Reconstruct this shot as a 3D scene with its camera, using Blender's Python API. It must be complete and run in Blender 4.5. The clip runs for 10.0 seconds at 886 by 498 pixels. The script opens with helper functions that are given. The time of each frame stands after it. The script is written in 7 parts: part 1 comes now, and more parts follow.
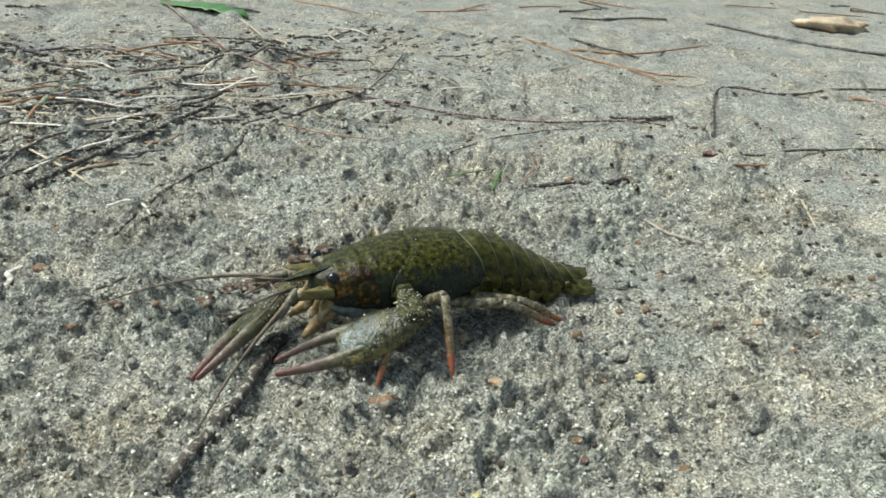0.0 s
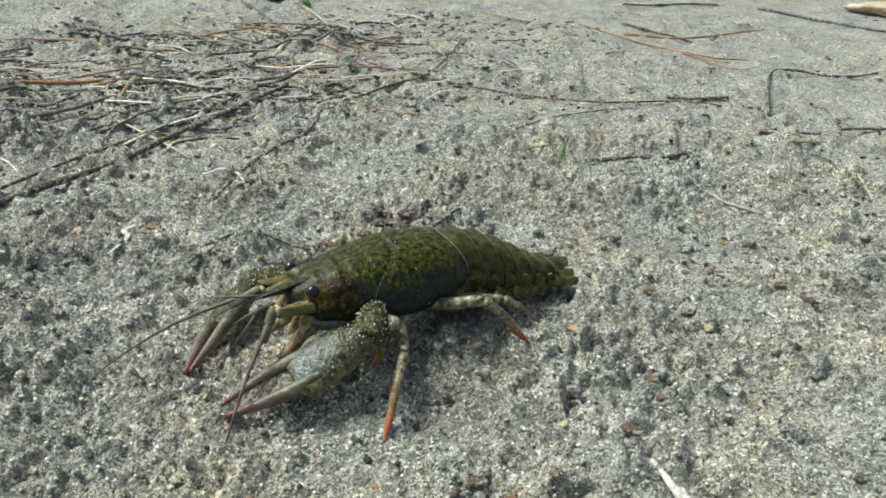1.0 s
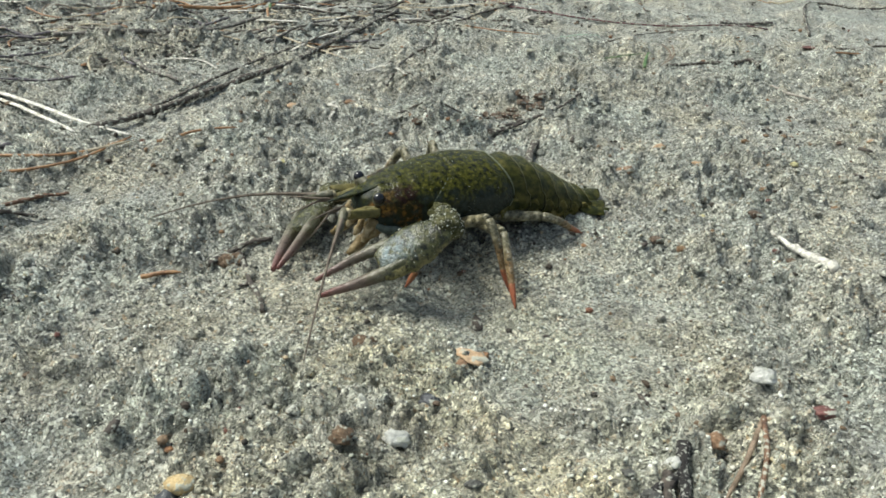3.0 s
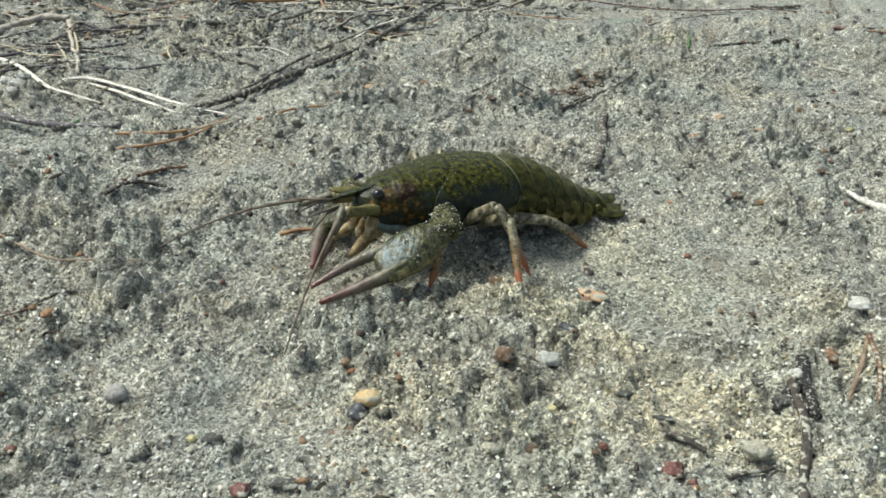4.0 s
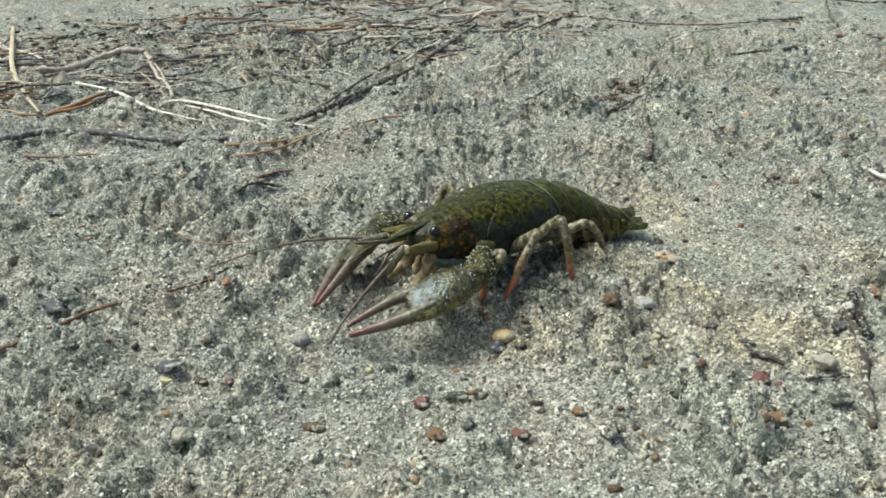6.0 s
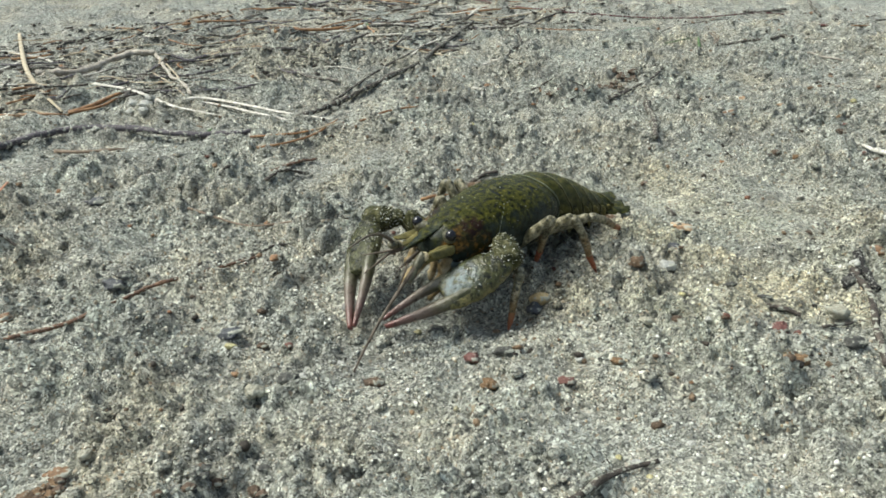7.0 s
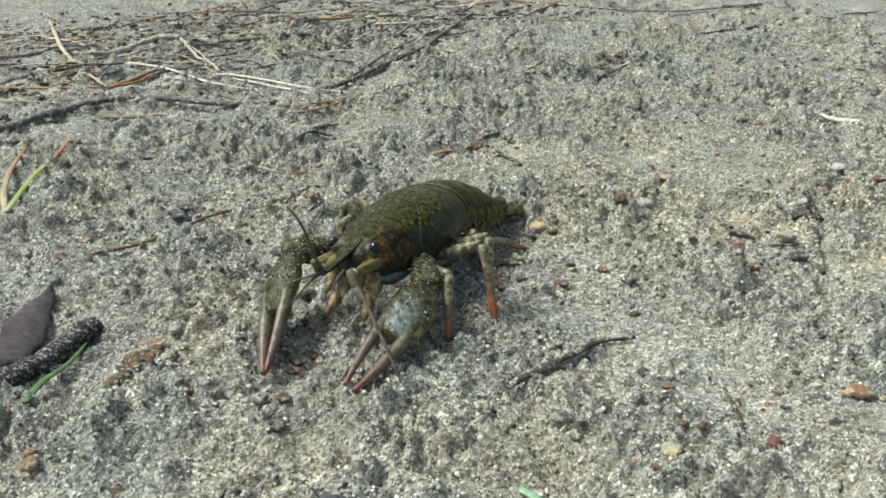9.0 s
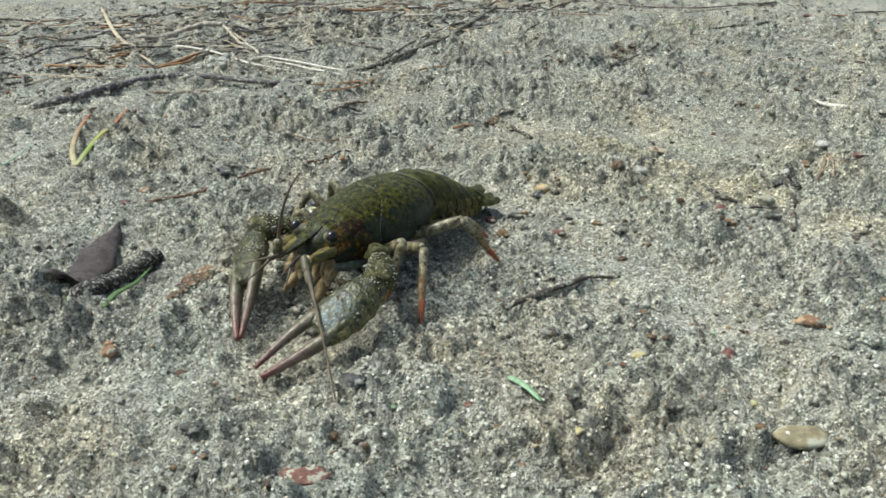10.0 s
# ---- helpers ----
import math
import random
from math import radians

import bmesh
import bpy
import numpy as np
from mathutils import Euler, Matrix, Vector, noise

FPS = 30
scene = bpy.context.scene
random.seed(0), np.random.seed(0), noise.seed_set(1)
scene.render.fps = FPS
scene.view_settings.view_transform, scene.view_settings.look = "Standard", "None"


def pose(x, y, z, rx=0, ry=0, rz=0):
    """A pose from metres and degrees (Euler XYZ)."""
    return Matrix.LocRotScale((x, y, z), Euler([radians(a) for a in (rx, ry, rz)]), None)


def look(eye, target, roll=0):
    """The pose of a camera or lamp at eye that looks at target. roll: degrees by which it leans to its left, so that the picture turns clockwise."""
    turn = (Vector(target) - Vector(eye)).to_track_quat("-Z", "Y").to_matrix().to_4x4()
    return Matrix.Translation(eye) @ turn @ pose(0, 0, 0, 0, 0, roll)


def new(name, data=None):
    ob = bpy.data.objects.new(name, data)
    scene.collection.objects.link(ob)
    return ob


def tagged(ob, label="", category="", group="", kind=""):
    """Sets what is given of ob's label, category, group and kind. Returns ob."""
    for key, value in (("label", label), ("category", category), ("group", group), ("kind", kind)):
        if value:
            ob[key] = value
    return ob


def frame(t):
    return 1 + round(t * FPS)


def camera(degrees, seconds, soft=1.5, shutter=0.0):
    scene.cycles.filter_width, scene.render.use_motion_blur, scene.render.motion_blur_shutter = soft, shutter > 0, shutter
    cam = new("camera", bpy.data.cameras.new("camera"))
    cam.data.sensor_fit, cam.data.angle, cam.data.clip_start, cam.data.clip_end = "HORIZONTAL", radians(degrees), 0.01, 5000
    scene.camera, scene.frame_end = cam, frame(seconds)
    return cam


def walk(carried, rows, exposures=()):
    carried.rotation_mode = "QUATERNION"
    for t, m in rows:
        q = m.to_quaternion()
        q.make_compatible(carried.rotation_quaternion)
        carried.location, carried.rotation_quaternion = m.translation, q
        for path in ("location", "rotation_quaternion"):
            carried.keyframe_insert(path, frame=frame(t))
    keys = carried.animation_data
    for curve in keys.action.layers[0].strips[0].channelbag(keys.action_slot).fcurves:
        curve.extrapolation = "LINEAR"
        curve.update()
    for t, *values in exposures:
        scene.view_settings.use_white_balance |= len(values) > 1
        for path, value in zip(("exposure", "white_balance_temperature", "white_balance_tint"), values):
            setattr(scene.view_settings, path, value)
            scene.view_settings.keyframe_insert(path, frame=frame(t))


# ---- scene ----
EXPOSURE = 1.08
cam = camera(59.0, 10.0, soft=1.65)
PATH = [
    (0, (0.01096, 0.02288, 0.13752), (0.00632, 0.16512, 0.06424), 4.2),
    (0.5, (0.00696, 0.00992, 0.13736), (-0.00272, 0.15144, 0.06336), 3.7),
    (1, (-0.00192, -0.00160, 0.13648), (-0.01384, 0.13920, 0.06144), 3.3),
    (1.5, (-0.00888, -0.01880, 0.13736), (-0.02168, 0.12152, 0.06168), 3.2),
    (2, (-0.02240, -0.04688, 0.13232), (-0.03624, 0.09256, 0.05504), 3.1),
    (2.5, (-0.03536, -0.07336, 0.12904), (-0.04768, 0.06520, 0.04992), 3.4),
    (3, (-0.05832, -0.10408, 0.12920), (-0.06808, 0.03416, 0.04936), 3.4),
    (3.2, (-0.06512, -0.11088, 0.12752), (-0.07400, 0.02728, 0.04728), 3.3),
    (4.5, (-0.11048, -0.14800, 0.12576), (-0.12032, -0.00904, 0.04704), 1.8),
    (5, (-0.12032, -0.15880, 0.12968), (-0.13048, -0.01912, 0.05240), 1.4),
    (5.5, (-0.12104, -0.17256, 0.13104), (-0.13072, -0.03200, 0.05520), 0.9),
    (7, (-0.14384, -0.20512, 0.12864), (-0.14840, -0.06320, 0.05488), -0.5),
    (7.5, (-0.14648, -0.21592, 0.12624), (-0.14928, -0.07384, 0.05272), -0.4),
    (8, (-0.15008, -0.22856, 0.12736), (-0.15200, -0.08632, 0.05416), -0.2),
    (8.5, (-0.15312, -0.24568, 0.12616), (-0.15496, -0.10328, 0.05320), -0.1),
    (9, (-0.15104, -0.25888, 0.12672), (-0.15368, -0.11648, 0.05400), 0.0),
    (9.5, (-0.14984, -0.28368, 0.12560), (-0.15376, -0.14120, 0.05288), 0.3),
    (10, (-0.14520, -0.30048, 0.12672), (-0.15304, -0.15808, 0.05424), 0.4),
]
walk(cam, [(t, look(eye, target, roll)) for t, eye, target, roll in PATH], [(0, EXPOSURE, 6480, -1), (10, EXPOSURE, 6480, -1)])

# ---- light: bright shade under an overcast sky ----
world = bpy.data.worlds.new("sky")
scene.world = world
world.use_nodes = True
wn = world.node_tree
sky = wn.nodes.new("ShaderNodeTexSky")
sky.sky_type, sky.sun_disc = "NISHITA", False
sky.sun_elevation, sky.sun_rotation = radians(57), radians(-78)
sky.air_density, sky.dust_density, sky.ozone_density = 1.0, 4.0, 1.0
wn.nodes["Background"].inputs["Strength"].default_value = 0.073
pale = wn.nodes.new("ShaderNodeHueSaturation")
pale.inputs["Saturation"].default_value = 0.72
wn.links.new(sky.outputs[0], pale.inputs["Color"])
wn.links.new(pale.outputs[0], wn.nodes["Background"].inputs["Color"])
sun = bpy.data.lights.new("sun", "SUN")
sun.energy, sun.angle, sun.color = 2.05, radians(24), (1.0, 0.955, 0.92)
sun_ob = new("sun", sun)
sun_ob.matrix_world = look((-0.92, 0.20, 1.45), (0, 0, 0))


# ---- materials ----
def material(name, build):
    m = bpy.data.materials.new(name)
    m.use_nodes = True
    nt = m.node_tree
    b = nt.nodes["Principled BSDF"]
    build(nt, b)
    return m


def node(nt, kind, **sockets):
    n = nt.nodes.new(kind)
    for key, value in sockets.items():
        n.inputs[key.replace("_", " ")].default_value = value
    return n


def coords(nt, which="Object"):
    return nt.nodes.new("ShaderNodeTexCoord").outputs[which]


def noise_at(nt, vec, scale, detail=3.0, rough=0.55):
    n = node(nt, "ShaderNodeTexNoise", Scale=scale, Detail=detail, Roughness=rough)
    nt.links.new(vec, n.inputs["Vector"])
    return n.outputs["Fac"]


def ramp(nt, fac, stops):
    r = nt.nodes.new("ShaderNodeValToRGB")
    el = r.color_ramp.elements
    while len(el) < len(stops):
        el.new(0.5)
    for e, (p, c) in zip(el, stops):
        e.position, e.color = p, (*c, 1) if len(c) == 3 else c
    nt.links.new(fac, r.inputs["Fac"])
    return r.outputs["Color"]


def mix(nt, fac, a, b, blend="MIX"):
    n = nt.nodes.new("ShaderNodeMix")
    n.data_type, n.blend_type = "RGBA", blend
    for sock, value in ((n.inputs[0], fac), (n.inputs[6], a), (n.inputs[7], b)):
        if isinstance(value, (int, float)):
            sock.default_value = value
        elif isinstance(value, tuple):
            sock.default_value = (*value, 1)
        else:
            nt.links.new(value, sock)
    return n.outputs[2]


def math_node(nt, op, a, b=0.0, clamp=False):
    n = nt.nodes.new("ShaderNodeMath")
    n.operation, n.use_clamp = op, clamp
    for sock, value in ((n.inputs[0], a), (n.inputs[1], b)):
        if isinstance(value, (int, float)):
            sock.default_value = value
        else:
            nt.links.new(value, sock)
    return n.outputs[0]


def bump(nt, bsdf, height, distance, strength=1.0):
    n = node(nt, "ShaderNodeBump", Strength=strength, Distance=distance)
    nt.links.new(height, n.inputs["Height"])
    nt.links.new(n.outputs[0], bsdf.inputs["Normal"])


def make_sand(nt, b):
    """Grey quartz sand with dark, white and rusty grains, damp in patches."""
    vec = coords(nt)
    warp = nt.nodes.new("ShaderNodeVectorMath")
    warp.operation = "MULTIPLY_ADD"
    nz = node(nt, "ShaderNodeTexNoise", Scale=420.0, Detail=2.0)
    nt.links.new(vec, nz.inputs["Vector"])
    nt.links.new(nz.outputs["Color"], warp.inputs[0])
    warp.inputs[1].default_value = (0.0011, 0.0011, 0.0011)
    nt.links.new(vec, warp.inputs[2])
    cols, outs = [], []
    for scale in (1050.0, 2100.0):
        v = node(nt, "ShaderNodeTexVoronoi", Scale=scale)
        nt.links.new(warp.outputs[0], v.inputs["Vector"])
        sep = nt.nodes.new("ShaderNodeSeparateColor")
        nt.links.new(v.outputs["Color"], sep.inputs[0])
        outs.append(sep)
        cols.append(ramp(nt, sep.outputs[0], [(0.0, (0.025, 0.025, 0.02)), (0.16, (0.11, 0.112, 0.095)), (0.42, (0.27, 0.272, 0.235)),
                                              (0.68, (0.42, 0.425, 0.37)), (0.88, (0.80, 0.805, 0.76)), (0.985, (0.30, 0.23, 0.15))]))
    pick = ramp(nt, noise_at(nt, vec, 240, 3), [(0.4, (0, 0, 0)), (0.6, (1, 1, 1))])
    grains = mix(nt, pick, cols[0], cols[1])
    hue = ramp(nt, noise_at(nt, vec, 21, 3, 0.6), [(0.36, (0.95, 1.0, 1.0)), (0.5, (1.0, 1.0, 0.99)), (0.64, (1.07, 1.01, 0.90))])
    grains = mix(nt, 1.0, grains, hue, "MULTIPLY")
    tone = ramp(nt, noise_at(nt, vec, 34, 6, 0.68), [(0.28, (0.50, 0.50, 0.485)), (0.46, (0.90, 0.91, 0.89)), (0.68, (1.34, 1.33, 1.28))])
    col = mix(nt, 1.0, grains, tone, "MULTIPLY")
    fine = ramp(nt, noise_at(nt, vec, 300, 5, 0.72), [(0.3, (0.17, 0.17, 0.16)), (0.5, (0.95, 0.95, 0.93)), (0.7, (1.95, 1.95, 1.88))])
    coarse = ramp(nt, noise_at(nt, vec, 26, 4, 0.6), [(0.40, (0.30, 0.30, 0.30)), (0.58, (0.92, 0.92, 0.92))])
    # silt gathers in the hollows, where few grains show
    low = nt.nodes.new("ShaderNodeSeparateXYZ")
    nt.links.new(vec, low.inputs[0])
    above = math_node(nt, "ADD", math_node(nt, "MULTIPLY", math_node(nt, "ADD", low.outputs[2], 0.0045), 450, True), 0.25, True)
    col = mix(nt, math_node(nt, "MULTIPLY", coarse, above), col, fine, "MULTIPLY")
    # drier yellow subsoil turned up along the crawled stretch
    d = nt.nodes.new("ShaderNodeVectorMath")
    d.operation = "DISTANCE"
    nt.links.new(vec, d.inputs[0])
    d.inputs[1].default_value = (-0.055, 0.055, 0)
    near = math_node(nt, "SUBTRACT", 1.1, math_node(nt, "DIVIDE", d.outputs["Value"], 0.1), True)
    yellow = math_node(nt, "MULTIPLY", near, ramp(nt, noise_at(nt, vec, 30, 4), [(0.35, (0.1, 0.1, 0.1)), (0.6, (0.8, 0.8, 0.8))]), True)
    col = mix(nt, yellow, col, mix(nt, 1.0, col, (1.16, 1.09, 0.88), "MULTIPLY"))
    nt.links.new(col, b.inputs["Base Color"])
    other = outs[1].outputs[1]
    nt.links.new(ramp(nt, other, [(0.0, (0.25, 0.25, 0.25)), (0.15, (0.5, 0.5, 0.5)), (1.0, (0.75, 0.75, 0.75))]), b.inputs["Roughness"])
    h = math_node(nt, "ADD", noise_at(nt, vec, 480, 4, 0.7), math_node(nt, "MULTIPLY", outs[0].outputs[1], 0.4))
    h = math_node(nt, "ADD", h, math_node(nt, "MULTIPLY", noise_at(nt, vec, 75, 4, 0.6), 0.95))
    bump(nt, b, h, 0.0038, 1.0)
    # dusty grains catch light at a flat angle
    b.inputs["Sheen Weight"].default_value = 0.18
    b.inputs["Sheen Roughness"].default_value = 0.5


def make_grit(nt, b):
    vec = coords(nt)
    isl = nt.nodes.new("ShaderNodeNewGeometry").outputs["Random Per Island"]
    col = ramp(nt, isl, [(0.0, (0.12, 0.12, 0.10)), (0.08, (0.28, 0.285, 0.24)), (0.3, (0.46, 0.465, 0.40)), (0.60, (0.58, 0.585, 0.52)),
                         (0.86, (0.88, 0.88, 0.84)), (0.965, (0.40, 0.31, 0.20)), (1.0, (0.44, 0.42, 0.28))])
    spots = ramp(nt, noise_at(nt, vec, 1100, 3, 0.7), [(0.3, (0.55, 0.55, 0.52)), (0.6, (1.1, 1.1, 1.06))])
    nt.links.new(mix(nt, 1.0, col, spots, "MULTIPLY"), b.inputs["Base Color"])
    b.inputs["Roughness"].default_value = 0.4
    bump(nt, b, noise_at(nt, vec, 1500, 3), 0.0005, 0.8)


def make_crumb(nt, b):
    isl = nt.nodes.new("ShaderNodeNewGeometry").outputs["Random Per Island"]
    vec = coords(nt)
    col = ramp(nt, isl, [(0.0, (0.02, 0.017, 0.013)), (0.35, (0.045, 0.035, 0.026)), (0.5, (0.11, 0.075, 0.048)), (0.75, (0.20, 0.14, 0.085)), (0.90, (0.28, 0.15, 0.075)), (0.97, (0.15, 0.065, 0.05))])
    spots = ramp(nt, noise_at(nt, vec, 1100, 3, 0.7), [(0.3, (0.5, 0.5, 0.5)), (0.65, (1.4, 1.4, 1.4))])
    nt.links.new(mix(nt, 1.0, col, spots, "MULTIPLY"), b.inputs["Base Color"])
    b.inputs["Roughness"].default_value = 0.8
    bump(nt, b, noise_at(nt, vec, 1200, 3), 0.0008, 0.9)


def speckled(dark, light, scale=260.0, rough=0.75, relief=0.0006, spot=None, stretch=None):
    def build(nt, b):
        vec = coords(nt)
        if stretch:
            mp = nt.nodes.new("ShaderNodeMapping")
            mp.inputs["Scale"].default_value = stretch
            nt.links.new(vec, mp.inputs["Vector"])
            vec = mp.outputs[0]
        col = ramp(nt, noise_at(nt, vec, scale, 5, 0.65), [(0.32, dark), (0.68, light)])
        wear = noise_at(nt, vec, scale * 3.5, 3, 0.7)
        col = mix(nt, 0.6, col, ramp(nt, wear, [(0.3, (0.5, 0.5, 0.5)), (0.7, (1.35, 1.35, 1.35))]), "MULTIPLY")
        if spot:
            col = mix(nt, ramp(nt, noise_at(nt, vec, scale * 1.7, 2), [(0.545, (0, 0, 0)), (0.61, (0.95, 0.95, 0.95))]), col, spot)
        nt.links.new(col, b.inputs["Base Color"])
        b.inputs["Roughness"].default_value = rough
        bump(nt, b, wear, relief, 0.9)
    return build


SAND = (0.38, 0.385, 0.32)
MATS = {
    "bark": speckled((0.022, 0.018, 0.015), (0.11, 0.09, 0.074), 320, 0.8, 0.0008, SAND),
    "rotwood": speckled((0.010, 0.009, 0.009), (0.045, 0.040, 0.038), 620, 0.85, 0.0012, (0.40, 0.40, 0.35)),
    "greybark": speckled((0.06, 0.052, 0.045), (0.19, 0.17, 0.15), 320, 0.8, 0.0008, SAND),
    "purplebark": speckled((0.035, 0.029, 0.036), (0.15, 0.13, 0.145), 320, 0.6, 0.0008, SAND),
    "palebark": speckled((0.24, 0.21, 0.17), (0.56, 0.51, 0.44), 300, 0.8, 0.0006),
    "redbark": speckled((0.05, 0.024, 0.016), (0.23, 0.125, 0.07), 320, 0.7, 0.0006, SAND),
    "redstem": speckled((0.05, 0.016, 0.02), (0.17, 0.06, 0.06), 280, 0.5, 0.0004, SAND),
    "stem": speckled((0.12, 0.085, 0.055), (0.28, 0.21, 0.15), 300, 0.7, 0.0004),
    "bleached": speckled((0.38, 0.36, 0.31), (0.72, 0.70, 0.63), 260, 0.8, 0.0005, (0.3, 0.28, 0.24)),
    "straw": speckled((0.30, 0.24, 0.15), (0.56, 0.49, 0.36), 260, 0.6, 0.0003),
    "whitestraw": speckled((0.46, 0.43, 0.37), (0.80, 0.77, 0.70), 260, 0.6, 0.0003, (0.4, 0.37, 0.3)),
    "needle": speckled((0.15, 0.065, 0.025), (0.42, 0.24, 0.11), 240, 0.55, 0.0002),
    "green": speckled((0.04, 0.085, 0.022), (0.11, 0.20, 0.06), 260, 0.45, 0.0002),
    "leafgreen": speckled((0.02, 0.085, 0.012), (0.06, 0.19, 0.03), 160, 0.45, 0.0002),
    "bluegreen": speckled((0.18, 0.27, 0.19), (0.36, 0.47, 0.36), 260, 0.6, 0.0002),
    "mint": speckled((0.14, 0.27, 0.15), (0.30, 0.45, 0.29), 260, 0.45, 0.0002),
    "greystone": speckled((0.20, 0.195, 0.18), (0.36, 0.35, 0.33), 420, 0.7, 0.0006),
    "duostone": speckled((0.40, 0.28, 0.12), (0.58, 0.47, 0.27), 330, 0.6, 0.0008, SAND),
    "whitestone": speckled((0.34, 0.34, 0.31), (0.58, 0.58, 0.54), 240, 0.7, 0.0006, SAND),
    "brownstone": speckled((0.06, 0.038, 0.024), (0.26, 0.17, 0.10), 300, 0.85, 0.0012, SAND),
    "orangestone": speckled((0.15, 0.085, 0.045), (0.33, 0.205, 0.12), 260, 0.75, 0.0008, SAND),
    "palestone": speckled((0.30, 0.285, 0.22), (0.54, 0.52, 0.42), 330, 0.75, 0.0012, SAND),
    "tanstone": speckled((0.32, 0.20, 0.11), (0.54, 0.40, 0.26), 200, 0.75, 0.0005, SAND),
    "yellowgrain": speckled((0.34, 0.30, 0.13), (0.56, 0.52, 0.30), 260, 0.4, 0.0003),
    "darkcrumb": speckled((0.045, 0.044, 0.04), (0.15, 0.15, 0.135), 330, 0.8, 0.0010, SAND),
    "rotcrumb": speckled((0.06, 0.04, 0.028), (0.20, 0.14, 0.095), 330, 0.85, 0.0010, SAND),
    "rustcrumb": speckled((0.12, 0.07, 0.035), (0.30, 0.19, 0.10), 330, 0.8, 0.0010, SAND),
    "redcrumb": speckled((0.11, 0.045, 0.036), (0.24, 0.12, 0.095), 330, 0.7, 0.0008, SAND),
    "chipstone": speckled((0.36, 0.29, 0.19), (0.58, 0.50, 0.37), 60, 0.75, 0.0012, (0.44, 0.28, 0.17)),
    "bigstone": speckled((0.17, 0.145, 0.09), (0.33, 0.29, 0.19), 110, 0.8, 0.0006, SAND),
    "redstone": speckled((0.09, 0.033, 0.03), (0.20, 0.085, 0.07), 240, 0.6, 0.0005, SAND),
    "darkstone": speckled((0.025, 0.027, 0.033), (0.10, 0.105, 0.115), 240, 0.55, 0.0006, SAND),
    "deadleaf": speckled((0.035, 0.028, 0.030), (0.115, 0.092, 0.096), 420, 0.6, 0.0016),
}
MATS = {k: material(k, v) for k, v in MATS.items()}
MATS["sand"] = material("sand", make_sand)
MATS["grit"] = material("grit", make_grit)
MATS["crumb"] = material("crumb", make_crumb)


def make_redgreen(nt, b):
    sep = nt.nodes.new("ShaderNodeSeparateXYZ")
    nt.links.new(coords(nt, "Generated"), sep.inputs[0])
    col = ramp(nt, sep.outputs[1], [(0.0, (0.34, 0.33, 0.20)), (0.25, (0.20, 0.30, 0.04)), (0.55, (0.34, 0.33, 0.08)), (0.75, (0.42, 0.12, 0.05)), (0.95, (0.45, 0.22, 0.12))])
    nt.links.new(col, b.inputs["Base Color"])
    b.inputs["Roughness"].default_value = 0.45


def make_rustgreen(nt, b):
    vec = coords(nt, "Generated")
    sep = nt.nodes.new("ShaderNodeSeparateXYZ")
    nt.links.new(vec, sep.inputs[0])
    col = ramp(nt, sep.outputs[1], [(0.0, (0.40, 0.38, 0.20)), (0.3, (0.36, 0.30, 0.18)), (0.6, (0.30, 0.19, 0.10)), (0.8, (0.36, 0.11, 0.05)), (0.97, (0.30, 0.10, 0.05))])
    col = mix(nt, 1.0, col, ramp(nt, noise_at(nt, coords(nt), 500, 3), [(0.3, (0.55, 0.55, 0.55)), (0.7, (1.2, 1.2, 1.2))]), "MULTIPLY")
    nt.links.new(col, b.inputs["Base Color"])
    b.inputs["Roughness"].default_value = 0.55


MATS["redgreen"] = material("redgreen", make_redgreen)
MATS["rustgreen"] = material("rustgreen", make_rustgreen)


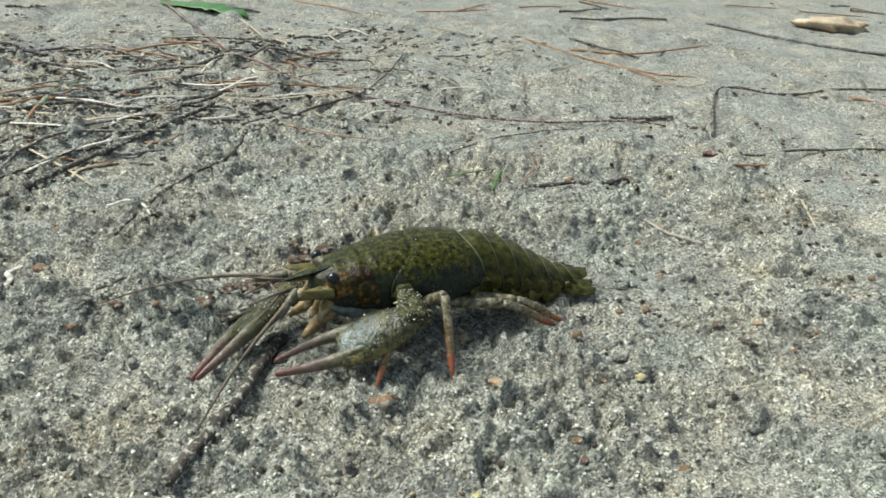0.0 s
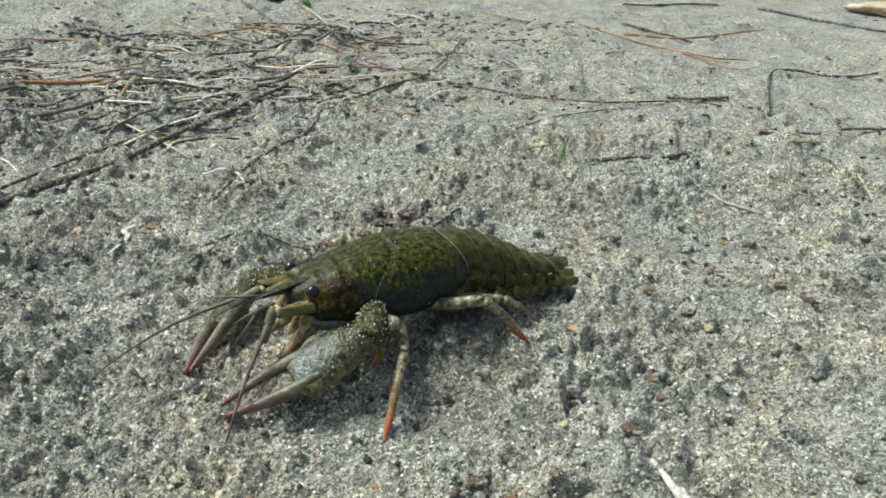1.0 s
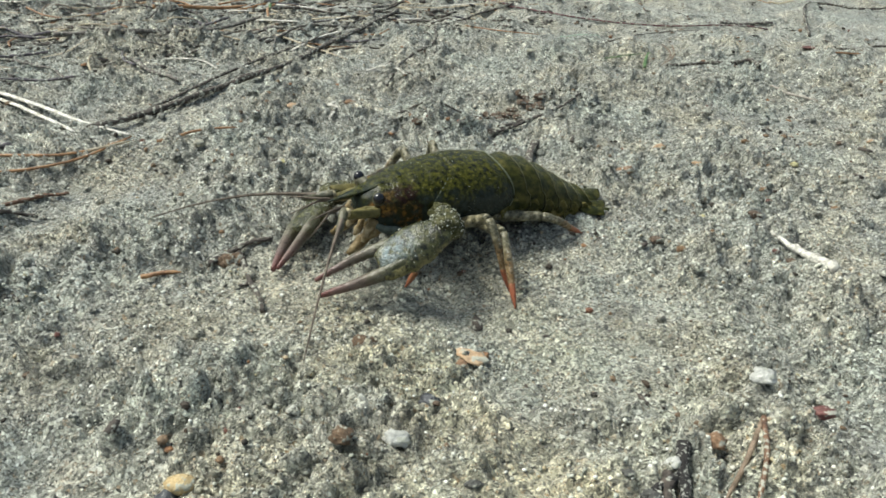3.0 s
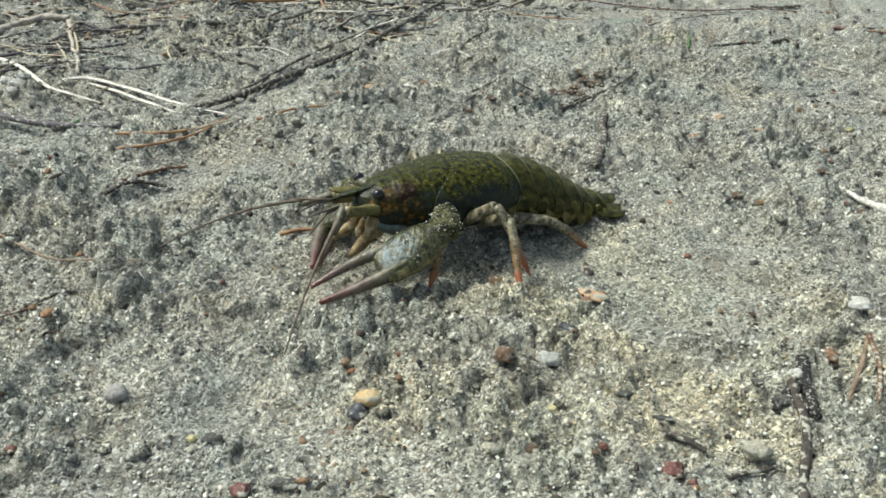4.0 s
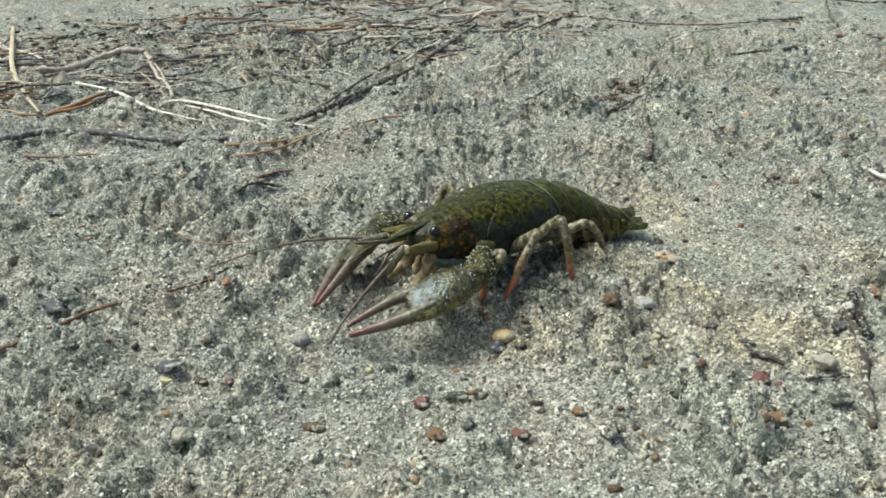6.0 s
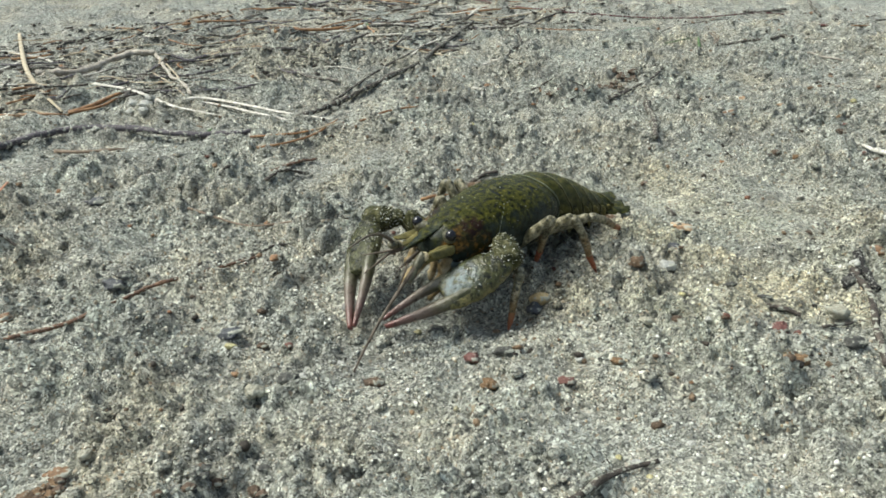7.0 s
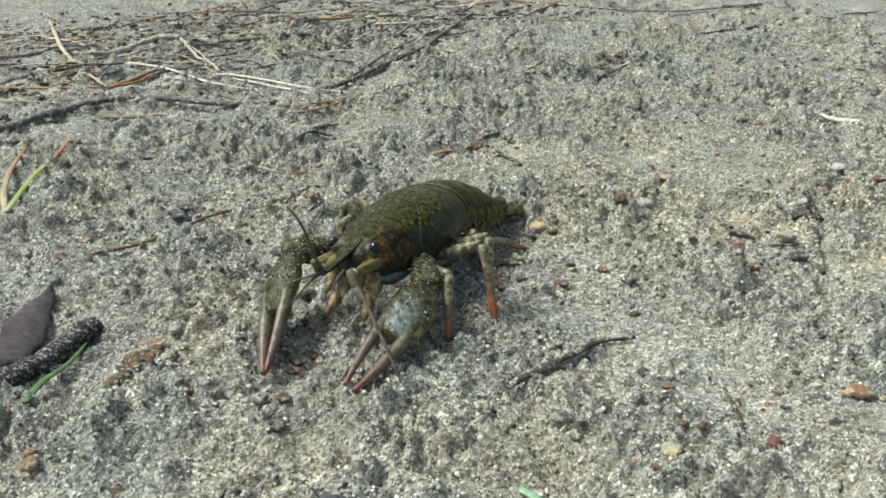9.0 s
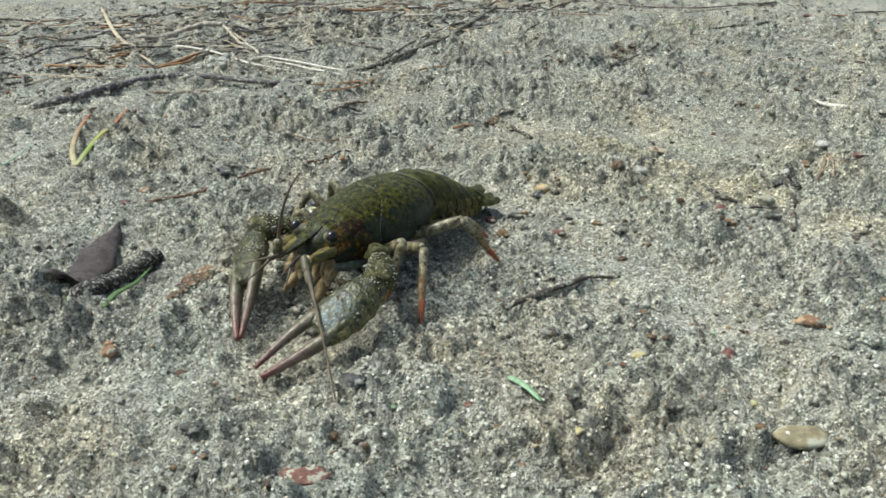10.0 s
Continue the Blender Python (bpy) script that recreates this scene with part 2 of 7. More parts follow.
def shell(name, stops, scale=140.0, speck=(0.012, 0.014, 0.006), rough=0.26, relief=0.0004, specks=0.62, cheek=False, sandy=0.0, along=None, spec=0.14, sky_sheen=None, belly=None):
    """Wet crayfish shell: mottled colours, dark specks, a gloss."""
    def build(nt, b):
        vec = coords(nt)
        col = ramp(nt, noise_at(nt, vec, scale, 4, 0.6), stops)
        if cheek:
            sep = nt.nodes.new("ShaderNodeSeparateXYZ")
            nt.links.new(vec, sep.inputs[0])
            wob = math_node(nt, "MULTIPLY", math_node(nt, "SUBTRACT", noise_at(nt, vec, 260, 3), 0.5), 0.016)
            # slate flanks below the olive back
            low = math_node(nt, "MULTIPLY", math_node(nt, "SUBTRACT", 0.0252, math_node(nt, "ADD", sep.outputs[2], wob)), 260, True)
            slate = ramp(nt, noise_at(nt, vec, 500, 3), [(0.3, (0.012, 0.017, 0.013)), (0.7, (0.028, 0.037, 0.030))])
            col = mix(nt, low, col, slate)
            # rusty cheeks in front of the groove
            fx = math_node(nt, "MULTIPLY", math_node(nt, "SUBTRACT", math_node(nt, "ADD", sep.outputs[0], wob), 0.0275), 400, True)
            rust = ramp(nt, noise_at(nt, vec, 420, 3), [(0.44, (0.022, 0.020, 0.006)), (0.54, (0.11, 0.058, 0.012)), (0.68, (0.24, 0.125, 0.03))])
            under = math_node(nt, "MULTIPLY", math_node(nt, "SUBTRACT", 0.0252, math_node(nt, "ADD", sep.outputs[2], wob)), 320, True)
            above = math_node(nt, "MULTIPLY", math_node(nt, "SUBTRACT", math_node(nt, "ADD", sep.outputs[2], wob), 0.0155), 320, True)
            wide = math_node(nt, "MULTIPLY", math_node(nt, "SUBTRACT", math_node(nt, "ABSOLUTE", sep.outputs[1]), 0.0046), 700, True)
            cheekmask = math_node(nt, "MULTIPLY", math_node(nt, "MULTIPLY", fx, wide), math_node(nt, "MULTIPLY", under, above))
            # dark brown streak over the eye
            streak = math_node(nt, "SUBTRACT", 1.3, math_node(nt, "MULTIPLY", math_node(nt, "ABSOLUTE", math_node(nt, "SUBTRACT", math_node(nt, "ADD", sep.outputs[2], wob), 0.0262)), 420), True)
            col = mix(nt, math_node(nt, "MULTIPLY", math_node(nt, "MULTIPLY", streak, wide), math_node(nt, "MULTIPLY", fx, 0.95)), col, (0.016, 0.006, 0.005))
            col = mix(nt, cheekmask, col, rust)
        if sky_sheen:
            # pale sky reflection painted into the colour of the upper side
            sc = nt.nodes.new("ShaderNodeSeparateXYZ")
            nt.links.new(vec, sc.inputs[0])
            up = math_node(nt, "ADD", sc.outputs[2], math_node(nt, "MULTIPLY", math_node(nt, "SUBTRACT", noise_at(nt, vec, 330, 3), 0.5), 0.007))
            patchy = ramp(nt, noise_at(nt, vec, 420, 3), [(0.36, (0, 0, 0)), (0.54, (0.9, 0.9, 0.9))])
            ahead = math_node(nt, "MULTIPLY", math_node(nt, "SUBTRACT", sc.outputs[0], 0.009), 140, True)
            centre = math_node(nt, "SUBTRACT", 1.15, math_node(nt, "MULTIPLY", math_node(nt, "ABSOLUTE", sc.outputs[1]), 190), True)
            patchy = math_node(nt, "MULTIPLY", patchy, math_node(nt, "MULTIPLY", ahead, centre))
            col = mix(nt, math_node(nt, "MULTIPLY", math_node(nt, "MULTIPLY", math_node(nt, "SUBTRACT", up, 0.0006), 480, True), patchy), col, sky_sheen)
        if belly:
            # paler colour runs in from the underside
            sb = nt.nodes.new("ShaderNodeSeparateXYZ")
            nt.links.new(vec, sb.inputs[0])
            down = math_node(nt, "ADD", sb.outputs[2], math_node(nt, "MULTIPLY", math_node(nt, "SUBTRACT", noise_at(nt, vec, 260, 4, 0.65), 0.5), 0.009))
            col = mix(nt, math_node(nt, "MULTIPLY", math_node(nt, "SUBTRACT", 0.0020, down), 420, True), col, belly)
        if along:
            # colour runs over towards the tip: (start, end, colour), in metres along x
            sx = nt.nodes.new("ShaderNodeSeparateXYZ")
            nt.links.new(vec, sx.inputs[0])
            wob = math_node(nt, "MULTIPLY", math_node(nt, "SUBTRACT", noise_at(nt, vec, 300, 3), 0.5), 0.012)
            for start, end, tip in along:
                fac = math_node(nt, "DIVIDE", math_node(nt, "SUBTRACT", math_node(nt, "ADD", sx.outputs[0], wob), start), end - start, True)
                col = mix(nt, math_node(nt, "MULTIPLY", fac, 0.92), col, tip)
        sp = ramp(nt, noise_at(nt, vec, 900, 2), [(specks, (0, 0, 0)), (specks + 0.06, (0.8, 0.8, 0.8))])
        col = mix(nt, sp, col, speck)
        if sandy:
            gr = ramp(nt, noise_at(nt, vec, 1700, 2), [(0.74 - sandy, (0, 0, 0)), (0.79 - sandy, (0.9, 0.9, 0.9))])
            where = ramp(nt, noise_at(nt, vec, 260, 3), [(0.42, (0, 0, 0)), (0.58, (1, 1, 1))])
            col = mix(nt, mix(nt, 1.0, gr, where, "MULTIPLY"), col, (0.30, 0.295, 0.25))
        nt.links.new(col, b.inputs["Base Color"])
        b.inputs["Roughness"].default_value = rough
        b.inputs["Specular IOR Level"].default_value = spec
        warts = math_node(nt, "MULTIPLY", noise_at(nt, vec, 430, 3, 0.6), 1.6)
        bump(nt, b, math_node(nt, "ADD", noise_at(nt, vec, 1300, 3), warts), relief, 0.6)
    return material(name, build)


OLIVE = [(0.36, (0.005, 0.006, 0.001)), (0.47, (0.024, 0.026, 0.004)), (0.57, (0.048, 0.049, 0.007)), (0.70, (0.100, 0.088, 0.016))]
SHELL = {
    "back": shell("back", OLIVE, 620, cheek=True, sandy=0.05, rough=0.24, spec=0.14, specks=0.57),
    "abdomen": shell("abdomen", [(0.34, (0.012, 0.015, 0.004)), (0.5, (0.036, 0.038, 0.009)), (0.7, (0.085, 0.075, 0.020))], 330, relief=0.0003),
    "pale_edge": shell("pale_edge", [(0.3, (0.06, 0.07, 0.04)), (0.7, (0.17, 0.185, 0.13))], 300, rough=0.35, specks=0.8),
    "hem": shell("hem", [(0.3, (0.04, 0.042, 0.016)), (0.7, (0.11, 0.105, 0.055))], 300, rough=0.35),
    "plate": shell("plate", [(0.32, (0.030, 0.031, 0.008)), (0.5, (0.095, 0.086, 0.024)), (0.7, (0.21, 0.17, 0.06))], 330, rough=0.3),
    "claw_plain": shell("claw_plain", [(0.38, (0.008, 0.009, 0.004)), (0.50, (0.038, 0.040, 0.012)), (0.62, (0.070, 0.072, 0.026)), (0.78, (0.12, 0.13, 0.09))], 480, rough=0.26, sandy=0.03, spec=0.3, relief=0.0008, specks=0.56, belly=(0.12, 0.115, 0.06)),
    # left palm: its blue-white patch is sky sheen put into the colour
    "claw": shell("claw", [(0.38, (0.008, 0.009, 0.004)), (0.50, (0.038, 0.040, 0.012)), (0.62, (0.070, 0.072, 0.026)), (0.78, (0.12, 0.13, 0.09))], 480, rough=0.2, sandy=0.03, spec=0.42, relief=0.0006, specks=0.56, sky_sheen=(0.19, 0.24, 0.25), belly=(0.19, 0.165, 0.065)),
    "arm": shell("arm", [(0.34, (0.014, 0.016, 0.006)), (0.5, (0.052, 0.053, 0.020)), (0.68, (0.13, 0.122, 0.06))], 420, sandy=0.12, relief=0.0012),
    "leg": shell("leg", [(0.34, (0.04, 0.038, 0.02)), (0.5, (0.15, 0.135, 0.08)), (0.66, (0.34, 0.31, 0.22))], 520, rough=0.3, specks=0.55, sandy=0.12, spec=0.4),
    "leg_low": shell("leg_low", [(0.34, (0.04, 0.038, 0.02)), (0.5, (0.15, 0.135, 0.08)), (0.66, (0.34, 0.31, 0.22))], 520, rough=0.3, specks=0.55, sandy=0.12, spec=0.4, along=[(0.006, 0.018, (0.25, 0.135, 0.05))]),
    "leg_tip": shell("leg_tip", [(0.3, (0.10, 0.085, 0.045)), (0.5, (0.20, 0.17, 0.10)), (0.72, (0.32, 0.28, 0.19))], 260, (0.1, 0.03, 0.02), 0.35, along=[(-0.01, 0.013, (0.27, 0.13, 0.065)), (0.013, 0.018, (0.30, 0.10, 0.055))]),
    "finger": shell("finger", [(0.32, (0.03, 0.032, 0.011)), (0.5, (0.09, 0.088, 0.05)), (0.72, (0.20, 0.19, 0.15))], 260, (0.03, 0.02, 0.015), 0.3, sandy=0.05, along=[(0.022, 0.034, (0.15, 0.105, 0.092)), (0.034, 0.042, (0.13, 0.042, 0.036))], spec=0.4),
    "mover": shell("mover", [(0.32, (0.03, 0.032, 0.011)), (0.5, (0.09, 0.088, 0.05)), (0.72, (0.20, 0.19, 0.15))], 260, (0.03, 0.02, 0.015), 0.3, sandy=0.05, along=[(0.006, 0.018, (0.15, 0.105, 0.092)), (0.018, 0.026, (0.13, 0.042, 0.036))], spec=0.4),
    "mouth": shell("mouth", [(0.3, (0.09, 0.066, 0.03)), (0.5, (0.23, 0.17, 0.085)), (0.7, (0.48, 0.41, 0.27))], 300, rough=0.4, specks=0.68, sandy=0.06),
    "blue_edge": shell("blue_edge", [(0.3, (0.035, 0.050, 0.045)), (0.5, (0.09, 0.12, 0.11)), (0.7, (0.20, 0.24, 0.22))], 300, rough=0.3, specks=0.7, spec=0.4),
    "cream": shell("cream", [(0.3, (0.42, 0.34, 0.18)), (0.7, (0.64, 0.55, 0.36))], 260, rough=0.4, specks=0.9),
    "stalk": shell("stalk", [(0.3, (0.045, 0.045, 0.028)), (0.7, (0.15, 0.14, 0.09))], 320, rough=0.35, spec=0.4),
    "scale": shell("scale", [(0.3, (0.06, 0.058, 0.018)), (0.7, (0.20, 0.17, 0.065))], 300, rough=0.35, spec=0.3),
    "feeler": shell("feeler", [(0.3, (0.07, 0.055, 0.042)), (0.7, (0.17, 0.14, 0.11))], 320, rough=0.45, specks=0.8),
    "eye": shell("eye", [(0.3, (0.004, 0.004, 0.006)), (0.7, (0.008, 0.008, 0.012))], 200, (0.004, 0.004, 0.006), 0.08, 0.0, spec=0.5),
}


# ---- ground height ----
def lattice(ix, iy, seed):
    h = (ix.astype(np.int64) * 374761393 + iy.astype(np.int64) * 668265263 + seed * 2147483647) & 0xFFFFFFFF
    h = ((h ^ (h >> 13)) * 1274126177) & 0xFFFFFFFF
    h = ((h ^ (h >> 16)) * 2246822519) & 0xFFFFFFFF
    return ((h ^ (h >> 15)) & 0xFFFFFF) / float(0xFFFFFF)


def gnoise(x, y, size, seed):
    """Smooth gradient noise, about -1 to 1, with features of that size."""
    x, y = x / size, y / size
    ix, iy = np.floor(x), np.floor(y)
    fx, fy = x - ix, y - iy
    u, v = fx * fx * fx * (fx * (fx * 6 - 15) + 10), fy * fy * fy * (fy * (fy * 6 - 15) + 10)
    out = 0
    for dx in (0, 1):
        for dy in (0, 1):
            a = lattice(ix + dx, iy + dy, seed) * 2 * math.pi
            w = (u if dx else 1 - u) * (v if dy else 1 - v)
            out = out + w * (np.cos(a) * (fx - dx) + np.sin(a) * (fy - dy))
    return out * 1.6


def crumbs(x, y, size, seed):
    """Rounded lumps, 0 to 1, scattered with that spacing and of uneven height."""
    x, y = x / size, y / size
    ix, iy = np.floor(x), np.floor(y)
    best = np.zeros_like(x)
    for dx in (-1, 0, 1):
        for dy in (-1, 0, 1):
            cx, cy = ix + dx, iy + dy
            px, py = cx + lattice(cx, cy, seed), cy + lattice(cx, cy, seed + 1)
            r = 0.35 + 0.6 * lattice(cx, cy, seed + 2)
            tall = lattice(cx, cy, seed + 3) ** 1.6
            d = ((x - px) ** 2 + (y - py) ** 2) / (r * r)
            best = np.maximum(best, tall * np.sqrt(np.maximum(0.0, 1 - d)))
    return best


FINE, GROW = (-0.30, 0.10, -0.20, 0.34), 0.018
HOLLOWS = [(-0.276, -0.066, 0.013, 6.5), (-0.154, 0.009, 0.013, 4.0), (-0.134, 0.005, 0.011, 3.2), (-0.194, -0.076, 0.007, 3.0), (-0.185, 0.012, 0.009, 1.6), (-0.068, 0.092, 0.018, 1.0)]


TRACK = [(0.02, 0.26), (-0.06, 0.138), (-0.107, 0.085), (-0.126, 0.04), (-0.18, -0.07)]


def off_track(x, y):
    """0 on the strip that the crayfish has pressed flatter, 1 beside it."""
    best = np.full_like(x, 9.0)
    for (ax, ay), (bx, by) in zip(TRACK, TRACK[1:]):
        ux, uy = bx - ax, by - ay
        t = np.clip(((x - ax) * ux + (y - ay) * uy) / (ux * ux + uy * uy), 0, 1)
        best = np.minimum(best, np.hypot(x - ax - t * ux, y - ay - t * uy))
    return np.clip((best - 0.03) / 0.04, 0, 1)


def height(x, y):
    x, y = np.asarray(x, float), np.asarray(y, float)
    h = 0.0014 * gnoise(x, y, 0.11, 11) + 0.0018 * gnoise(x, y, 0.038, 12)
    rough = np.clip(0.74 + 0.75 * gnoise(x, y, 0.06, 13) + 0.35 * gnoise(x, y, 0.02, 14), 0.18, 1.25)
    smooth = np.zeros_like(x)
    for cx, cy, r, deep in HOLLOWS:
        g = np.exp(-((x - cx) ** 2 + (y - cy) ** 2) / (r * r))
        h = h - 0.001 * deep * g
        smooth = np.maximum(smooth, g)
    rough = rough * (1 - 0.85 * smooth)
    # the sheet is coarser far away, where small lumps die out
    out = np.maximum(np.maximum(FINE[0] - x, x - FINE[1]), np.maximum(FINE[2] - y, y - FINE[3]))
    step = 0.001 + GROW * np.maximum(out, 0.0)

    def keep(size):
        return np.clip((size / step - 1.6) / 1.4, 0, 1)

    # crumbly lumps: rounded swellings with creases between them, down to single grains
    wx, wy = x + 0.0035 * gnoise(x, y, 0.011, 15), y + 0.0035 * gnoise(x, y, 0.011, 16)
    far = off_track(x, y)
    lumps = (0.0018 + 0.0020 * far) * np.abs(gnoise(x, y, 0.036, 28)) + (0.0034 + 0.0024 * far) * np.abs(gnoise(wx, wy, 0.021, 21)) * keep(0.021)
    lumps = lumps + (0.0046 + 0.0012 * far) * np.abs(gnoise(wx, wy, 0.0105, 22)) * keep(0.0105) + 0.0043 * np.abs(gnoise(wx, wy, 0.0056, 23)) * keep(0.0056)
    lumps = lumps + (0.0033 * np.abs(gnoise(x, y, 0.0031, 24)) + 0.0011 * gnoise(x, y, 0.0019, 25)) * keep(0.0031)
    pits = 0.0046 * np.clip(gnoise(wx, wy, 0.017, 26) - 0.2, 0, 1) * keep(0.017) + 0.0021 * np.clip(gnoise(x, y, 0.008, 27) - 0.2, 0, 1) * keep(0.008)
    loose = 0.0019 * crumbs(wx, wy, 0.007, 31) * keep(0.006)
    return h + rough * (lumps + loose - pits) - 0.0045 - 0.0010 * far


def gz(x, y):
    """Height of the ground, eased over a few millimetres; takes numbers or lists."""
    o = 0.002
    x, y = np.asarray(x, float)[..., None], np.asarray(y, float)[..., None]
    z = height(x + np.array([0, -o, o, 0, 0]), y + np.array([0, 0, 0, -o, o])).mean(-1)
    return float(z) if z.ndim == 0 else z


def axis(a, b, step, far):
    """Even steps from a to b, then slowly and at last quickly growing ones."""
    pts = list(np.arange(a, b, step))
    ends = []
    for p, way in ((pts[0], -1), (pts[-1], 1)):
        d, run = step, []
        while abs(p) < far:
            d *= 1 + GROW if d < 0.015 else 1.25
            p += way * d
            run.append(p)
        ends.append(run)
    return np.array(ends[0][::-1] + pts + ends[1])


def build_ground():
    xs, ys = axis(FINE[0], FINE[1], 0.001, 60.0), axis(FINE[2], FINE[3], 0.0009, 60.0)
    gx, gy = np.meshgrid(xs, ys)
    z = height(gx.ravel(), gy.ravel())
    nx, ny = len(xs), len(ys)
    co = np.stack([gx.ravel(), gy.ravel(), z], 1)
    i = (np.arange(ny - 1)[:, None] * nx + np.arange(nx - 1)[None, :]).ravel()
    quads = np.stack([i, i + 1, i + nx + 1, i + nx], 1)
    me = bpy.data.meshes.new("ground")
    me.vertices.add(len(co))
    me.vertices.foreach_set("co", co.ravel())
    me.loops.add(quads.size)
    me.loops.foreach_set("vertex_index", quads.ravel())
    me.polygons.add(len(quads))
    me.polygons.foreach_set("loop_start", np.arange(len(quads)) * 4)
    me.update(calc_edges=True)
    me.polygons.foreach_set("use_smooth", np.ones(len(quads), bool))
    me.materials.append(MATS["sand"])
    return tagged(new("ground", me), "damp grey crumbly sand with small lumps and grains", "sand", kind="structure")


build_ground()


# ---- shapes ----
def mesh_object(name, verts, faces, mat, smooth=True):
    me = bpy.data.meshes.new(name)
    me.from_pydata([tuple(v) for v in verts], [], faces)
    me.polygons.foreach_set("use_smooth", np.full(len(me.polygons), smooth))
    me.materials.append(mat)
    return new(name, me)


def spline(pts, n):
    """Points along a smooth curve through pts."""
    p = [Vector(q) for q in pts]
    p = [2 * p[0] - p[1]] + p + [2 * p[-1] - p[-2]]
    out = []
    for i in range(1, len(p) - 2):
        for k in range(n):
            t = k / n
            a, b, c, d = p[i - 1], p[i], p[i + 1], p[i + 2]
            out.append(0.5 * ((2 * b) + (c - a) * t + (2 * a - 5 * b + 4 * c - d) * t * t + (3 * b - a - 3 * c + d) * t ** 3))
    return out + [p[-2]]


def tube(pts, radii, sides=8, flat=1.0, lump=0.0, seed=0):
    """A closed tube along pts; flat squeezes it upright, lump roughens it."""
    verts, faces = [], []
    n = len(pts)
    for i, p in enumerate(pts):
        d = (pts[min(i + 1, n - 1)] - pts[max(i - 1, 0)]).normalized()
        side = d.cross(Vector((0, 0, 1)))
        side = side.normalized() if side.length > 1e-4 else Vector((1, 0, 0))
        up = side.cross(d)
        for k in range(sides):
            a = 2 * math.pi * k / sides
            r = radii[i] * (1 + lump * noise.noise(Vector((p.x * 300 + seed, p.y * 300 + k * 0.9, p.z * 300 + k))))
            verts.append(p + side * (r * math.cos(a)) + up * (r * flat * math.sin(a)))
    for i in range(n - 1):
        for k in range(sides):
            k2 = (k + 1) % sides
            faces.append((i * sides + k, i * sides + k2, (i + 1) * sides + k2, (i + 1) * sides + k))
    faces.append(tuple(range(sides))[::-1])
    faces.append(tuple((n - 1) * sides + k for k in range(sides)))
    return verts, faces


# ---- the crayfish: x ahead, y to its left, z up, in its own space ----
MM = 0.001


def part(name, shape, mat, parent, label="", smooth=True):
    ob = mesh_object(name, shape[0], shape[1], mat, smooth)
    ob.parent = parent
    return tagged(ob, label)


def loft(rings):
    """A closed skin over rings of equal count."""
    verts, faces, m = [], [], len(rings[0])
    for r in rings:
        verts += r
    for i in range(len(rings) - 1):
        for k in range(m):
            k2 = (k + 1) % m
            faces.append((i * m + k, i * m + k2, (i + 1) * m + k2, (i + 1) * m + k))
    faces.append(tuple(range(m))[::-1])
    faces.append(tuple((len(rings) - 1) * m + k for k in range(m)))
    return verts, faces


def interp(x, table):
    for (x0, *a), (x1, *b) in zip(table, table[1:]):
        if x <= x1:
            t = max(0.0, min(1.0, (x - x0) / (x1 - x0)))
            t = t * t * (3 - 2 * t) * 0.5 + t * 0.5
            return [p + (q - p) * t for p, q in zip(a, b)]
    return list(table[-1][1:])


# x, half width, top, bottom
CARAPACE = [(-5, 11.4, 28.0, 9.6), (0, 13.4, 29.2, 8.2), (8, 14.6, 29.9, 7.4), (16, 14.4, 29.6, 7.4), (24, 13.1, 28.7, 8.6), (31, 11.4, 27.6, 10.0),
            (37, 9.4, 26.0, 11.5), (41, 7.2, 24.4, 13.0), (43.5, 4.6, 23.2, 15.5), (44.6, 1.4, 22.0, 18.0)]


def rostrum_shape():
    """The flat pointed beak between the eyes, with raised edges."""
    rings, m = [], 20
    table = [(30, 2.2, 27.2), (36, 2.1, 25.5), (42, 1.8, 23.7), (47, 1.3, 22.8), (48.5, 0.8, 22.5), (53.5, 0.25, 21.8)]
    for i in range(30):
        x = 30 + 23.5 * i / 29
        w, z = interp(x, table)
        ring = []
        for k in range(m):
            a = 2 * math.pi * k / m
            c, s = math.cos(a), math.sin(a)
            ring.append((x * MM, w * c * MM, (z + 0.9 * s * min(1, w) + 0.7 * (c * c - 0.3) * min(1, w * 0.6)) * MM))
        rings.append(ring)
    return loft(rings)


def groove_at(drop):
    """Where the neck groove runs, by the share of the height below the ridge."""
    return 13.2 + 10.5 * (1 - (1 - min(1.0, drop / 0.45)) ** 2.2) - 6 * max(0.0, drop - 0.5)


def rear_sweep(z):
    """How far the rounded hind edge of the shell reaches back at that height."""
    s = max(0.0, 28 - z)
    return max(0.0, 0.75 * s - 0.04 * s * s)


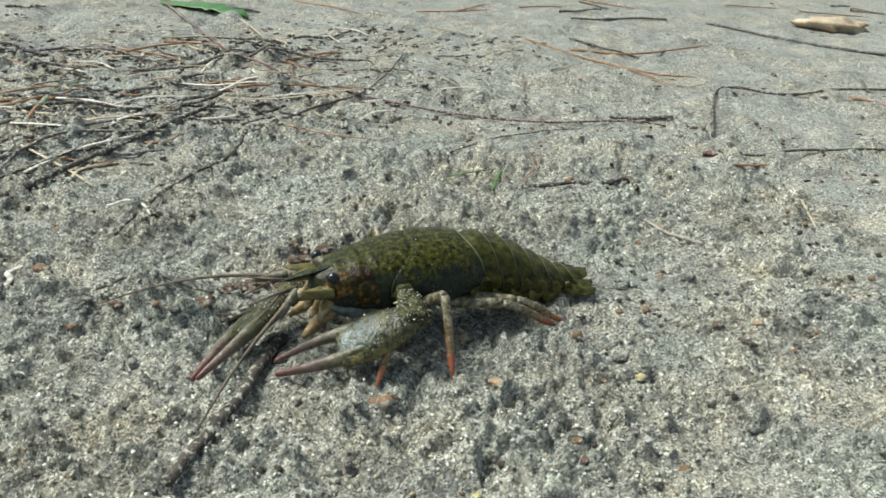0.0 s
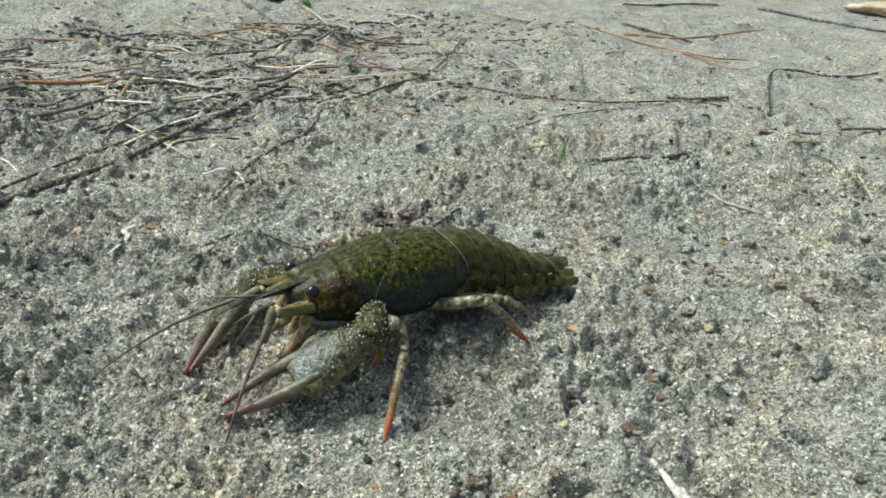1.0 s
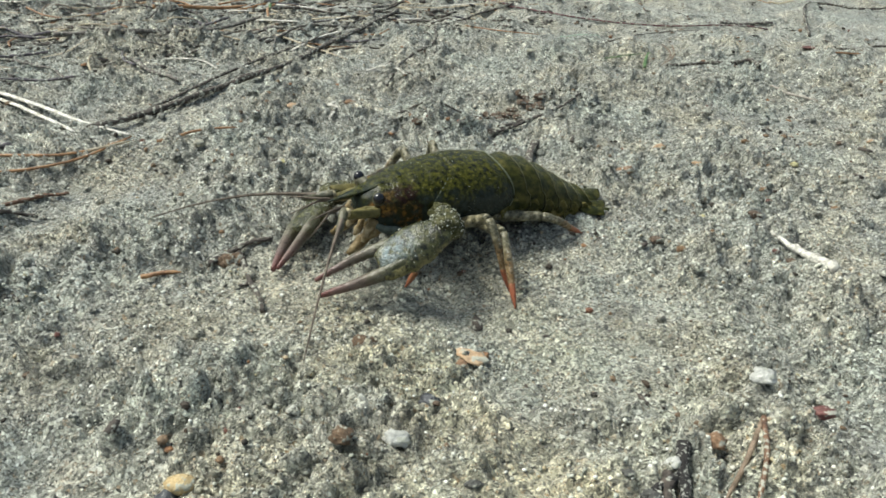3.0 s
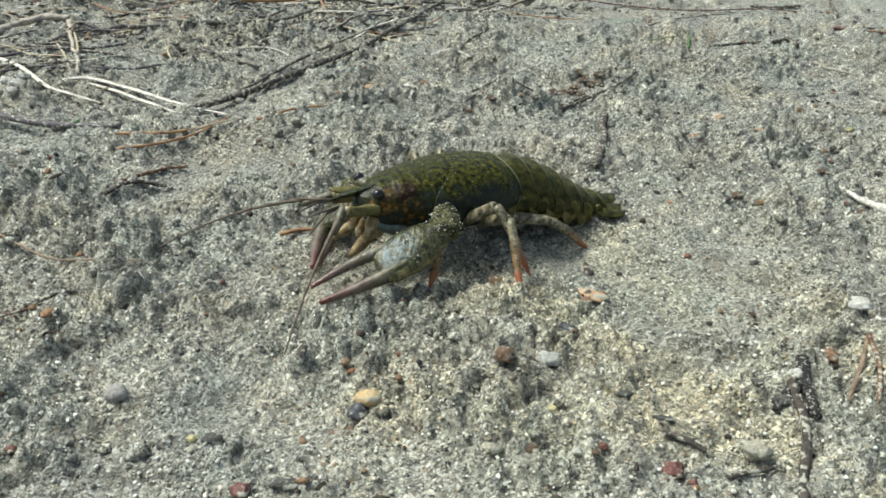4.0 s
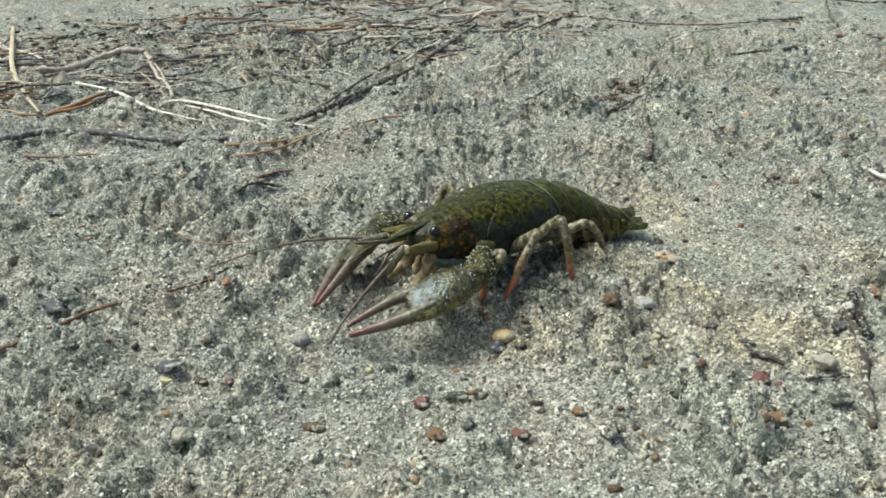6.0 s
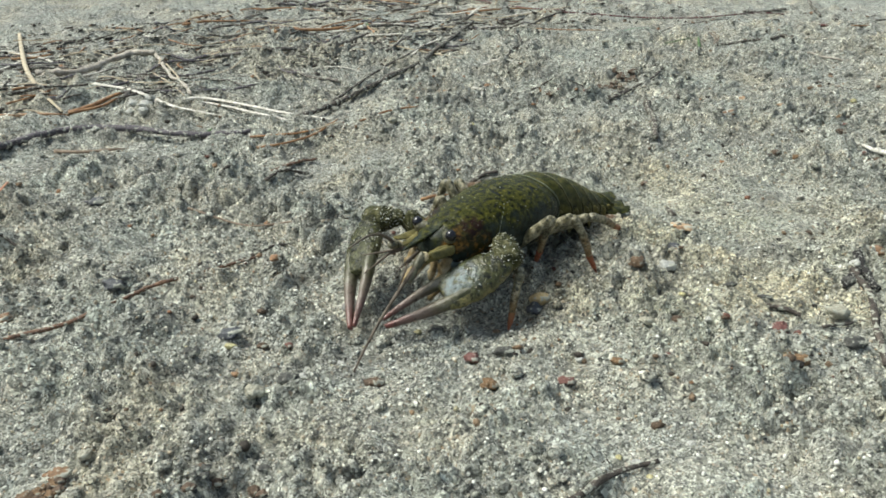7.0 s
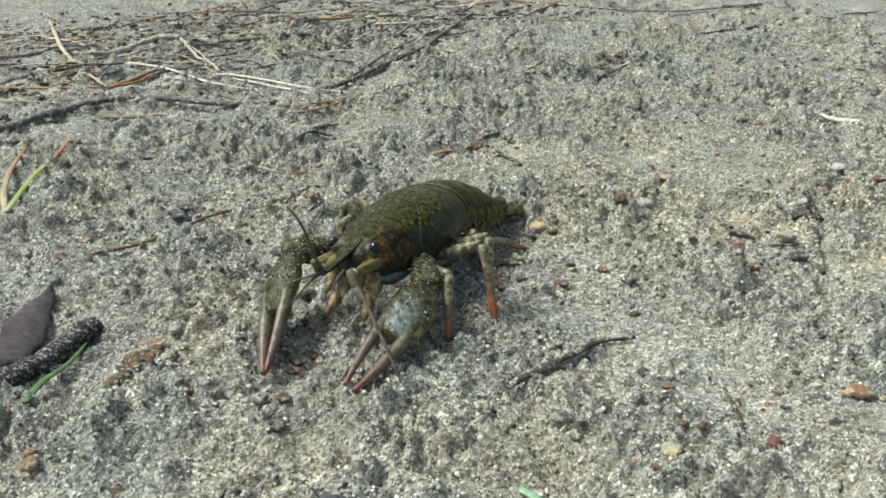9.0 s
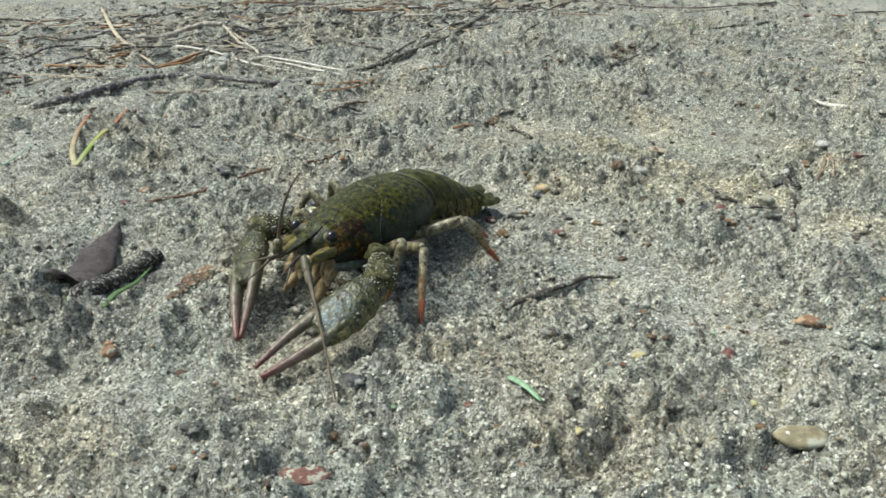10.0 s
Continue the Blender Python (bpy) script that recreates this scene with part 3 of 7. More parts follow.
def carapace_shape():
    rings, m = [], 56
    xs = [-5 + 49.6 * (i / 90) for i in range(91)]
    for x in xs:
        w, top, bot = interp(x, CARAPACE)
        mid = bot + (top - bot) * 0.46
        ring = []
        for k in range(m):
            a = 2 * math.pi * k / m
            c, s = math.cos(a), math.sin(a)
            y = w * math.copysign(abs(c) ** 0.86, c)
            z = mid + ((top - mid) if s > 0 else (mid - bot)) * math.copysign(abs(s) ** 0.9, s)
            # rear edge runs back towards the belly
            xx = x - max(0.0, 1 - (x + 5) / 22) * rear_sweep(z)
            # cervical groove: a furrow that sweeps forward down the sides
            drop = (top - z) / (top - bot)
            groove = groove_at(drop)
            g = math.exp(-((x - groove) / 0.6) ** 2) * (1 if drop < 0.75 else 0.3)
            # lengthwise pair of furrows on the back of the rear half
            line = math.exp(-((abs(y) - 2.6) / 0.5) ** 2) * (0.25 if s > 0 and x < 11 else 0)
            shrink = 1 - 0.055 * g - 0.014 * line
            rag = 0.16 * noise.noise(Vector((x * 0.5, y * 0.5, z * 0.5))) + 0.10 * noise.noise(Vector((x * 1.6, y * 1.6, z * 1.6)))
            # spines behind the eyes
            ridge = 0.7 * math.exp(-((z - top + 3.2) / 0.8) ** 2) * (1 if 27 < x < 39 else 0)
            ring.append((xx * MM, (y * shrink + math.copysign(rag + ridge, y)) * MM, (mid + (z - mid) * shrink + rag) * MM))
        rings.append(ring)
    return loft(rings)


# x, half width, top, bottom
ABDOMEN = [(-2, 10.8, 27.0, 10), (-11.2, 11.4, 26.4, 8), (-18.6, 11.0, 24.2, 6.5), (-26, 10.2, 20.6, 5), (-33.4, 9.0, 16.2, 3.6), (-40, 7.8, 12.2, 2.6), (-46.2, 6.4, 8.4, 2.2)]


def tergite_shape(x0, x1, last=False):
    rings, m, n = [], 40, 9
    for i in range(n):
        t = i / (n - 1)
        x = x0 + (x1 - 1.8 - x0) * t
        w, top, bot = interp(-x, [(-q[0], *q[1:]) for q in ABDOMEN])
        swell = 0.925 + 0.115 * math.sin(min(1.0, t * 1.15) * math.pi * 0.5) + (0.03 if t > 0.86 else 0)
        mid = bot + (top - bot) * 0.35
        ring = []
        for k in range(m):
            a = 2 * math.pi * k / m
            c, s = math.cos(a), math.sin(a)
            y = w * swell * math.copysign(abs(c) ** 0.8, c)
            z = mid + ((top - mid) * swell if s > 0 else (mid - bot)) * s
            # side plates hang down and back to blunt points
            plate = max(0.0, abs(c) - 0.55) * (1 if s < 0.35 else 0)
            z -= plate * 4.5 * math.sin(min(1.0, t * 1.25) * math.pi)
            ring.append(((x - plate * 3.0 * t - (top - z) * 0.10) * MM, y * MM, max(0.6, z) * MM))
        rings.append(ring)
    return loft(rings)


def fan_shape(length, width, thick=0.9, ribs=True):
    """A tail-fan plate that points to -x from the origin."""
    rings, m = [], 22
    for i in range(14):
        t = i / 13
        w = width * (0.42 + 0.75 * math.sin(min(1.0, 0.25 + t * 0.62) * math.pi) ** 0.9) * (1 if t < 0.85 else math.sqrt(max(0.02, 1 - ((t - 0.85) / 0.16) ** 2)))
        ring = []
        for k in range(m):
            a = 2 * math.pi * k / m
            y = w * math.cos(a)
            z = thick * (1 - 0.4 * t) * math.sin(a) + (0.35 * math.exp(-(y / 0.5) ** 2) if ribs and math.sin(a) > 0 else 0) - 1.2 * (y / (width + 0.1)) ** 2
            ring.append((-length * t * MM, y * MM, z * MM))
        rings.append(ring)
    return loft(rings)


def limb_shape(length, stations, sides=14, flat=1.0, knob=0.0, seed=0, bow=0.0):
    """A limb piece along +x from the origin: stations of (share of length, radius in mm)."""
    rings = []
    n = 16
    for i in range(n + 1):
        t = i / n
        r, = interp(t, stations)
        ring = []
        for k in range(sides):
            a = 2 * math.pi * k / sides
            rr = r * (1 + knob * noise.noise(Vector((t * 7 + seed, math.cos(a) * 1.6, math.sin(a) * 1.6 + seed))))
            ring.append((t * length * MM, rr * math.cos(a) * MM, (rr * flat * math.sin(a) + bow * math.sin(t * math.pi)) * MM))
        rings.append(ring)
    return loft(rings)


def claw_finger_shape(start, tip, r0, out, bow):
    """A slender tapered claw finger from start to tip (x, y in mm), bowed outwards, with small teeth on its inner edge."""
    rings, sides = [], 14
    for i in range(33):
        t = i / 32
        r = r0 * (1 - 0.70 * t ** 1.25)
        x = start[0] + (tip[0] - start[0]) * t
        mid = start[1] + (tip[1] - start[1]) * t + out * bow * math.sin(math.pi * t ** 0.8)
        tooth = 0.16 * math.sin(t * 70) * (1 if t < 0.92 else 0)
        ring = []
        for k in range(sides):
            a = 2 * math.pi * k / sides
            inner = max(0.0, -out * math.cos(a))
            ring.append((x * MM, (mid + (r + tooth * inner) * math.cos(a) * 0.86) * MM, (r * 1.0 * math.sin(a) - 1.2 * t * t) * MM))
        rings.append(ring)
    return loft(rings)


def palm_shape(length, bulk, broad, out):
    """The flat swollen palm: its outer edge runs on into the fixed finger, its inner edge ends at the hinge."""
    rings, m = [], 36
    # share of length, outer half width, inner half width, half height
    table = [(0.0, 2.2, 2.0, 1.9), (0.1, 3.4, 3.2, 2.7), (0.35, 5.0, 4.6, 3.4), (0.6, 5.6, 4.7, 3.3), (0.8, 5.5, 4.0, 2.7), (0.92, 5.2, 3.2, 2.3), (1.0, 4.9, 2.0, 1.8)]
    for i in range(31):
        t = i / 30
        wo, wi, h = (bulk * q for q in interp(t, table))
        ring = []
        for k in range(m):
            a = 2 * math.pi * k / m
            c, s = math.cos(a), math.sin(a)
            w = (wo if c * out > 0 else wi) * broad
            p = Vector((t * length, w * c, h * s))
            kn = 1 + 0.05 * noise.noise(p * 0.35) + 0.055 * max(0.0, noise.noise(p * 1.1))
            ring.append((t * length * MM, w * kn * c * MM, h * kn * math.copysign(abs(s) ** 0.9, s) * MM))
        rings.append(ring)
    return loft(rings)


def wrist_shape(length, seed):
    """The warty wedge between arm and claw, narrow behind and broad in front."""
    rings, m = [], 30
    table = [(0.0, 2.0, 1.9), (0.18, 3.2, 2.9), (0.5, 4.4, 3.9), (0.78, 4.7, 4.0), (0.92, 4.0, 3.4), (1.0, 2.6, 2.2)]
    for i in range(27):
        t = i / 26
        w, h = interp(t, table)
        ring = []
        for k in range(m):
            a = 2 * math.pi * k / m
            p = Vector((t * length, w * math.cos(a), h * math.sin(a)))
            o = Vector((seed * 5.1, 0, seed))
            kn = 1 + 0.16 * noise.noise(p * 0.28 + o) + 0.22 * max(0.0, noise.noise(p * 0.75 + o)) + 0.08 * noise.noise(p * 1.6 + o)
            ring.append((t * length * MM, w * kn * math.cos(a) * MM, h * kn * math.sin(a) * MM))
        rings.append(ring)
    return loft(rings)


def crust_shape(shape, n, size, seed, where):
    """Small angular sand grains that stick to a shape, where the test on a point (mm) allows."""
    rnd = random.Random(seed)
    verts, faces = [], []
    spots = [Vector(v) for v in shape[0] if where(*(q / MM for q in v))]
    for _ in range(n):
        p = rnd.choice(spots) + Vector([rnd.uniform(-0.5, 0.5) * MM for _ in range(3)]) * 0.7
        r = size * MM * rnd.uniform(0.4, 1.0) ** 1.5
        base = len(verts)
        for d in ((1, 0, 0), (-1, 0, 0), (0, 1, 0), (0, -1, 0), (0, 0, 1), (0, 0, -1)):
            verts.append(p + Vector(d) * (r * rnd.uniform(0.6, 1.2)) + Vector([rnd.uniform(-0.3, 0.3) * r for _ in range(3)]))
        faces += [tuple(base + q for q in f) for f in ((0, 2, 4), (2, 1, 4), (1, 3, 4), (3, 0, 4), (2, 0, 5), (1, 2, 5), (3, 1, 5), (0, 3, 5))]
    return verts, faces


def ball_shape(r, squash=1.0, rings=14, sides=18):
    out = []
    for i in range(rings + 1):
        a = math.pi * (0.02 + 0.96 * i / rings)
        out.append([(-r * squash * math.cos(a) * MM, r * math.sin(a) * math.cos(2 * math.pi * k / sides) * MM, r * math.sin(a) * math.sin(2 * math.pi * k / sides) * MM) for k in range(sides)])
    return loft(out)


def shifted(shape, m):
    return [tuple(m @ Vector(v)) for v in shape[0]], shape[1]


def build_crayfish():
    cray = tagged(new("crayfish"), "wet olive-green crayfish with long claws crawling on sand", "crayfish")
    cray.empty_display_size = 0.01
    shape = carapace_shape()
    carapace = part("carapace", shape, SHELL["back"], cray, "dark olive shell with rusty cheeks and a pale groove")
    part("stuck_sand", crust_shape(shape, 90, 0.24, 81, lambda x, y, z: z > 13 and x > -2), MATS["grit"], carapace, "scattered sand grains stuck to the wet shell", False)
    part("rostrum", rostrum_shape(), SHELL["back"], cray, "pointed olive-brown beak")
    # pale hind rim of the carapace
    rim = []
    for k in range(25):
        a = math.pi * (-0.12 + 1.24 * k / 24)
        w, top, bot = interp(-4.5, CARAPACE)
        mid = bot + (top - bot) * 0.46
        c, s = math.cos(a), math.sin(a)
        z = mid + ((top - mid) if s > 0 else (mid - bot)) * math.copysign(abs(s) ** 0.9, s)
        rim.append(Vector(((-4.6 - rear_sweep(z)) * MM, 1.01 * w * math.copysign(abs(c) ** 0.86, c) * MM, (z + 0.15) * MM)))
    part("carapace_rim", tube(rim, [0.00026] * 25, 8), SHELL["pale_edge"], cray, "pale rim of the shell")
    # pale line of the cervical groove
    for side in (-1, 1):
        line = []
        for k in range(19):
            drop = side * (0.06 + 0.50 * (k / 18) ** 1.4)
            x = groove_at(abs(drop))
            w, top, bot = interp(x, CARAPACE)
            mid = bot + (top - bot) * 0.46
            z = top - (top - bot) * abs(drop)
            s = (z - mid) / ((top - mid) if z > mid else (mid - bot))
            c = math.sqrt(max(0.0, 1 - min(1.0, abs(s) ** (1 / 0.9)) ** 2)) ** 0.86
            line.append(Vector((x * MM, math.copysign(0.965 * w * c, drop) * MM, (mid + (z - mid) * 0.965) * MM)))
        part("groove_line", tube(line, [0.00022 * math.sin(math.pi * (0.06 + 0.88 * i / 18)) for i in range(19)], 6), SHELL["pale_edge"], cray, "pale line along the neck groove")
    for (a, *_), (b, *_) in zip(ABDOMEN, ABDOMEN[1:]):
        segment = part("abdomen_segment", tergite_shape(a, b), SHELL["abdomen"], cray)
        w, top, bot = interp(-(a + b) / 2, [(-q[0], *q[1:]) for q in ABDOMEN])
        for side in (-1, 1):
            size = 0.55 + 0.045 * w
            part("side_plate", shifted(fan_shape(7.5 * size, 3.4 * size, 0.7, False), pose((a + b) / 2 * MM, side * (w * 0.93) * MM, (bot + (top - bot) * 0.40) * MM, 90, -66, side * 6)), SHELL["plate"], segment, "yellowish-olive side plate of the tail")
        verts = [v.co.copy() for v in segment.data.vertices]
        hem = verts[-40:]
        ring = [hem[k] for k in range(-4, 25)]
        part("segment_hem", tube(ring, [0.00022] * len(ring), 6), SHELL["hem"], segment, "paler hind edge of the plate")
    telson = part("telson", shifted(fan_shape(13, 4.0, 0.6), pose(-0.0452, 0, 0.0070, 0, -7, 0)), SHELL["abdomen"], cray)
    for side in (-1, 1):
        for turn, far, lift in ((13, 2.8, 0.0056), (26, 4.2, 0.0048)):
            part("uropod", shifted(fan_shape(13, 3.7, 0.5), pose(-0.0443, side * far * MM, lift, side * 6, -8, -side * turn)), SHELL["abdomen"], cray)
        eye = part("eye", shifted(ball_shape(1.75), pose(0.0400, side * 0.0072, 0.0244)), SHELL["eye"], cray, "glossy black eye")
        part("eyestalk", shifted(limb_shape(4.2, [(0, 1.9), (0.7, 1.95), (1, 1.5)]), pose(0.0386, side * 0.0040, 0.0228, 0, -10, side * 66)), SHELL["stalk"], eye)
        base = part("antenna_base", shifted(limb_shape(10, [(0, 2.1), (0.5, 1.8), (1, 1.3)], knob=0.1), pose(0.0395, side * 0.0062, 0.0195, 0, 2, -side * 4)), SHELL["scale"], cray)
        part("pale_joint", shifted(ball_shape(1.45, 1.15), pose(0.0500, side * 0.0057, 0.0205)), SHELL["cream"], base, "cream joint of the antenna")
        part("antennal_scale", shifted(fan_shape(9.5, 1.4, 0.5), pose(0.0400, side * 0.0082, 0.0208, side * 24, 6, 180 - side * 2)), SHELL["scale"], cray)
        part("maxilliped", shifted(limb_shape(17, [(0, 2.4), (0.35, 2.3), (0.5, 1.6), (0.7, 1.9), (1, 0.7)], knob=0.3, seed=side), pose(0.0350, side * 0.0046, 0.0150, 0, 34, side * 7)), SHELL["mouth"], cray, "pale orange-brown mouth limb")
        for far, low, tilt, turn, long in ((0.0024, 0.0172, 58, 4, 9), (0.0046, 0.0176, 70, 20, 10), (0.0062, 0.0165, 48, 26, 8)):
            part("mouth_palp", shifted(limb_shape(long, [(0, 1.7), (0.4, 1.5), (0.6, 1.1), (0.75, 1.3), (1, 0.4)], knob=0.35, seed=long + side), pose(0.0405, side * far, low, 0, tilt, side * turn)), SHELL["mouth"], cray)
        edge = spline([(0.019, side * 0.0105, 0.0140), (0.026, side * 0.0098, 0.0128), (0.033, side * 0.0084, 0.0128), (0.039, side * 0.0064, 0.0142), (0.0425, side * 0.0046, 0.0160)], 6)
        part("cheek_edge", tube(edge, [0.0007 + 0.0011 * math.sin(math.pi * (0.08 + 0.9 * i / len(edge))) for i in range(len(edge))], 12, lump=0.5), SHELL["blue_edge"], cray, "blue-grey lower edge of the cheek")
        for up in (-6, 12):
            part("antennule", tube([Vector((0.049, side * 0.0022, 0.0205)), Vector((0.055, side * 0.0042, 0.0205 - up * 0.00005)), Vector((0.0625, side * 0.0075, 0.019 - up * 0.00035))], [0.0005, 0.0004, 0.00015], 6), SHELL["feeler"], cray)
    return cray


crayfish = build_crayfish()
ARM, WRIST, CLAW = 17.0, 11.0, 42.0
LEG = {2: (16.0, 19.0), 3: (20.0, 24.0), 4: (20.0, 24.0), 5: (18.0, 21.0)}


def build_claw(side):
    upper = part("upper_arm", limb_shape(ARM, [(0, 2.0), (0.5, 2.8), (0.85, 3.5), (1, 2.4)], 20, 1.1, 0.4, side), SHELL["arm"], crayfish, "warty olive-brown upper arm")
    shape = wrist_shape(WRIST + 2.5, 4 + side)
    wrist = part("wrist", shape, SHELL["arm"], crayfish, "warty mottled wrist joint")
    part("stuck_sand", crust_shape(shape, 240, 0.36, 60 + side, lambda x, y, z: z > -2), MATS["grit"], wrist, "pale sand grains stuck to the wrist", False)
    bulk = 1.08
    broad = 1.26 if side > 0 else 1.1
    shape = palm_shape(23.0, bulk, broad, side)
    claw = part("claw", shape, SHELL["claw" if side > 0 else "claw_plain"], crayfish, "olive palm of the claw, blue-grey sky sheen painted on the left one")
    part("stuck_sand", crust_shape(shape, 70, 0.36, 70 + side, lambda x, y, z: z > 0.5 and x < 14), MATS["grit"], claw, "pale sand grains stuck to the palm", False)
    k = bulk * broad
    label = "slender olive-grey claw finger with a reddish tip"
    part("fixed_finger", claw_finger_shape((14.5, side * 2.9 * k), (42.4, side * 0.9), 2.9, side, 1.0), SHELL["finger"], claw, label)
    # the movable finger turns on its hinge
    hinge = (16.5 * MM, -side * 2.4 * k * MM, 0)
    mover = part("movable_finger", claw_finger_shape((0, 0), (25.5, side * (2.4 * k - 1.3)), 2.35, -side, 0.8), SHELL["mover"], claw, label)
    return upper, wrist, claw, mover, hinge


def build_leg(k, seed):
    long, low = LEG[k]
    upper = part("upper_leg", limb_shape(long, [(0, 1.5), (0.5, 1.75), (0.85, 1.6), (0.95, 1.5), (1, 1.1)], 14, 1.1, 0.10, seed), SHELL["leg"], crayfish)
    lower = part("lower_leg", limb_shape(low * 0.72, [(0, 1.1), (0.08, 1.5), (0.26, 1.35), (0.34, 1.1), (0.4, 1.35), (0.75, 1.25), (1, 0.9)], 14, 1.1, 0.10, seed, 0.7), SHELL["leg_low"], crayfish)
    part("leg_tip", shifted(limb_shape(low * 0.32, [(0, 1.15), (0.5, 0.9), (1, 0.25)], 10), pose(low * 0.69 * MM, 0, 0)), SHELL["leg_tip"], lower, "orange-red leg tip")
    return upper, lower


def build_antenna():
    pts = [Vector((0, 0, 0))] + [Vector((0.055 * t, 0.0, 0.0035 * math.sin(t * math.pi))) for t in (0.12, 0.3, 0.5, 0.75, 1.0)]
    pts = spline(pts, 9)
    n = len(pts)
    radii = [0.00078 * (1 - 0.80 * (i / n) ** 0.75) * (1.0 + 0.14 * (i % 2)) for i in range(n)]
    whip = part("antenna", tube(pts, radii, 8), SHELL["feeler"], crayfish, "thin ringed grey-brown feeler")
    # the jointed stalk at the root
    for a, b, r in ((-0.0012, 0.0042, 1.45), (0.0038, 0.0088, 1.25)):
        part("antenna_joint", shifted(limb_shape((b - a) / MM, [(0, r * 0.8), (0.25, r), (0.8, r * 0.92), (1, r * 0.7)]), pose(a, 0, 0.0003)), SHELL["stalk"], whip, "grey-olive joint of the feeler")
    return whip


claws = {side: build_claw(side) for side in (1, -1)}
legs = {(side, k): build_leg(k, side * 3 + k) for side in (1, -1) for k in (2, 3, 4, 5)}
antennae = {side: build_antenna() for side in (1, -1)}
HIP = {2: (22, 8.5, 10.5), 3: (14, 9.0, 10.5), 4: (6, 9.0, 10.5), 5: (-2, 8.0, 10.5)}


# ---- things on the sand ----
count = [0]


def stick(name, label, category, mat, r0, r1, lift, pts, group=""):
    """A twig, stalk, needle or blade along the ground: radii and lift in mm."""
    count[0] += 1
    rnd = random.Random(count[0])
    blade, woody = name in ("grass_sprig", "grass_stalk"), name == "twig"
    n = 8
    flat = spline([(x, y, 0) for x, y in pts], n)
    if woody:
        flat = [p + Vector((noise.noise(p * 90 + Vector((count[0], 0, 0))), noise.noise(p * 90 + Vector((0, count[0], 7))), 0)) * r0 * 0.0009 for p in flat]
    m = len(flat)
    zs = [float(z) for z in gz([p.x for p in flat], [p.y for p in flat])]
    # a stiff thing bridges the dips
    w = max(2, m // (6 if woody else 3))
    z2 = [float(np.mean(zs[max(0, i - w):i + w + 1]) + 0.5 * np.std(zs[max(0, i - w):i + w + 1])) for i in range(m)]
    z2 = [float(np.mean(z2[max(0, i - 2):i + 3])) + 0.0007 for i in range(m)]
    radii, path = [], []
    for i, p in enumerate(flat):
        t = i / (m - 1)
        r = (r0 + (r1 - r0) * t) * MM
        if woody:
            r *= 1 + 0.22 * noise.noise(Vector((i * 0.45, count[0] * 3.1, 0))) + (0.35 if rnd.random() < 0.06 else 0)
        elif blade:
            r *= 0.35 + 0.65 * math.sin(math.pi * min(0.94, 0.14 + 0.86 * t)) ** 0.5
        elif t > 0.85:
            r *= 1 - 0.6 * (t - 0.85) / 0.15
        if not woody:
            r *= 1.75 if mat == "whitestraw" else 1.4
        radii.append(r)
        path.append(Vector((p.x, p.y, z2[i] + r * 0.55 + 0.5 * lift * MM)))
    v, f = tube(path, radii, 10 if woody else 8, 0.45 if blade else 0.9, 0.25 if woody else 0.05, count[0])
    return tagged(mesh_object(name, v, f, MATS[mat]), label, category, group)


def stone_mesh(name, seed, rx, ry, rz, rough=0.35, smooth=True):
    bm = bmesh.new()
    bmesh.ops.create_icosphere(bm, subdivisions=3, radius=1.0)
    for v in bm.verts:
        o = Vector((seed * 3.7, seed * 1.3, seed * 2.1))
        d = 1 + rough * 0.55 * noise.noise(v.co * 1.3 + o) + rough * 0.35 * noise.noise(v.co * 3.2 + o) + rough * 0.15 * noise.noise(v.co * 8 + o)
        v.co = Vector((v.co.x * rx, v.co.y * ry, v.co.z * rz)) * d
    me = bpy.data.meshes.new(name)
    bm.to_mesh(me)
    bm.free()
    me.polygons.foreach_set("use_smooth", np.full(len(me.polygons), smooth))
    return me


SMOOTH = ("greystone", "bigstone", "duostone")


def stone(name, label, category, mat, rx, ry, rz, pts):
    count[0] += 1
    (x, y), = pts
    me = stone_mesh(name, count[0], rx * MM, ry * MM, ry * rz * MM, 0.3 if mat in SMOOTH else 0.8, True)
    me.materials.append(MATS[mat])
    ob = new(name, me)
    ring = height(x + rx * MM * 0.8 * np.cos(np.arange(12) * 0.5236), y + ry * MM * 0.8 * np.sin(np.arange(12) * 0.5236))
    rest = 0.55 * float(ring.max()) + 0.45 * float(ring.mean())
    ob.matrix_basis = pose(x, y, rest + ry * rz * (0.12 if name == "soil_crumb" else 0.6 if name == "bark_crumb" else 0.2 if rx > 2.6 else 0.05) * MM, random.Random(count[0]).uniform(-12, 12), random.Random(count[0] + 9).uniform(-12, 12), 0)
    return tagged(ob, label, category)


stick("twig", "dark bark-covered twig lying on sand", "twig", "bark", 1.7, 1.3, 0.2, [(-0.2334, 0.1945), (-0.2186, 0.2197), (-0.2004, 0.2543), (-0.1767, 0.2997), (-0.1601, 0.3638), (-0.1390, 0.4453)])
stick("twig", "thin dark forked side twig on sand", "twig", "bark", 0.8, 0.6, 0.8, [(-0.2197, 0.2240), (-0.2021, 0.2775), (-0.1812, 0.3309), (-0.1553, 0.4104)])
stick("twig", "purple-grey crooked twig half sunk in sand", "twig", "purplebark", 2.3, 1.5, 0.6, [(-0.3920, 0.1030), (-0.3780, 0.1130), (-0.3680, 0.1300), (-0.3550, 0.1510), (-0.3390, 0.1660), (-0.3110, 0.1680), (-0.2800, 0.1640), (-0.2510, 0.1680)])
stick("twig", "grey-brown weathered twig in pine litter", "twig", "greybark", 1.5, 1.2, 0.3, [(-0.3114, 0.3083), (-0.2735, 0.3198), (-0.2419, 0.3474), (-0.2175, 0.3921)])
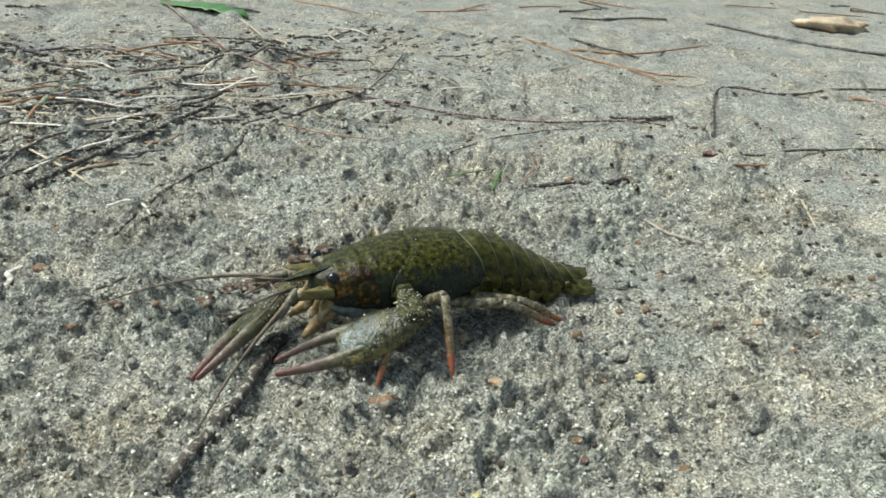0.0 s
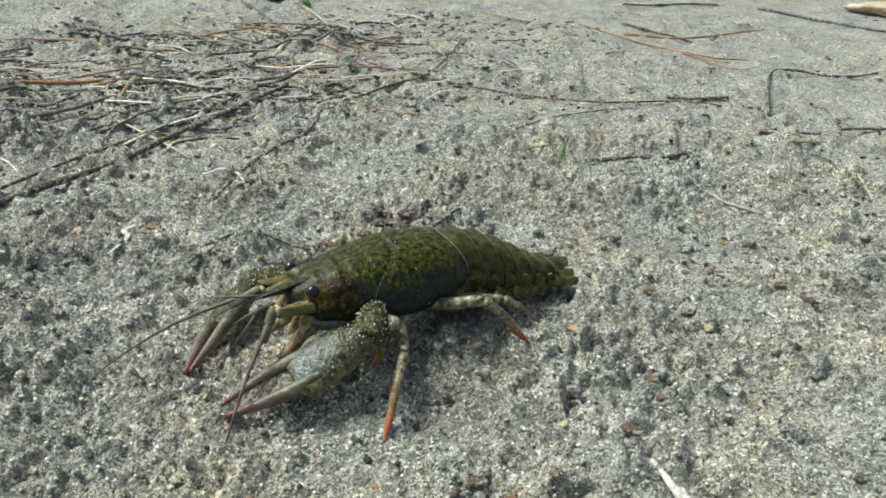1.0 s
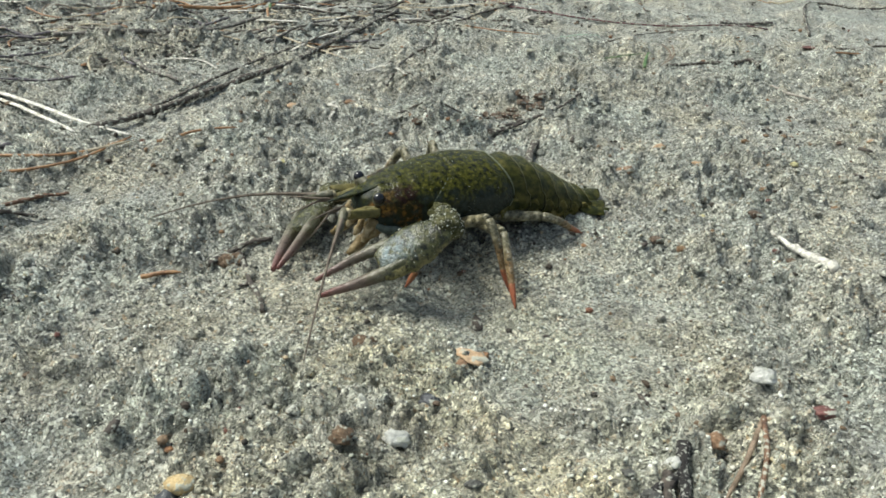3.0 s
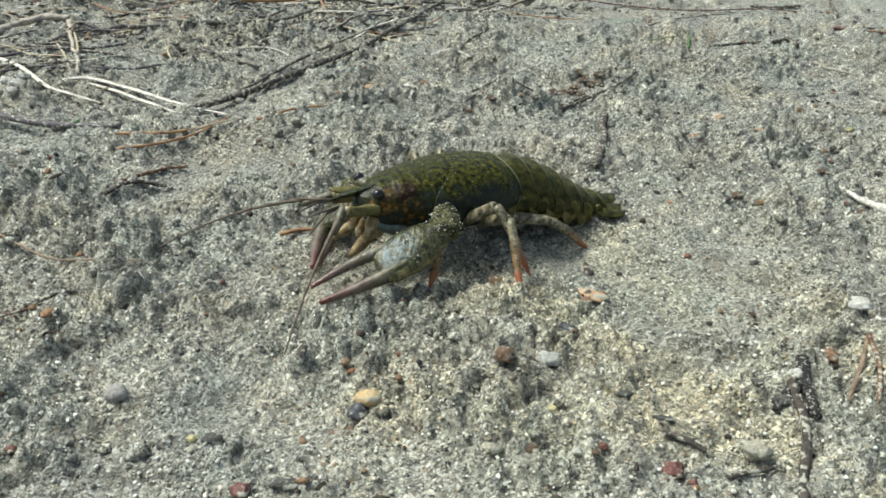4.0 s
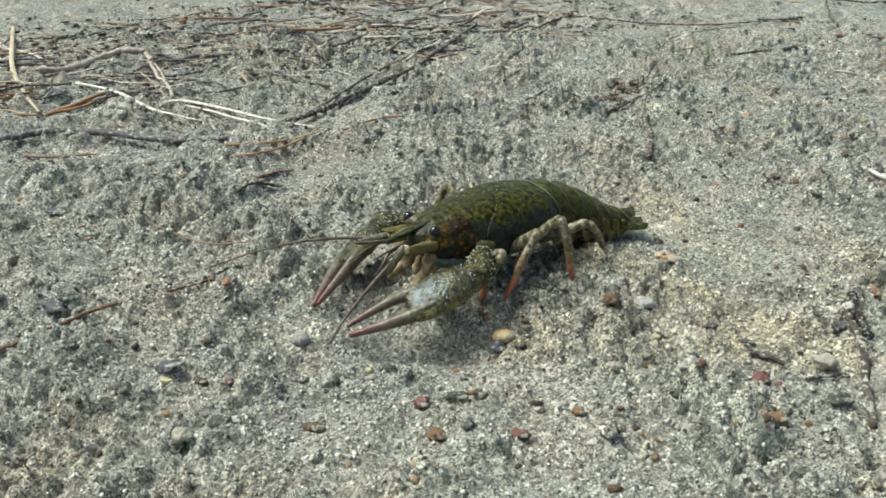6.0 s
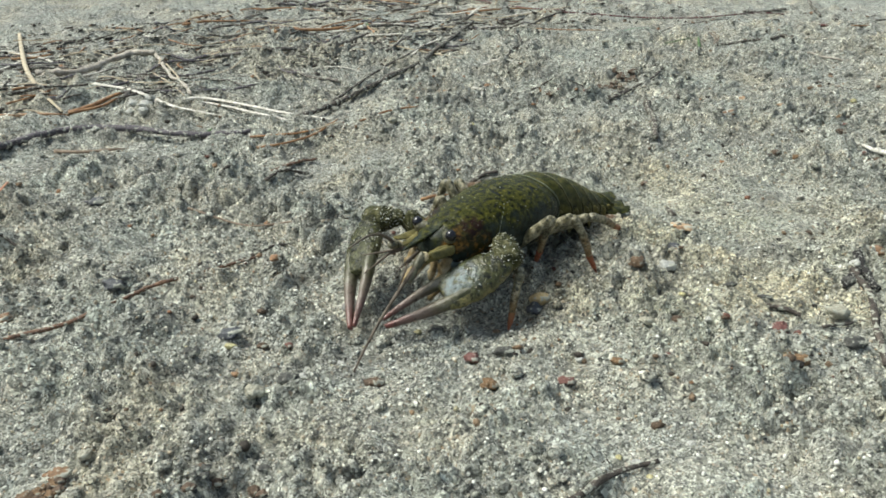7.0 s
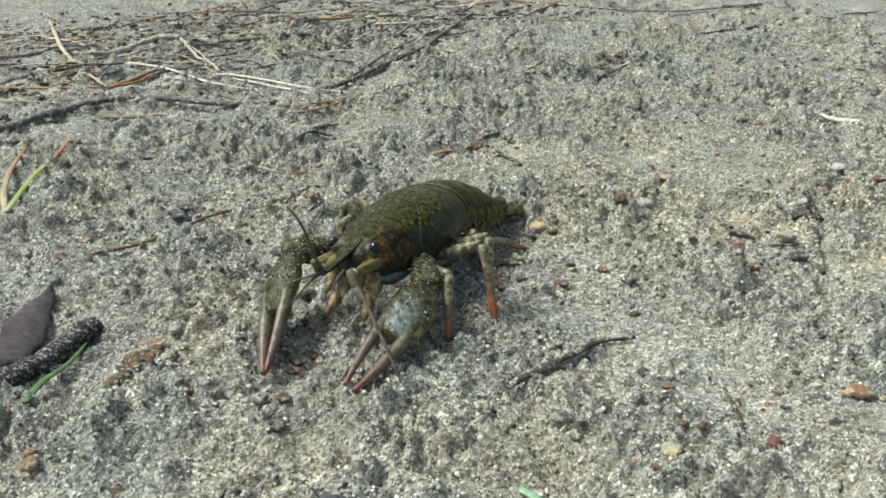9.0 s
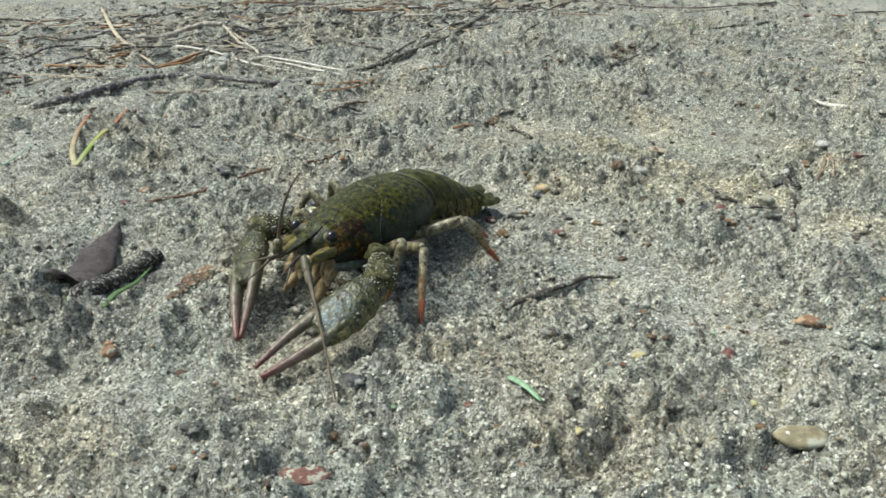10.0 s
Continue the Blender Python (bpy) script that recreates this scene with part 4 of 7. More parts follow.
stick("twig", "pale grey-brown bent root on litter", "twig", "palebark", 2.3, 2.0, 0.9, [(-0.4160, 0.2760), (-0.4000, 0.2840), (-0.3900, 0.2990), (-0.3840, 0.3150), (-0.3720, 0.3270), (-0.3580, 0.3300)])
stick("twig", "pale side branch of the root on litter", "twig", "palebark", 1.3, 0.9, 0.6, [(-0.3550, 0.3220), (-0.3310, 0.2800), (-0.3150, 0.2540), (-0.2990, 0.2230)])
stick("twig", "dark reddish short twig on sand", "twig", "redbark", 0.9, 0.6, 0, [(-0.2294, 0.1140), (-0.2219, 0.1303), (-0.2141, 0.1403)])
stick("twig", "dark brown broken short twig on sand", "twig", "bark", 0.9, 0.7, 0, [(-0.2294, 0.1029), (-0.2228, 0.1139), (-0.2155, 0.1213)])
stick("twig", "dark grey stub of twig on sand", "twig", "bark", 0.8, 0.6, 0, [(-0.2243, 0.0268), (-0.2177, 0.0320), (-0.2117, 0.0374), (-0.2076, 0.0407)])
stick("twig", "thin tan stem pressed in sand", "twig", "stem", 0.45, 0.3, 0.1, [(-0.2532, 0.0727), (-0.2273, 0.0607), (-0.2103, 0.0550), (-0.1938, 0.0544)])
stick("twig", "long thin reddish-brown twig on sand", "twig", "redbark", 0.8, 0.5, 0.4, [(-0.2800, -0.0160), (-0.2640, -0.0070), (-0.2560, 0.0010), (-0.2450, 0.0100), (-0.2300, 0.0190), (-0.2150, 0.0310)])
stick("twig", "long thin purple-red stem across litter", "twig", "redstem", 0.8, 0.6, 1.2, [(-0.2740, 0.7211), (-0.2096, 0.6236), (-0.1681, 0.5622), (-0.1272, 0.5279), (-0.0906, 0.4973), (-0.0601, 0.4836)])
stick("twig", "long thin purple-red stem on sand", "twig", "redstem", 0.7, 0.5, 0.3, [(-0.0638, 0.4850), (-0.0177, 0.4699), (0.0289, 0.4662), (0.0687, 0.4695), (0.1031, 0.4788), (0.1229, 0.4777)])
stick("twig", "curved brown twig on sand and litter", "twig", "bark", 0.8, 0.5, 0.6, [(-0.0956, 0.4320), (-0.0811, 0.4520), (-0.0607, 0.4872), (-0.0507, 0.5452), (-0.0474, 0.5904)])
stick("twig", "tapered brown twig lying on sand", "twig", "bark", 1.0, 0.8, 0.1, [(-0.1074, 0.4027), (-0.1047, 0.3793), (-0.1062, 0.3579), (-0.1144, 0.3363), (-0.1180, 0.3076), (-0.1182, 0.2738)])
stick("twig", "dark crooked twig on far sand", "twig", "bark", 1.0, 0.9, 0.1, [(0.1462, 0.4610), (0.1604, 0.5203), (0.1720, 0.5591), (0.1886, 0.5755), (0.2269, 0.5726), (0.2683, 0.5997), (0.3245, 0.6168)])
stick("twig", "dark lumpy decayed twig on sand", "twig", "bark", 0.9, 1.2, 0, [(0.0346, 0.3613), (0.0547, 0.3679), (0.0707, 0.3680), (0.0849, 0.3747), (0.0869, 0.3614)])
stick("twig", "small dark-tipped pale twig on sand", "twig", "palebark", 0.6, 0.9, 0, [(0.0858, 0.3304), (0.0960, 0.3215), (0.1079, 0.3169)])
stick("twig", "thin dark rootlet on sand", "twig", "bark", 0.5, 0.4, 0.1, [(-0.1076, 0.2342), (-0.0861, 0.2376), (-0.0620, 0.2410)])
stick("twig", "dark forked twig on sand", "twig", "bark", 0.9, 0.6, 0.1, [(-0.0641, 0.2279), (-0.0498, 0.2421), (-0.0334, 0.2632), (-0.0152, 0.2961)])
stick("twig", "white bleached broken stick on sand", "twig", "bleached", 0.6, 2.2, 0.2, [(0.0400, 0.1520), (0.0446, 0.1433), (0.0493, 0.1341), (0.0540, 0.1250)])
stick("twig", "dark thick twig half buried in damp sand", "twig", "bark", 1.2, 1.0, -1.2, [(-0.0144, 0.0278), (-0.0155, 0.0138), (-0.0212, -0.0068), (-0.0271, -0.0241)])
stick("twig", "brown short twig on sand", "twig", "bark", 0.6, 0.4, 0, [(-0.0377, -0.0072), (-0.0314, -0.0033), (-0.0246, 0.0007)])
stick("twig", "dark small twig pressed in sand", "twig", "bark", 0.8, 0.8, 0, [(-0.0495, 0.0067), (-0.0448, 0.0050), (-0.0403, 0.0030)])
stick("twig", "dark crooked thin twig on sand", "twig", "bark", 1.1, 0.6, -0.7, [(-0.1375, -0.0915), (-0.1233, -0.0800), (-0.1134, -0.0715), (-0.1045, -0.0640), (-0.0970, -0.0600)])
stick("twig", "thin dark twig standing out of sand", "twig", "bark", 0.5, 0.3, 0.2, [(-0.0784, -0.0865), (-0.0795, -0.1041), (-0.0815, -0.1169)])
stick("twig", "black decayed twig crusted with sand", "twig", "rotwood", 3.6, 3.0, 0.6, [(-0.2710, -0.0960), (-0.2680, -0.0870), (-0.2640, -0.0710), (-0.2590, -0.0580)])
stick("twig", "short brown stick on sand", "twig", "bark", 1.0, 0.8, 0.1, [(-0.1462, 0.0984), (-0.1404, 0.1072), (-0.1299, 0.1147)])
stick("twig", "dark short stick on sand", "twig", "bark", 1.0, 0.8, 0.0, [(-0.1394, 0.1080), (-0.1309, 0.0924), (-0.1216, 0.0765)])
stick("twig", "dark twig under the crayfish path", "twig", "bark", 1.7, 1.5, 0.3, [(-0.0433, 0.2235), (-0.0453, 0.2110), (-0.0464, 0.1919), (-0.0494, 0.1730), (-0.0528, 0.1553)])
stick("twig", "grey thin twig on litter", "twig", "greybark", 0.9, 0.7, 0.6, [(-0.1988, 0.3372), (-0.1882, 0.3664), (-0.1670, 0.3802), (-0.1450, 0.3965)])
stick("twig", "dark twig in litter", "twig", "bark", 1.2, 0.9, 0.4, [(-0.1578, 0.4303), (-0.1390, 0.4699), (-0.1202, 0.5015)])
stick("twig", "dark twig on sand beside litter", "twig", "bark", 0.8, 0.6, 0.1, [(-0.1689, 0.3338), (-0.1535, 0.3444), (-0.1357, 0.3516)])
stick("twig", "dark fine root lying on far sand", "twig", "bark", 0.8, 0.7, 0, [(0.1527, 0.4510), (0.1612, 0.4365), (0.1938, 0.4519), (0.2572, 0.4676)])
stick("twig", "brown fine twig on sand", "twig", "bark", 0.5, 0.3, 0.1, [(-0.0033, 0.4003), (0.0194, 0.4283), (0.0480, 0.4504), (0.0711, 0.4596)])
stick("twig", "dark chip of twig on far sand", "twig", "bark", 1.2, 1.0, 0.1, [(0.0911, 0.7949), (0.1432, 0.8225), (0.1888, 0.8299)])
stick("twig", "grey-purple twig on far sand", "twig", "purplebark", 1.4, 1.2, 0.1, [(0.2296, 0.8380), (0.2746, 0.8008), (0.3158, 0.7668), (0.3673, 0.7467)])
stick("grass_stalk", "pale dry grass stalk bent across litter", "dry grass", "straw", 1.2, 0.9, 1.0, [(-0.4896, 0.3994), (-0.4292, 0.2914), (-0.3894, 0.2328), (-0.3618, 0.1982)])
stick("grass_stalk", "white dry curved grass stalk on litter", "dry grass", "whitestraw", 0.85, 0.5, 1.8, [(-0.3669, 0.2507), (-0.3352, 0.2323), (-0.3053, 0.2049), (-0.2945, 0.1999), (-0.2731, 0.1919)])
stick("grass_stalk", "white dry grass stalk on sand", "dry grass", "whitestraw", 0.9, 0.6, 0.7, [(-0.3026, 0.2142), (-0.2924, 0.2206), (-0.2677, 0.2131), (-0.2411, 0.2013), (-0.2137, 0.1915)])
stick("grass_stalk", "white thin dry grass stalk on sand", "dry grass", "whitestraw", 0.7, 0.6, 0.6, [(-0.2917, 0.2189), (-0.2724, 0.2105), (-0.2546, 0.2007), (-0.2370, 0.1892)])
stick("grass_stalk", "pale straw on litter", "dry grass", "straw", 0.5, 0.4, 1.0, [(-0.3645, 0.2729), (-0.3390, 0.2580), (-0.3030, 0.2558)])
stick("grass_stalk", "pale straw on litter", "dry grass", "straw", 0.5, 0.4, 1.0, [(-0.3519, 0.2978), (-0.3257, 0.2604), (-0.3025, 0.2235)])
stick("grass_stalk", "pale straw on litter", "dry grass", "straw", 0.5, 0.4, 1.2, [(-0.3590, 0.3312), (-0.3271, 0.2775), (-0.2998, 0.2240)])
stick("grass_stalk", "white curled dry stalk on sand", "dry grass", "whitestraw", 0.45, 0.4, 0.2, [(-0.1333, 0.2999), (-0.1249, 0.3017), (-0.1171, 0.2967), (-0.1108, 0.2886)])
stick("grass_stalk", "pale flattened straw on litter", "dry grass", "straw", 0.6, 0.6, 0.8, [(-0.1392, 0.4602), (-0.1033, 0.4626), (-0.0739, 0.4832), (-0.0490, 0.5034)])
stick("grass_stalk", "off-white dry straw on litter", "dry grass", "whitestraw", 0.6, 0.5, 0.9, [(-0.1719, 0.4853), (-0.1426, 0.4814), (-0.1057, 0.4862)])
stick("grass_stalk", "white short straw on litter", "dry grass", "whitestraw", 0.8, 0.7, 0.8, [(-0.2187, 0.4257), (-0.1976, 0.4275), (-0.1747, 0.4255)])
stick("grass_stalk", "white short straw on sand", "dry grass", "whitestraw", 0.6, 0.5, 0.5, [(-0.2179, 0.3799), (-0.2001, 0.3785), (-0.1853, 0.3772)])
stick("grass_stalk", "pale curved fibre on litter", "dry grass", "straw", 0.4, 0.3, 0.8, [(-0.2575, 0.5390), (-0.2396, 0.5337), (-0.2233, 0.5186)])
stick("grass_stalk", "pale dry stalk on litter", "dry grass", "straw", 0.6, 0.5, 0.5, [(-0.4494, 0.1849), (-0.4204, 0.1757), (-0.3786, 0.1681)])
stick("grass_stalk", "pale short stalk on far sand", "dry grass", "straw", 0.5, 0.4, 0.2, [(0.1674, 0.3861), (0.1623, 0.3552), (0.1585, 0.3302)])
stick("grass_stalk", "brown arched fibre on sand", "dry grass", "stem", 0.45, 0.35, 0.4, [(0.0388, 0.4133), (0.0412, 0.3907), (0.0348, 0.3705)])
stick("grass_stalk", "brown arched fibre on sand", "dry grass", "stem", 0.4, 0.35, 0.4, [(0.0453, 0.4123), (0.0421, 0.3848), (0.0312, 0.3626)])
stick("grass_stalk", "grey sand-coated curled stalk on sand", "dry grass", "bleached", 0.8, 0.7, 0.3, [(-0.1390, 0.2480), (-0.1400, 0.2410), (-0.1350, 0.2340), (-0.1350, 0.2200)])
stick("pine_needle", "orange-brown dry pine needle on sand", "pine needle", "needle", 0.5, 0.3, 0.3, [(-0.2419, 0.1402), (-0.2283, 0.1485), (-0.2179, 0.1619), (-0.2103, 0.1859)])
stick("pine_needle", "orange-brown dry pine needle on sand", "pine needle", "needle", 0.5, 0.3, 0.4, [(-0.2485, 0.1537), (-0.2270, 0.1591), (-0.2155, 0.1705), (-0.2103, 0.1859)])
stick("pine_needle", "orange-brown dry pine needle on sand", "pine needle", "needle", 0.5, 0.4, 0.3, [(-0.1982, 0.1826), (-0.1847, 0.1924), (-0.1699, 0.1987)])
stick("pine_needle", "orange-brown broad dry needle on litter", "pine needle", "needle", 1.0, 0.7, 0.5, [(-0.3632, 0.2083), (-0.3532, 0.2213), (-0.3404, 0.2364)])
stick("pine_needle", "orange-brown dry needle on litter", "pine needle", "needle", 1.0, 0.8, 0.6, [(-0.2877, 0.3863), (-0.2603, 0.4061), (-0.2316, 0.4285)])
stick("pine_needle", "orange dry pine needle on far sand", "pine needle", "needle", 0.6, 0.4, 0.3, [(0.0450, 0.6889), (0.0915, 0.6347), (0.1226, 0.6098), (0.1481, 0.5705)])
stick("pine_needle", "orange dry pine needle on far sand", "pine needle", "needle", 0.6, 0.4, 0.3, [(0.0915, 0.6347), (0.1388, 0.6067), (0.1703, 0.6086)])
stick("pine_needle", "orange faded needle on far sand", "pine needle", "needle", 0.8, 0.6, 0.2, [(0.0804, 0.6598), (0.1306, 0.6636), (0.2019, 0.7183)])
stick("pine_needle", "straw-coloured pine needle on far sand", "pine needle", "straw", 0.5, 0.4, 0.2, [(-0.0382, 0.7202), (-0.0176, 0.7063), (0.0075, 0.6748)])
stick("pine_needle", "orange dry pine needle on sand", "pine needle", "needle", 0.55, 0.4, 0.2, [(0.1378, 0.4009), (0.1492, 0.4044), (0.1628, 0.4115)])
stick("pine_needle", "brown dry pine needle on litter", "pine needle", "needle", 0.6, 0.5, 0.5, [(-0.2395, 0.4072), (-0.2296, 0.4226), (-0.2189, 0.4322)])
stick("pine_needle", "brown dry pine needle on litter", "pine needle", "needle", 0.6, 0.4, 0.7, [(-0.1328, 0.4718), (-0.1025, 0.4872), (-0.0636, 0.5056)])
stick("pine_needle", "brown dry pine needle on litter", "pine needle", "needle", 0.7, 0.6, 0.5, [(-0.4373, 0.2010), (-0.3964, 0.1953), (-0.3600, 0.1983)])
stick("pine_needle", "brown dry pine needle on litter", "pine needle", "needle", 0.7, 0.5, 0.5, [(-0.3634, 0.2072), (-0.3487, 0.2196), (-0.3450, 0.2315)])
stick("pine_needle", "orange-brown dry needle on sand", "pine needle", "needle", 0.6, 0.4, 0.3, [(-0.1620, 0.0859), (-0.1568, 0.0879), (-0.1510, 0.0896)])
stick("pine_needle", "tan flat needle sheath on sand", "pine needle", "stem", 0.8, 0.5, 0.3, [(-0.3400, 0.1428), (-0.3239, 0.1404), (-0.3070, 0.1454)])
stick("pine_needle", "straw pine needle on sand", "pine needle", "straw", 0.5, 0.4, 0.4, [(-0.2190, 0.1649), (-0.2136, 0.1737), (-0.2099, 0.1825)])
stick("grass_sprig", "green grass blade lying on sand", "grass blade", "green", 0.5, 0.2, 0.4, [(-0.0023, 0.3620), (0.0120, 0.3703), (0.0288, 0.3801)])
stick("grass_sprig", "short green grass tip on sand", "grass blade", "green", 0.8, 0.4, 0.6, [(0.0207, 0.3555), (0.0228, 0.3677), (0.0260, 0.3810)])
stick("grass_sprig", "blue-green faded blade on sand", "grass blade", "bluegreen", 0.5, 0.3, 0.2, [(-0.0262, 0.4193), (-0.0135, 0.4189), (-0.0008, 0.4167)])
stick("grass_sprig", "bright green cut grass piece on sand", "grass blade", "mint", 0.85, 0.6, 0.2, [(-0.1368, -0.1310), (-0.1328, -0.1348), (-0.1288, -0.1403)])
stick("grass_sprig", "green grass blade leaning on twig", "grass blade", "green", 0.95, 0.45, 1.6, [(-0.2590, -0.1030), (-0.2600, -0.0930), (-0.2590, -0.0800), (-0.2590, -0.0690)])
stick("grass_sprig", "small green leaf bit on sand", "grass blade", "green", 1.2, 0.9, 0.1, [(-0.2656, -0.1100), (-0.2645, -0.1080)])
stick("grass_sprig", "withered tan blade with a rusty tip on sand", "grass blade", "rustgreen", 1.1, 0.7, 1.6, [(-0.3230, 0.0100), (-0.3360, 0.0340), (-0.3440, 0.0590), (-0.3500, 0.0890)])
stick("grass_sprig", "yellow-green blade with red tip on sand", "grass blade", "redgreen", 1.0, 0.6, 1.6, [(-0.3220, 0.0090), (-0.3260, 0.0270), (-0.3290, 0.0470), (-0.3300, 0.0640), (-0.3340, 0.0910)])
stick("twig", "short dark twig beside a green blade on sand", "twig", "bark", 0.8, 0.5, 0, [(-0.3230, 0.0430), (-0.3130, 0.0420), (-0.3030, 0.0400)])
stick("grass_sprig", "small green sprig in litter", "grass blade", "green", 0.8, 0.5, 0.8, [(-0.2742, 0.1653), (-0.2735, 0.1741)])
stick("grass_sprig", "green blade in litter", "grass blade", "green", 0.8, 0.5, 1, [(-0.2187, 0.4080), (-0.2275, 0.4493), (-0.2267, 0.4786)])
stick("grass_sprig", "faded green blade on sand", "grass blade", "bluegreen", 0.7, 0.3, 0.3, [(-0.3636, 0.0227), (-0.3641, 0.0354), (-0.3651, 0.0515)])
stick("pine_needle", "golden-brown broken needle on damp sand", "pine needle", "stem", 0.5, 0.4, 0.2, [(0.0100, 0.0450), (0.0030, 0.0310), (-0.0030, 0.0210)])
stick("pine_needle", "golden-brown broken needle on damp sand", "pine needle", "redbark", 0.5, 0.45, 0.2, [(0.0100, 0.0450), (0.0070, 0.0310), (0.0020, 0.0170)])
stick("twig", "dark splinter crusted with sand", "twig", "rotwood", 1.6, 1.2, 0.0, [(-0.0100, 0.0360), (-0.0110, 0.0250), (-0.0120, 0.0150)])
stick("twig", "dark splinter crusted with sand", "twig", "rotwood", 1.1, 0.8, 0.0, [(-0.0120, 0.0270), (-0.0170, 0.0220), (-0.0210, 0.0170)])
stone("pebble", "rust-red leaf scrap on far sand", "pebble", "redstone", 5.0, 4.0, 0.2, [(0.1400, 0.4380)])
stone("pebble", "yellow-orange flake on sand", "pebble", "orangestone", 2.6, 2.2, 0.4, [(-0.1310, 0.2460)])
stone("pebble", "red-brown crumb on damp sand", "pebble", "redstone", 3.4, 2.2, 0.6, [(0.0270, 0.0530)])
stone("pebble", "orange crumb on damp sand", "pebble", "orangestone", 2.6, 2.2, 0.7, [(-0.0020, 0.0380)])
stone("pebble", "red chip on sand", "pebble", "redstone", 2.6, 2.2, 0.6, [(-0.0490, -0.0040)])
stone("lichen_tuft", "pale grey tuft of lichen in litter", "lichen", "whitestone", 3.2, 2.56, 0.8, [(-0.3260, 0.2080)])
stone("lichen_tuft", "pale grey tuft of lichen in litter", "lichen", "whitestone", 3.4, 2.72, 0.8, [(-0.3170, 0.2020)])
stone("lichen_tuft", "pale grey tuft of lichen in litter", "lichen", "whitestone", 2.8, 2.24, 0.8, [(-0.3160, 0.2070)])
stone("lichen_tuft", "pale grey tuft of lichen in litter", "lichen", "whitestone", 2.6, 2.08, 0.8, [(-0.3160, 0.1950)])
stone("lichen_tuft", "pale grey tuft of lichen in litter", "lichen", "whitestone", 2.4, 1.92, 0.8, [(-0.3250, 0.1990)])
stone("pebble", "smooth grey rounded pebble on sand", "pebble", "greystone", 2.8, 2.5, 0.8, [(-0.1797, 0.0035)])
stone("pebble", "small dark shell with pale yellow top", "pebble", "duostone", 3.4, 2.8, 0.7, [(-0.1199, 0.0106)])
stone("pebble", "dark underside of a broken shell", "pebble", "darkstone", 2.8, 2.4, 0.7, [(-0.1216, 0.0072)])
stone("pebble", "white chalky crumb on sand", "pebble", "whitestone", 3.3, 2.4, 0.7, [(-0.0758, 0.0291)])
stone("pebble", "brown crumb of bark on sand", "pebble", "brownstone", 2.6, 2.2, 0.7, [(-0.0873, 0.0233)])
stone("pebble", "orange-brown chip on sand", "pebble", "orangestone", 3.0, 2.2, 0.7, [(-0.0080, 0.1908)])
stone("pebble", "pale yellow crumb on sand", "pebble", "palestone", 2.4, 1.8, 0.7, [(-0.1821, 0.1860)])
stone("pebble", "brown crumb of bark on sand", "pebble", "brownstone", 3.2, 2.6, 0.7, [(-0.0891, 0.0601)])
stone("pebble", "flat orange-tan chip on sand", "pebble", "tanstone", 4.4, 3.2, 0.35, [(-0.0608, 0.0670)])
stone("pebble", "pale blue-white pebble on sand", "pebble", "whitestone", 3.6, 3.2, 0.5, [(0.0147, 0.0627)])
stone("pebble", "pale chalky crumb on sand", "pebble", "palestone", 3.4, 2.8, 0.7, [(-0.0288, 0.0034)])
stone("pebble", "dark red chip on sand", "pebble", "redstone", 2.4, 2.0, 0.7, [(-0.0487, -0.0044)])
stone("pebble", "red chip on sand", "pebble", "redstone", 2.2, 1.8, 0.7, [(-0.1419, -0.0207)])
stone("pebble", "dark slate chip on sand", "pebble", "darkstone", 3.8, 2.6, 0.4, [(-0.2138, -0.0115)])
stone("pebble", "dark chip on sand", "pebble", "darkstone", 2.4, 2.0, 0.7, [(-0.0699, 0.0436)])
stone("pebble", "pale flat ring-edged flake on sand", "pebble", "palestone", 2.6, 2.4, 0.4, [(-0.0466, 0.3560)])
stone("pebble", "pale flake on sand", "pebble", "palestone", 2.8, 2.4, 0.4, [(-0.0496, 0.3154)])
stone("pebble", "orange crumb on sand", "pebble", "orangestone", 2.2, 2.0, 0.7, [(-0.1311, 0.2458)])
stone("pebble", "pale tan weathered chip on far sand", "pebble", "chipstone", 36, 22, 0.42, [(0.3686, 0.8740)])
stone("pebble", "yellow pebble on sand", "pebble", "palestone", 2.2, 2.0, 0.7, [(0.1440, 0.2999)])
stone("pebble", "white pebble on far sand", "pebble", "whitestone", 2.3, 1.8, 0.7, [(0.1963, 0.4679)])
stone("pebble", "white pebble on far sand", "pebble", "whitestone", 3.4, 2.0, 0.7, [(0.2462, 0.4910)])
stone("pebble", "white pebble on far sand", "pebble", "whitestone", 3.0, 2.0, 0.7, [(0.2528, 0.5818)])
stone("pebble", "white pebble on far sand", "pebble", "whitestone", 2.6, 2.2, 0.7, [(0.1938, 0.6314)])
stone("pebble", "brick-red leaf fragment on sand", "pebble", "redstone", 3.6, 2.8, 0.25, [(0.1402, 0.4385)])
stone("pebble", "dark crumb on sand", "pebble", "darkstone", 2.3, 1.8, 0.7, [(0.0841, 0.3353)])
stone("pebble", "large pale tan pebble on sand", "pebble", "bigstone", 7.2, 3.6, 0.5, [(-0.0660, -0.1472)])
stone("pebble", "red-brown chip on damp sand", "pebble", "redcrumb", 5.6, 2.3, 0.4, [(-0.1826, -0.1686)])
stone("pebble", "orange crumb on sand", "pebble", "orangestone", 2.2, 2.4, 0.7, [(-0.2491, -0.1219)])
stone("pebble", "orange bark crumb on sand", "pebble", "orangestone", 3.2, 2.0, 0.7, [(-0.2389, -0.0695)])
stone("pebble", "orange bark crumb on sand", "pebble", "brownstone", 2.6, 2.4, 0.7, [(-0.2412, -0.0796)])
stone("pebble", "orange-white crumb on sand", "pebble", "orangestone", 3.0, 2.2, 0.7, [(-0.2875, -0.0033)])
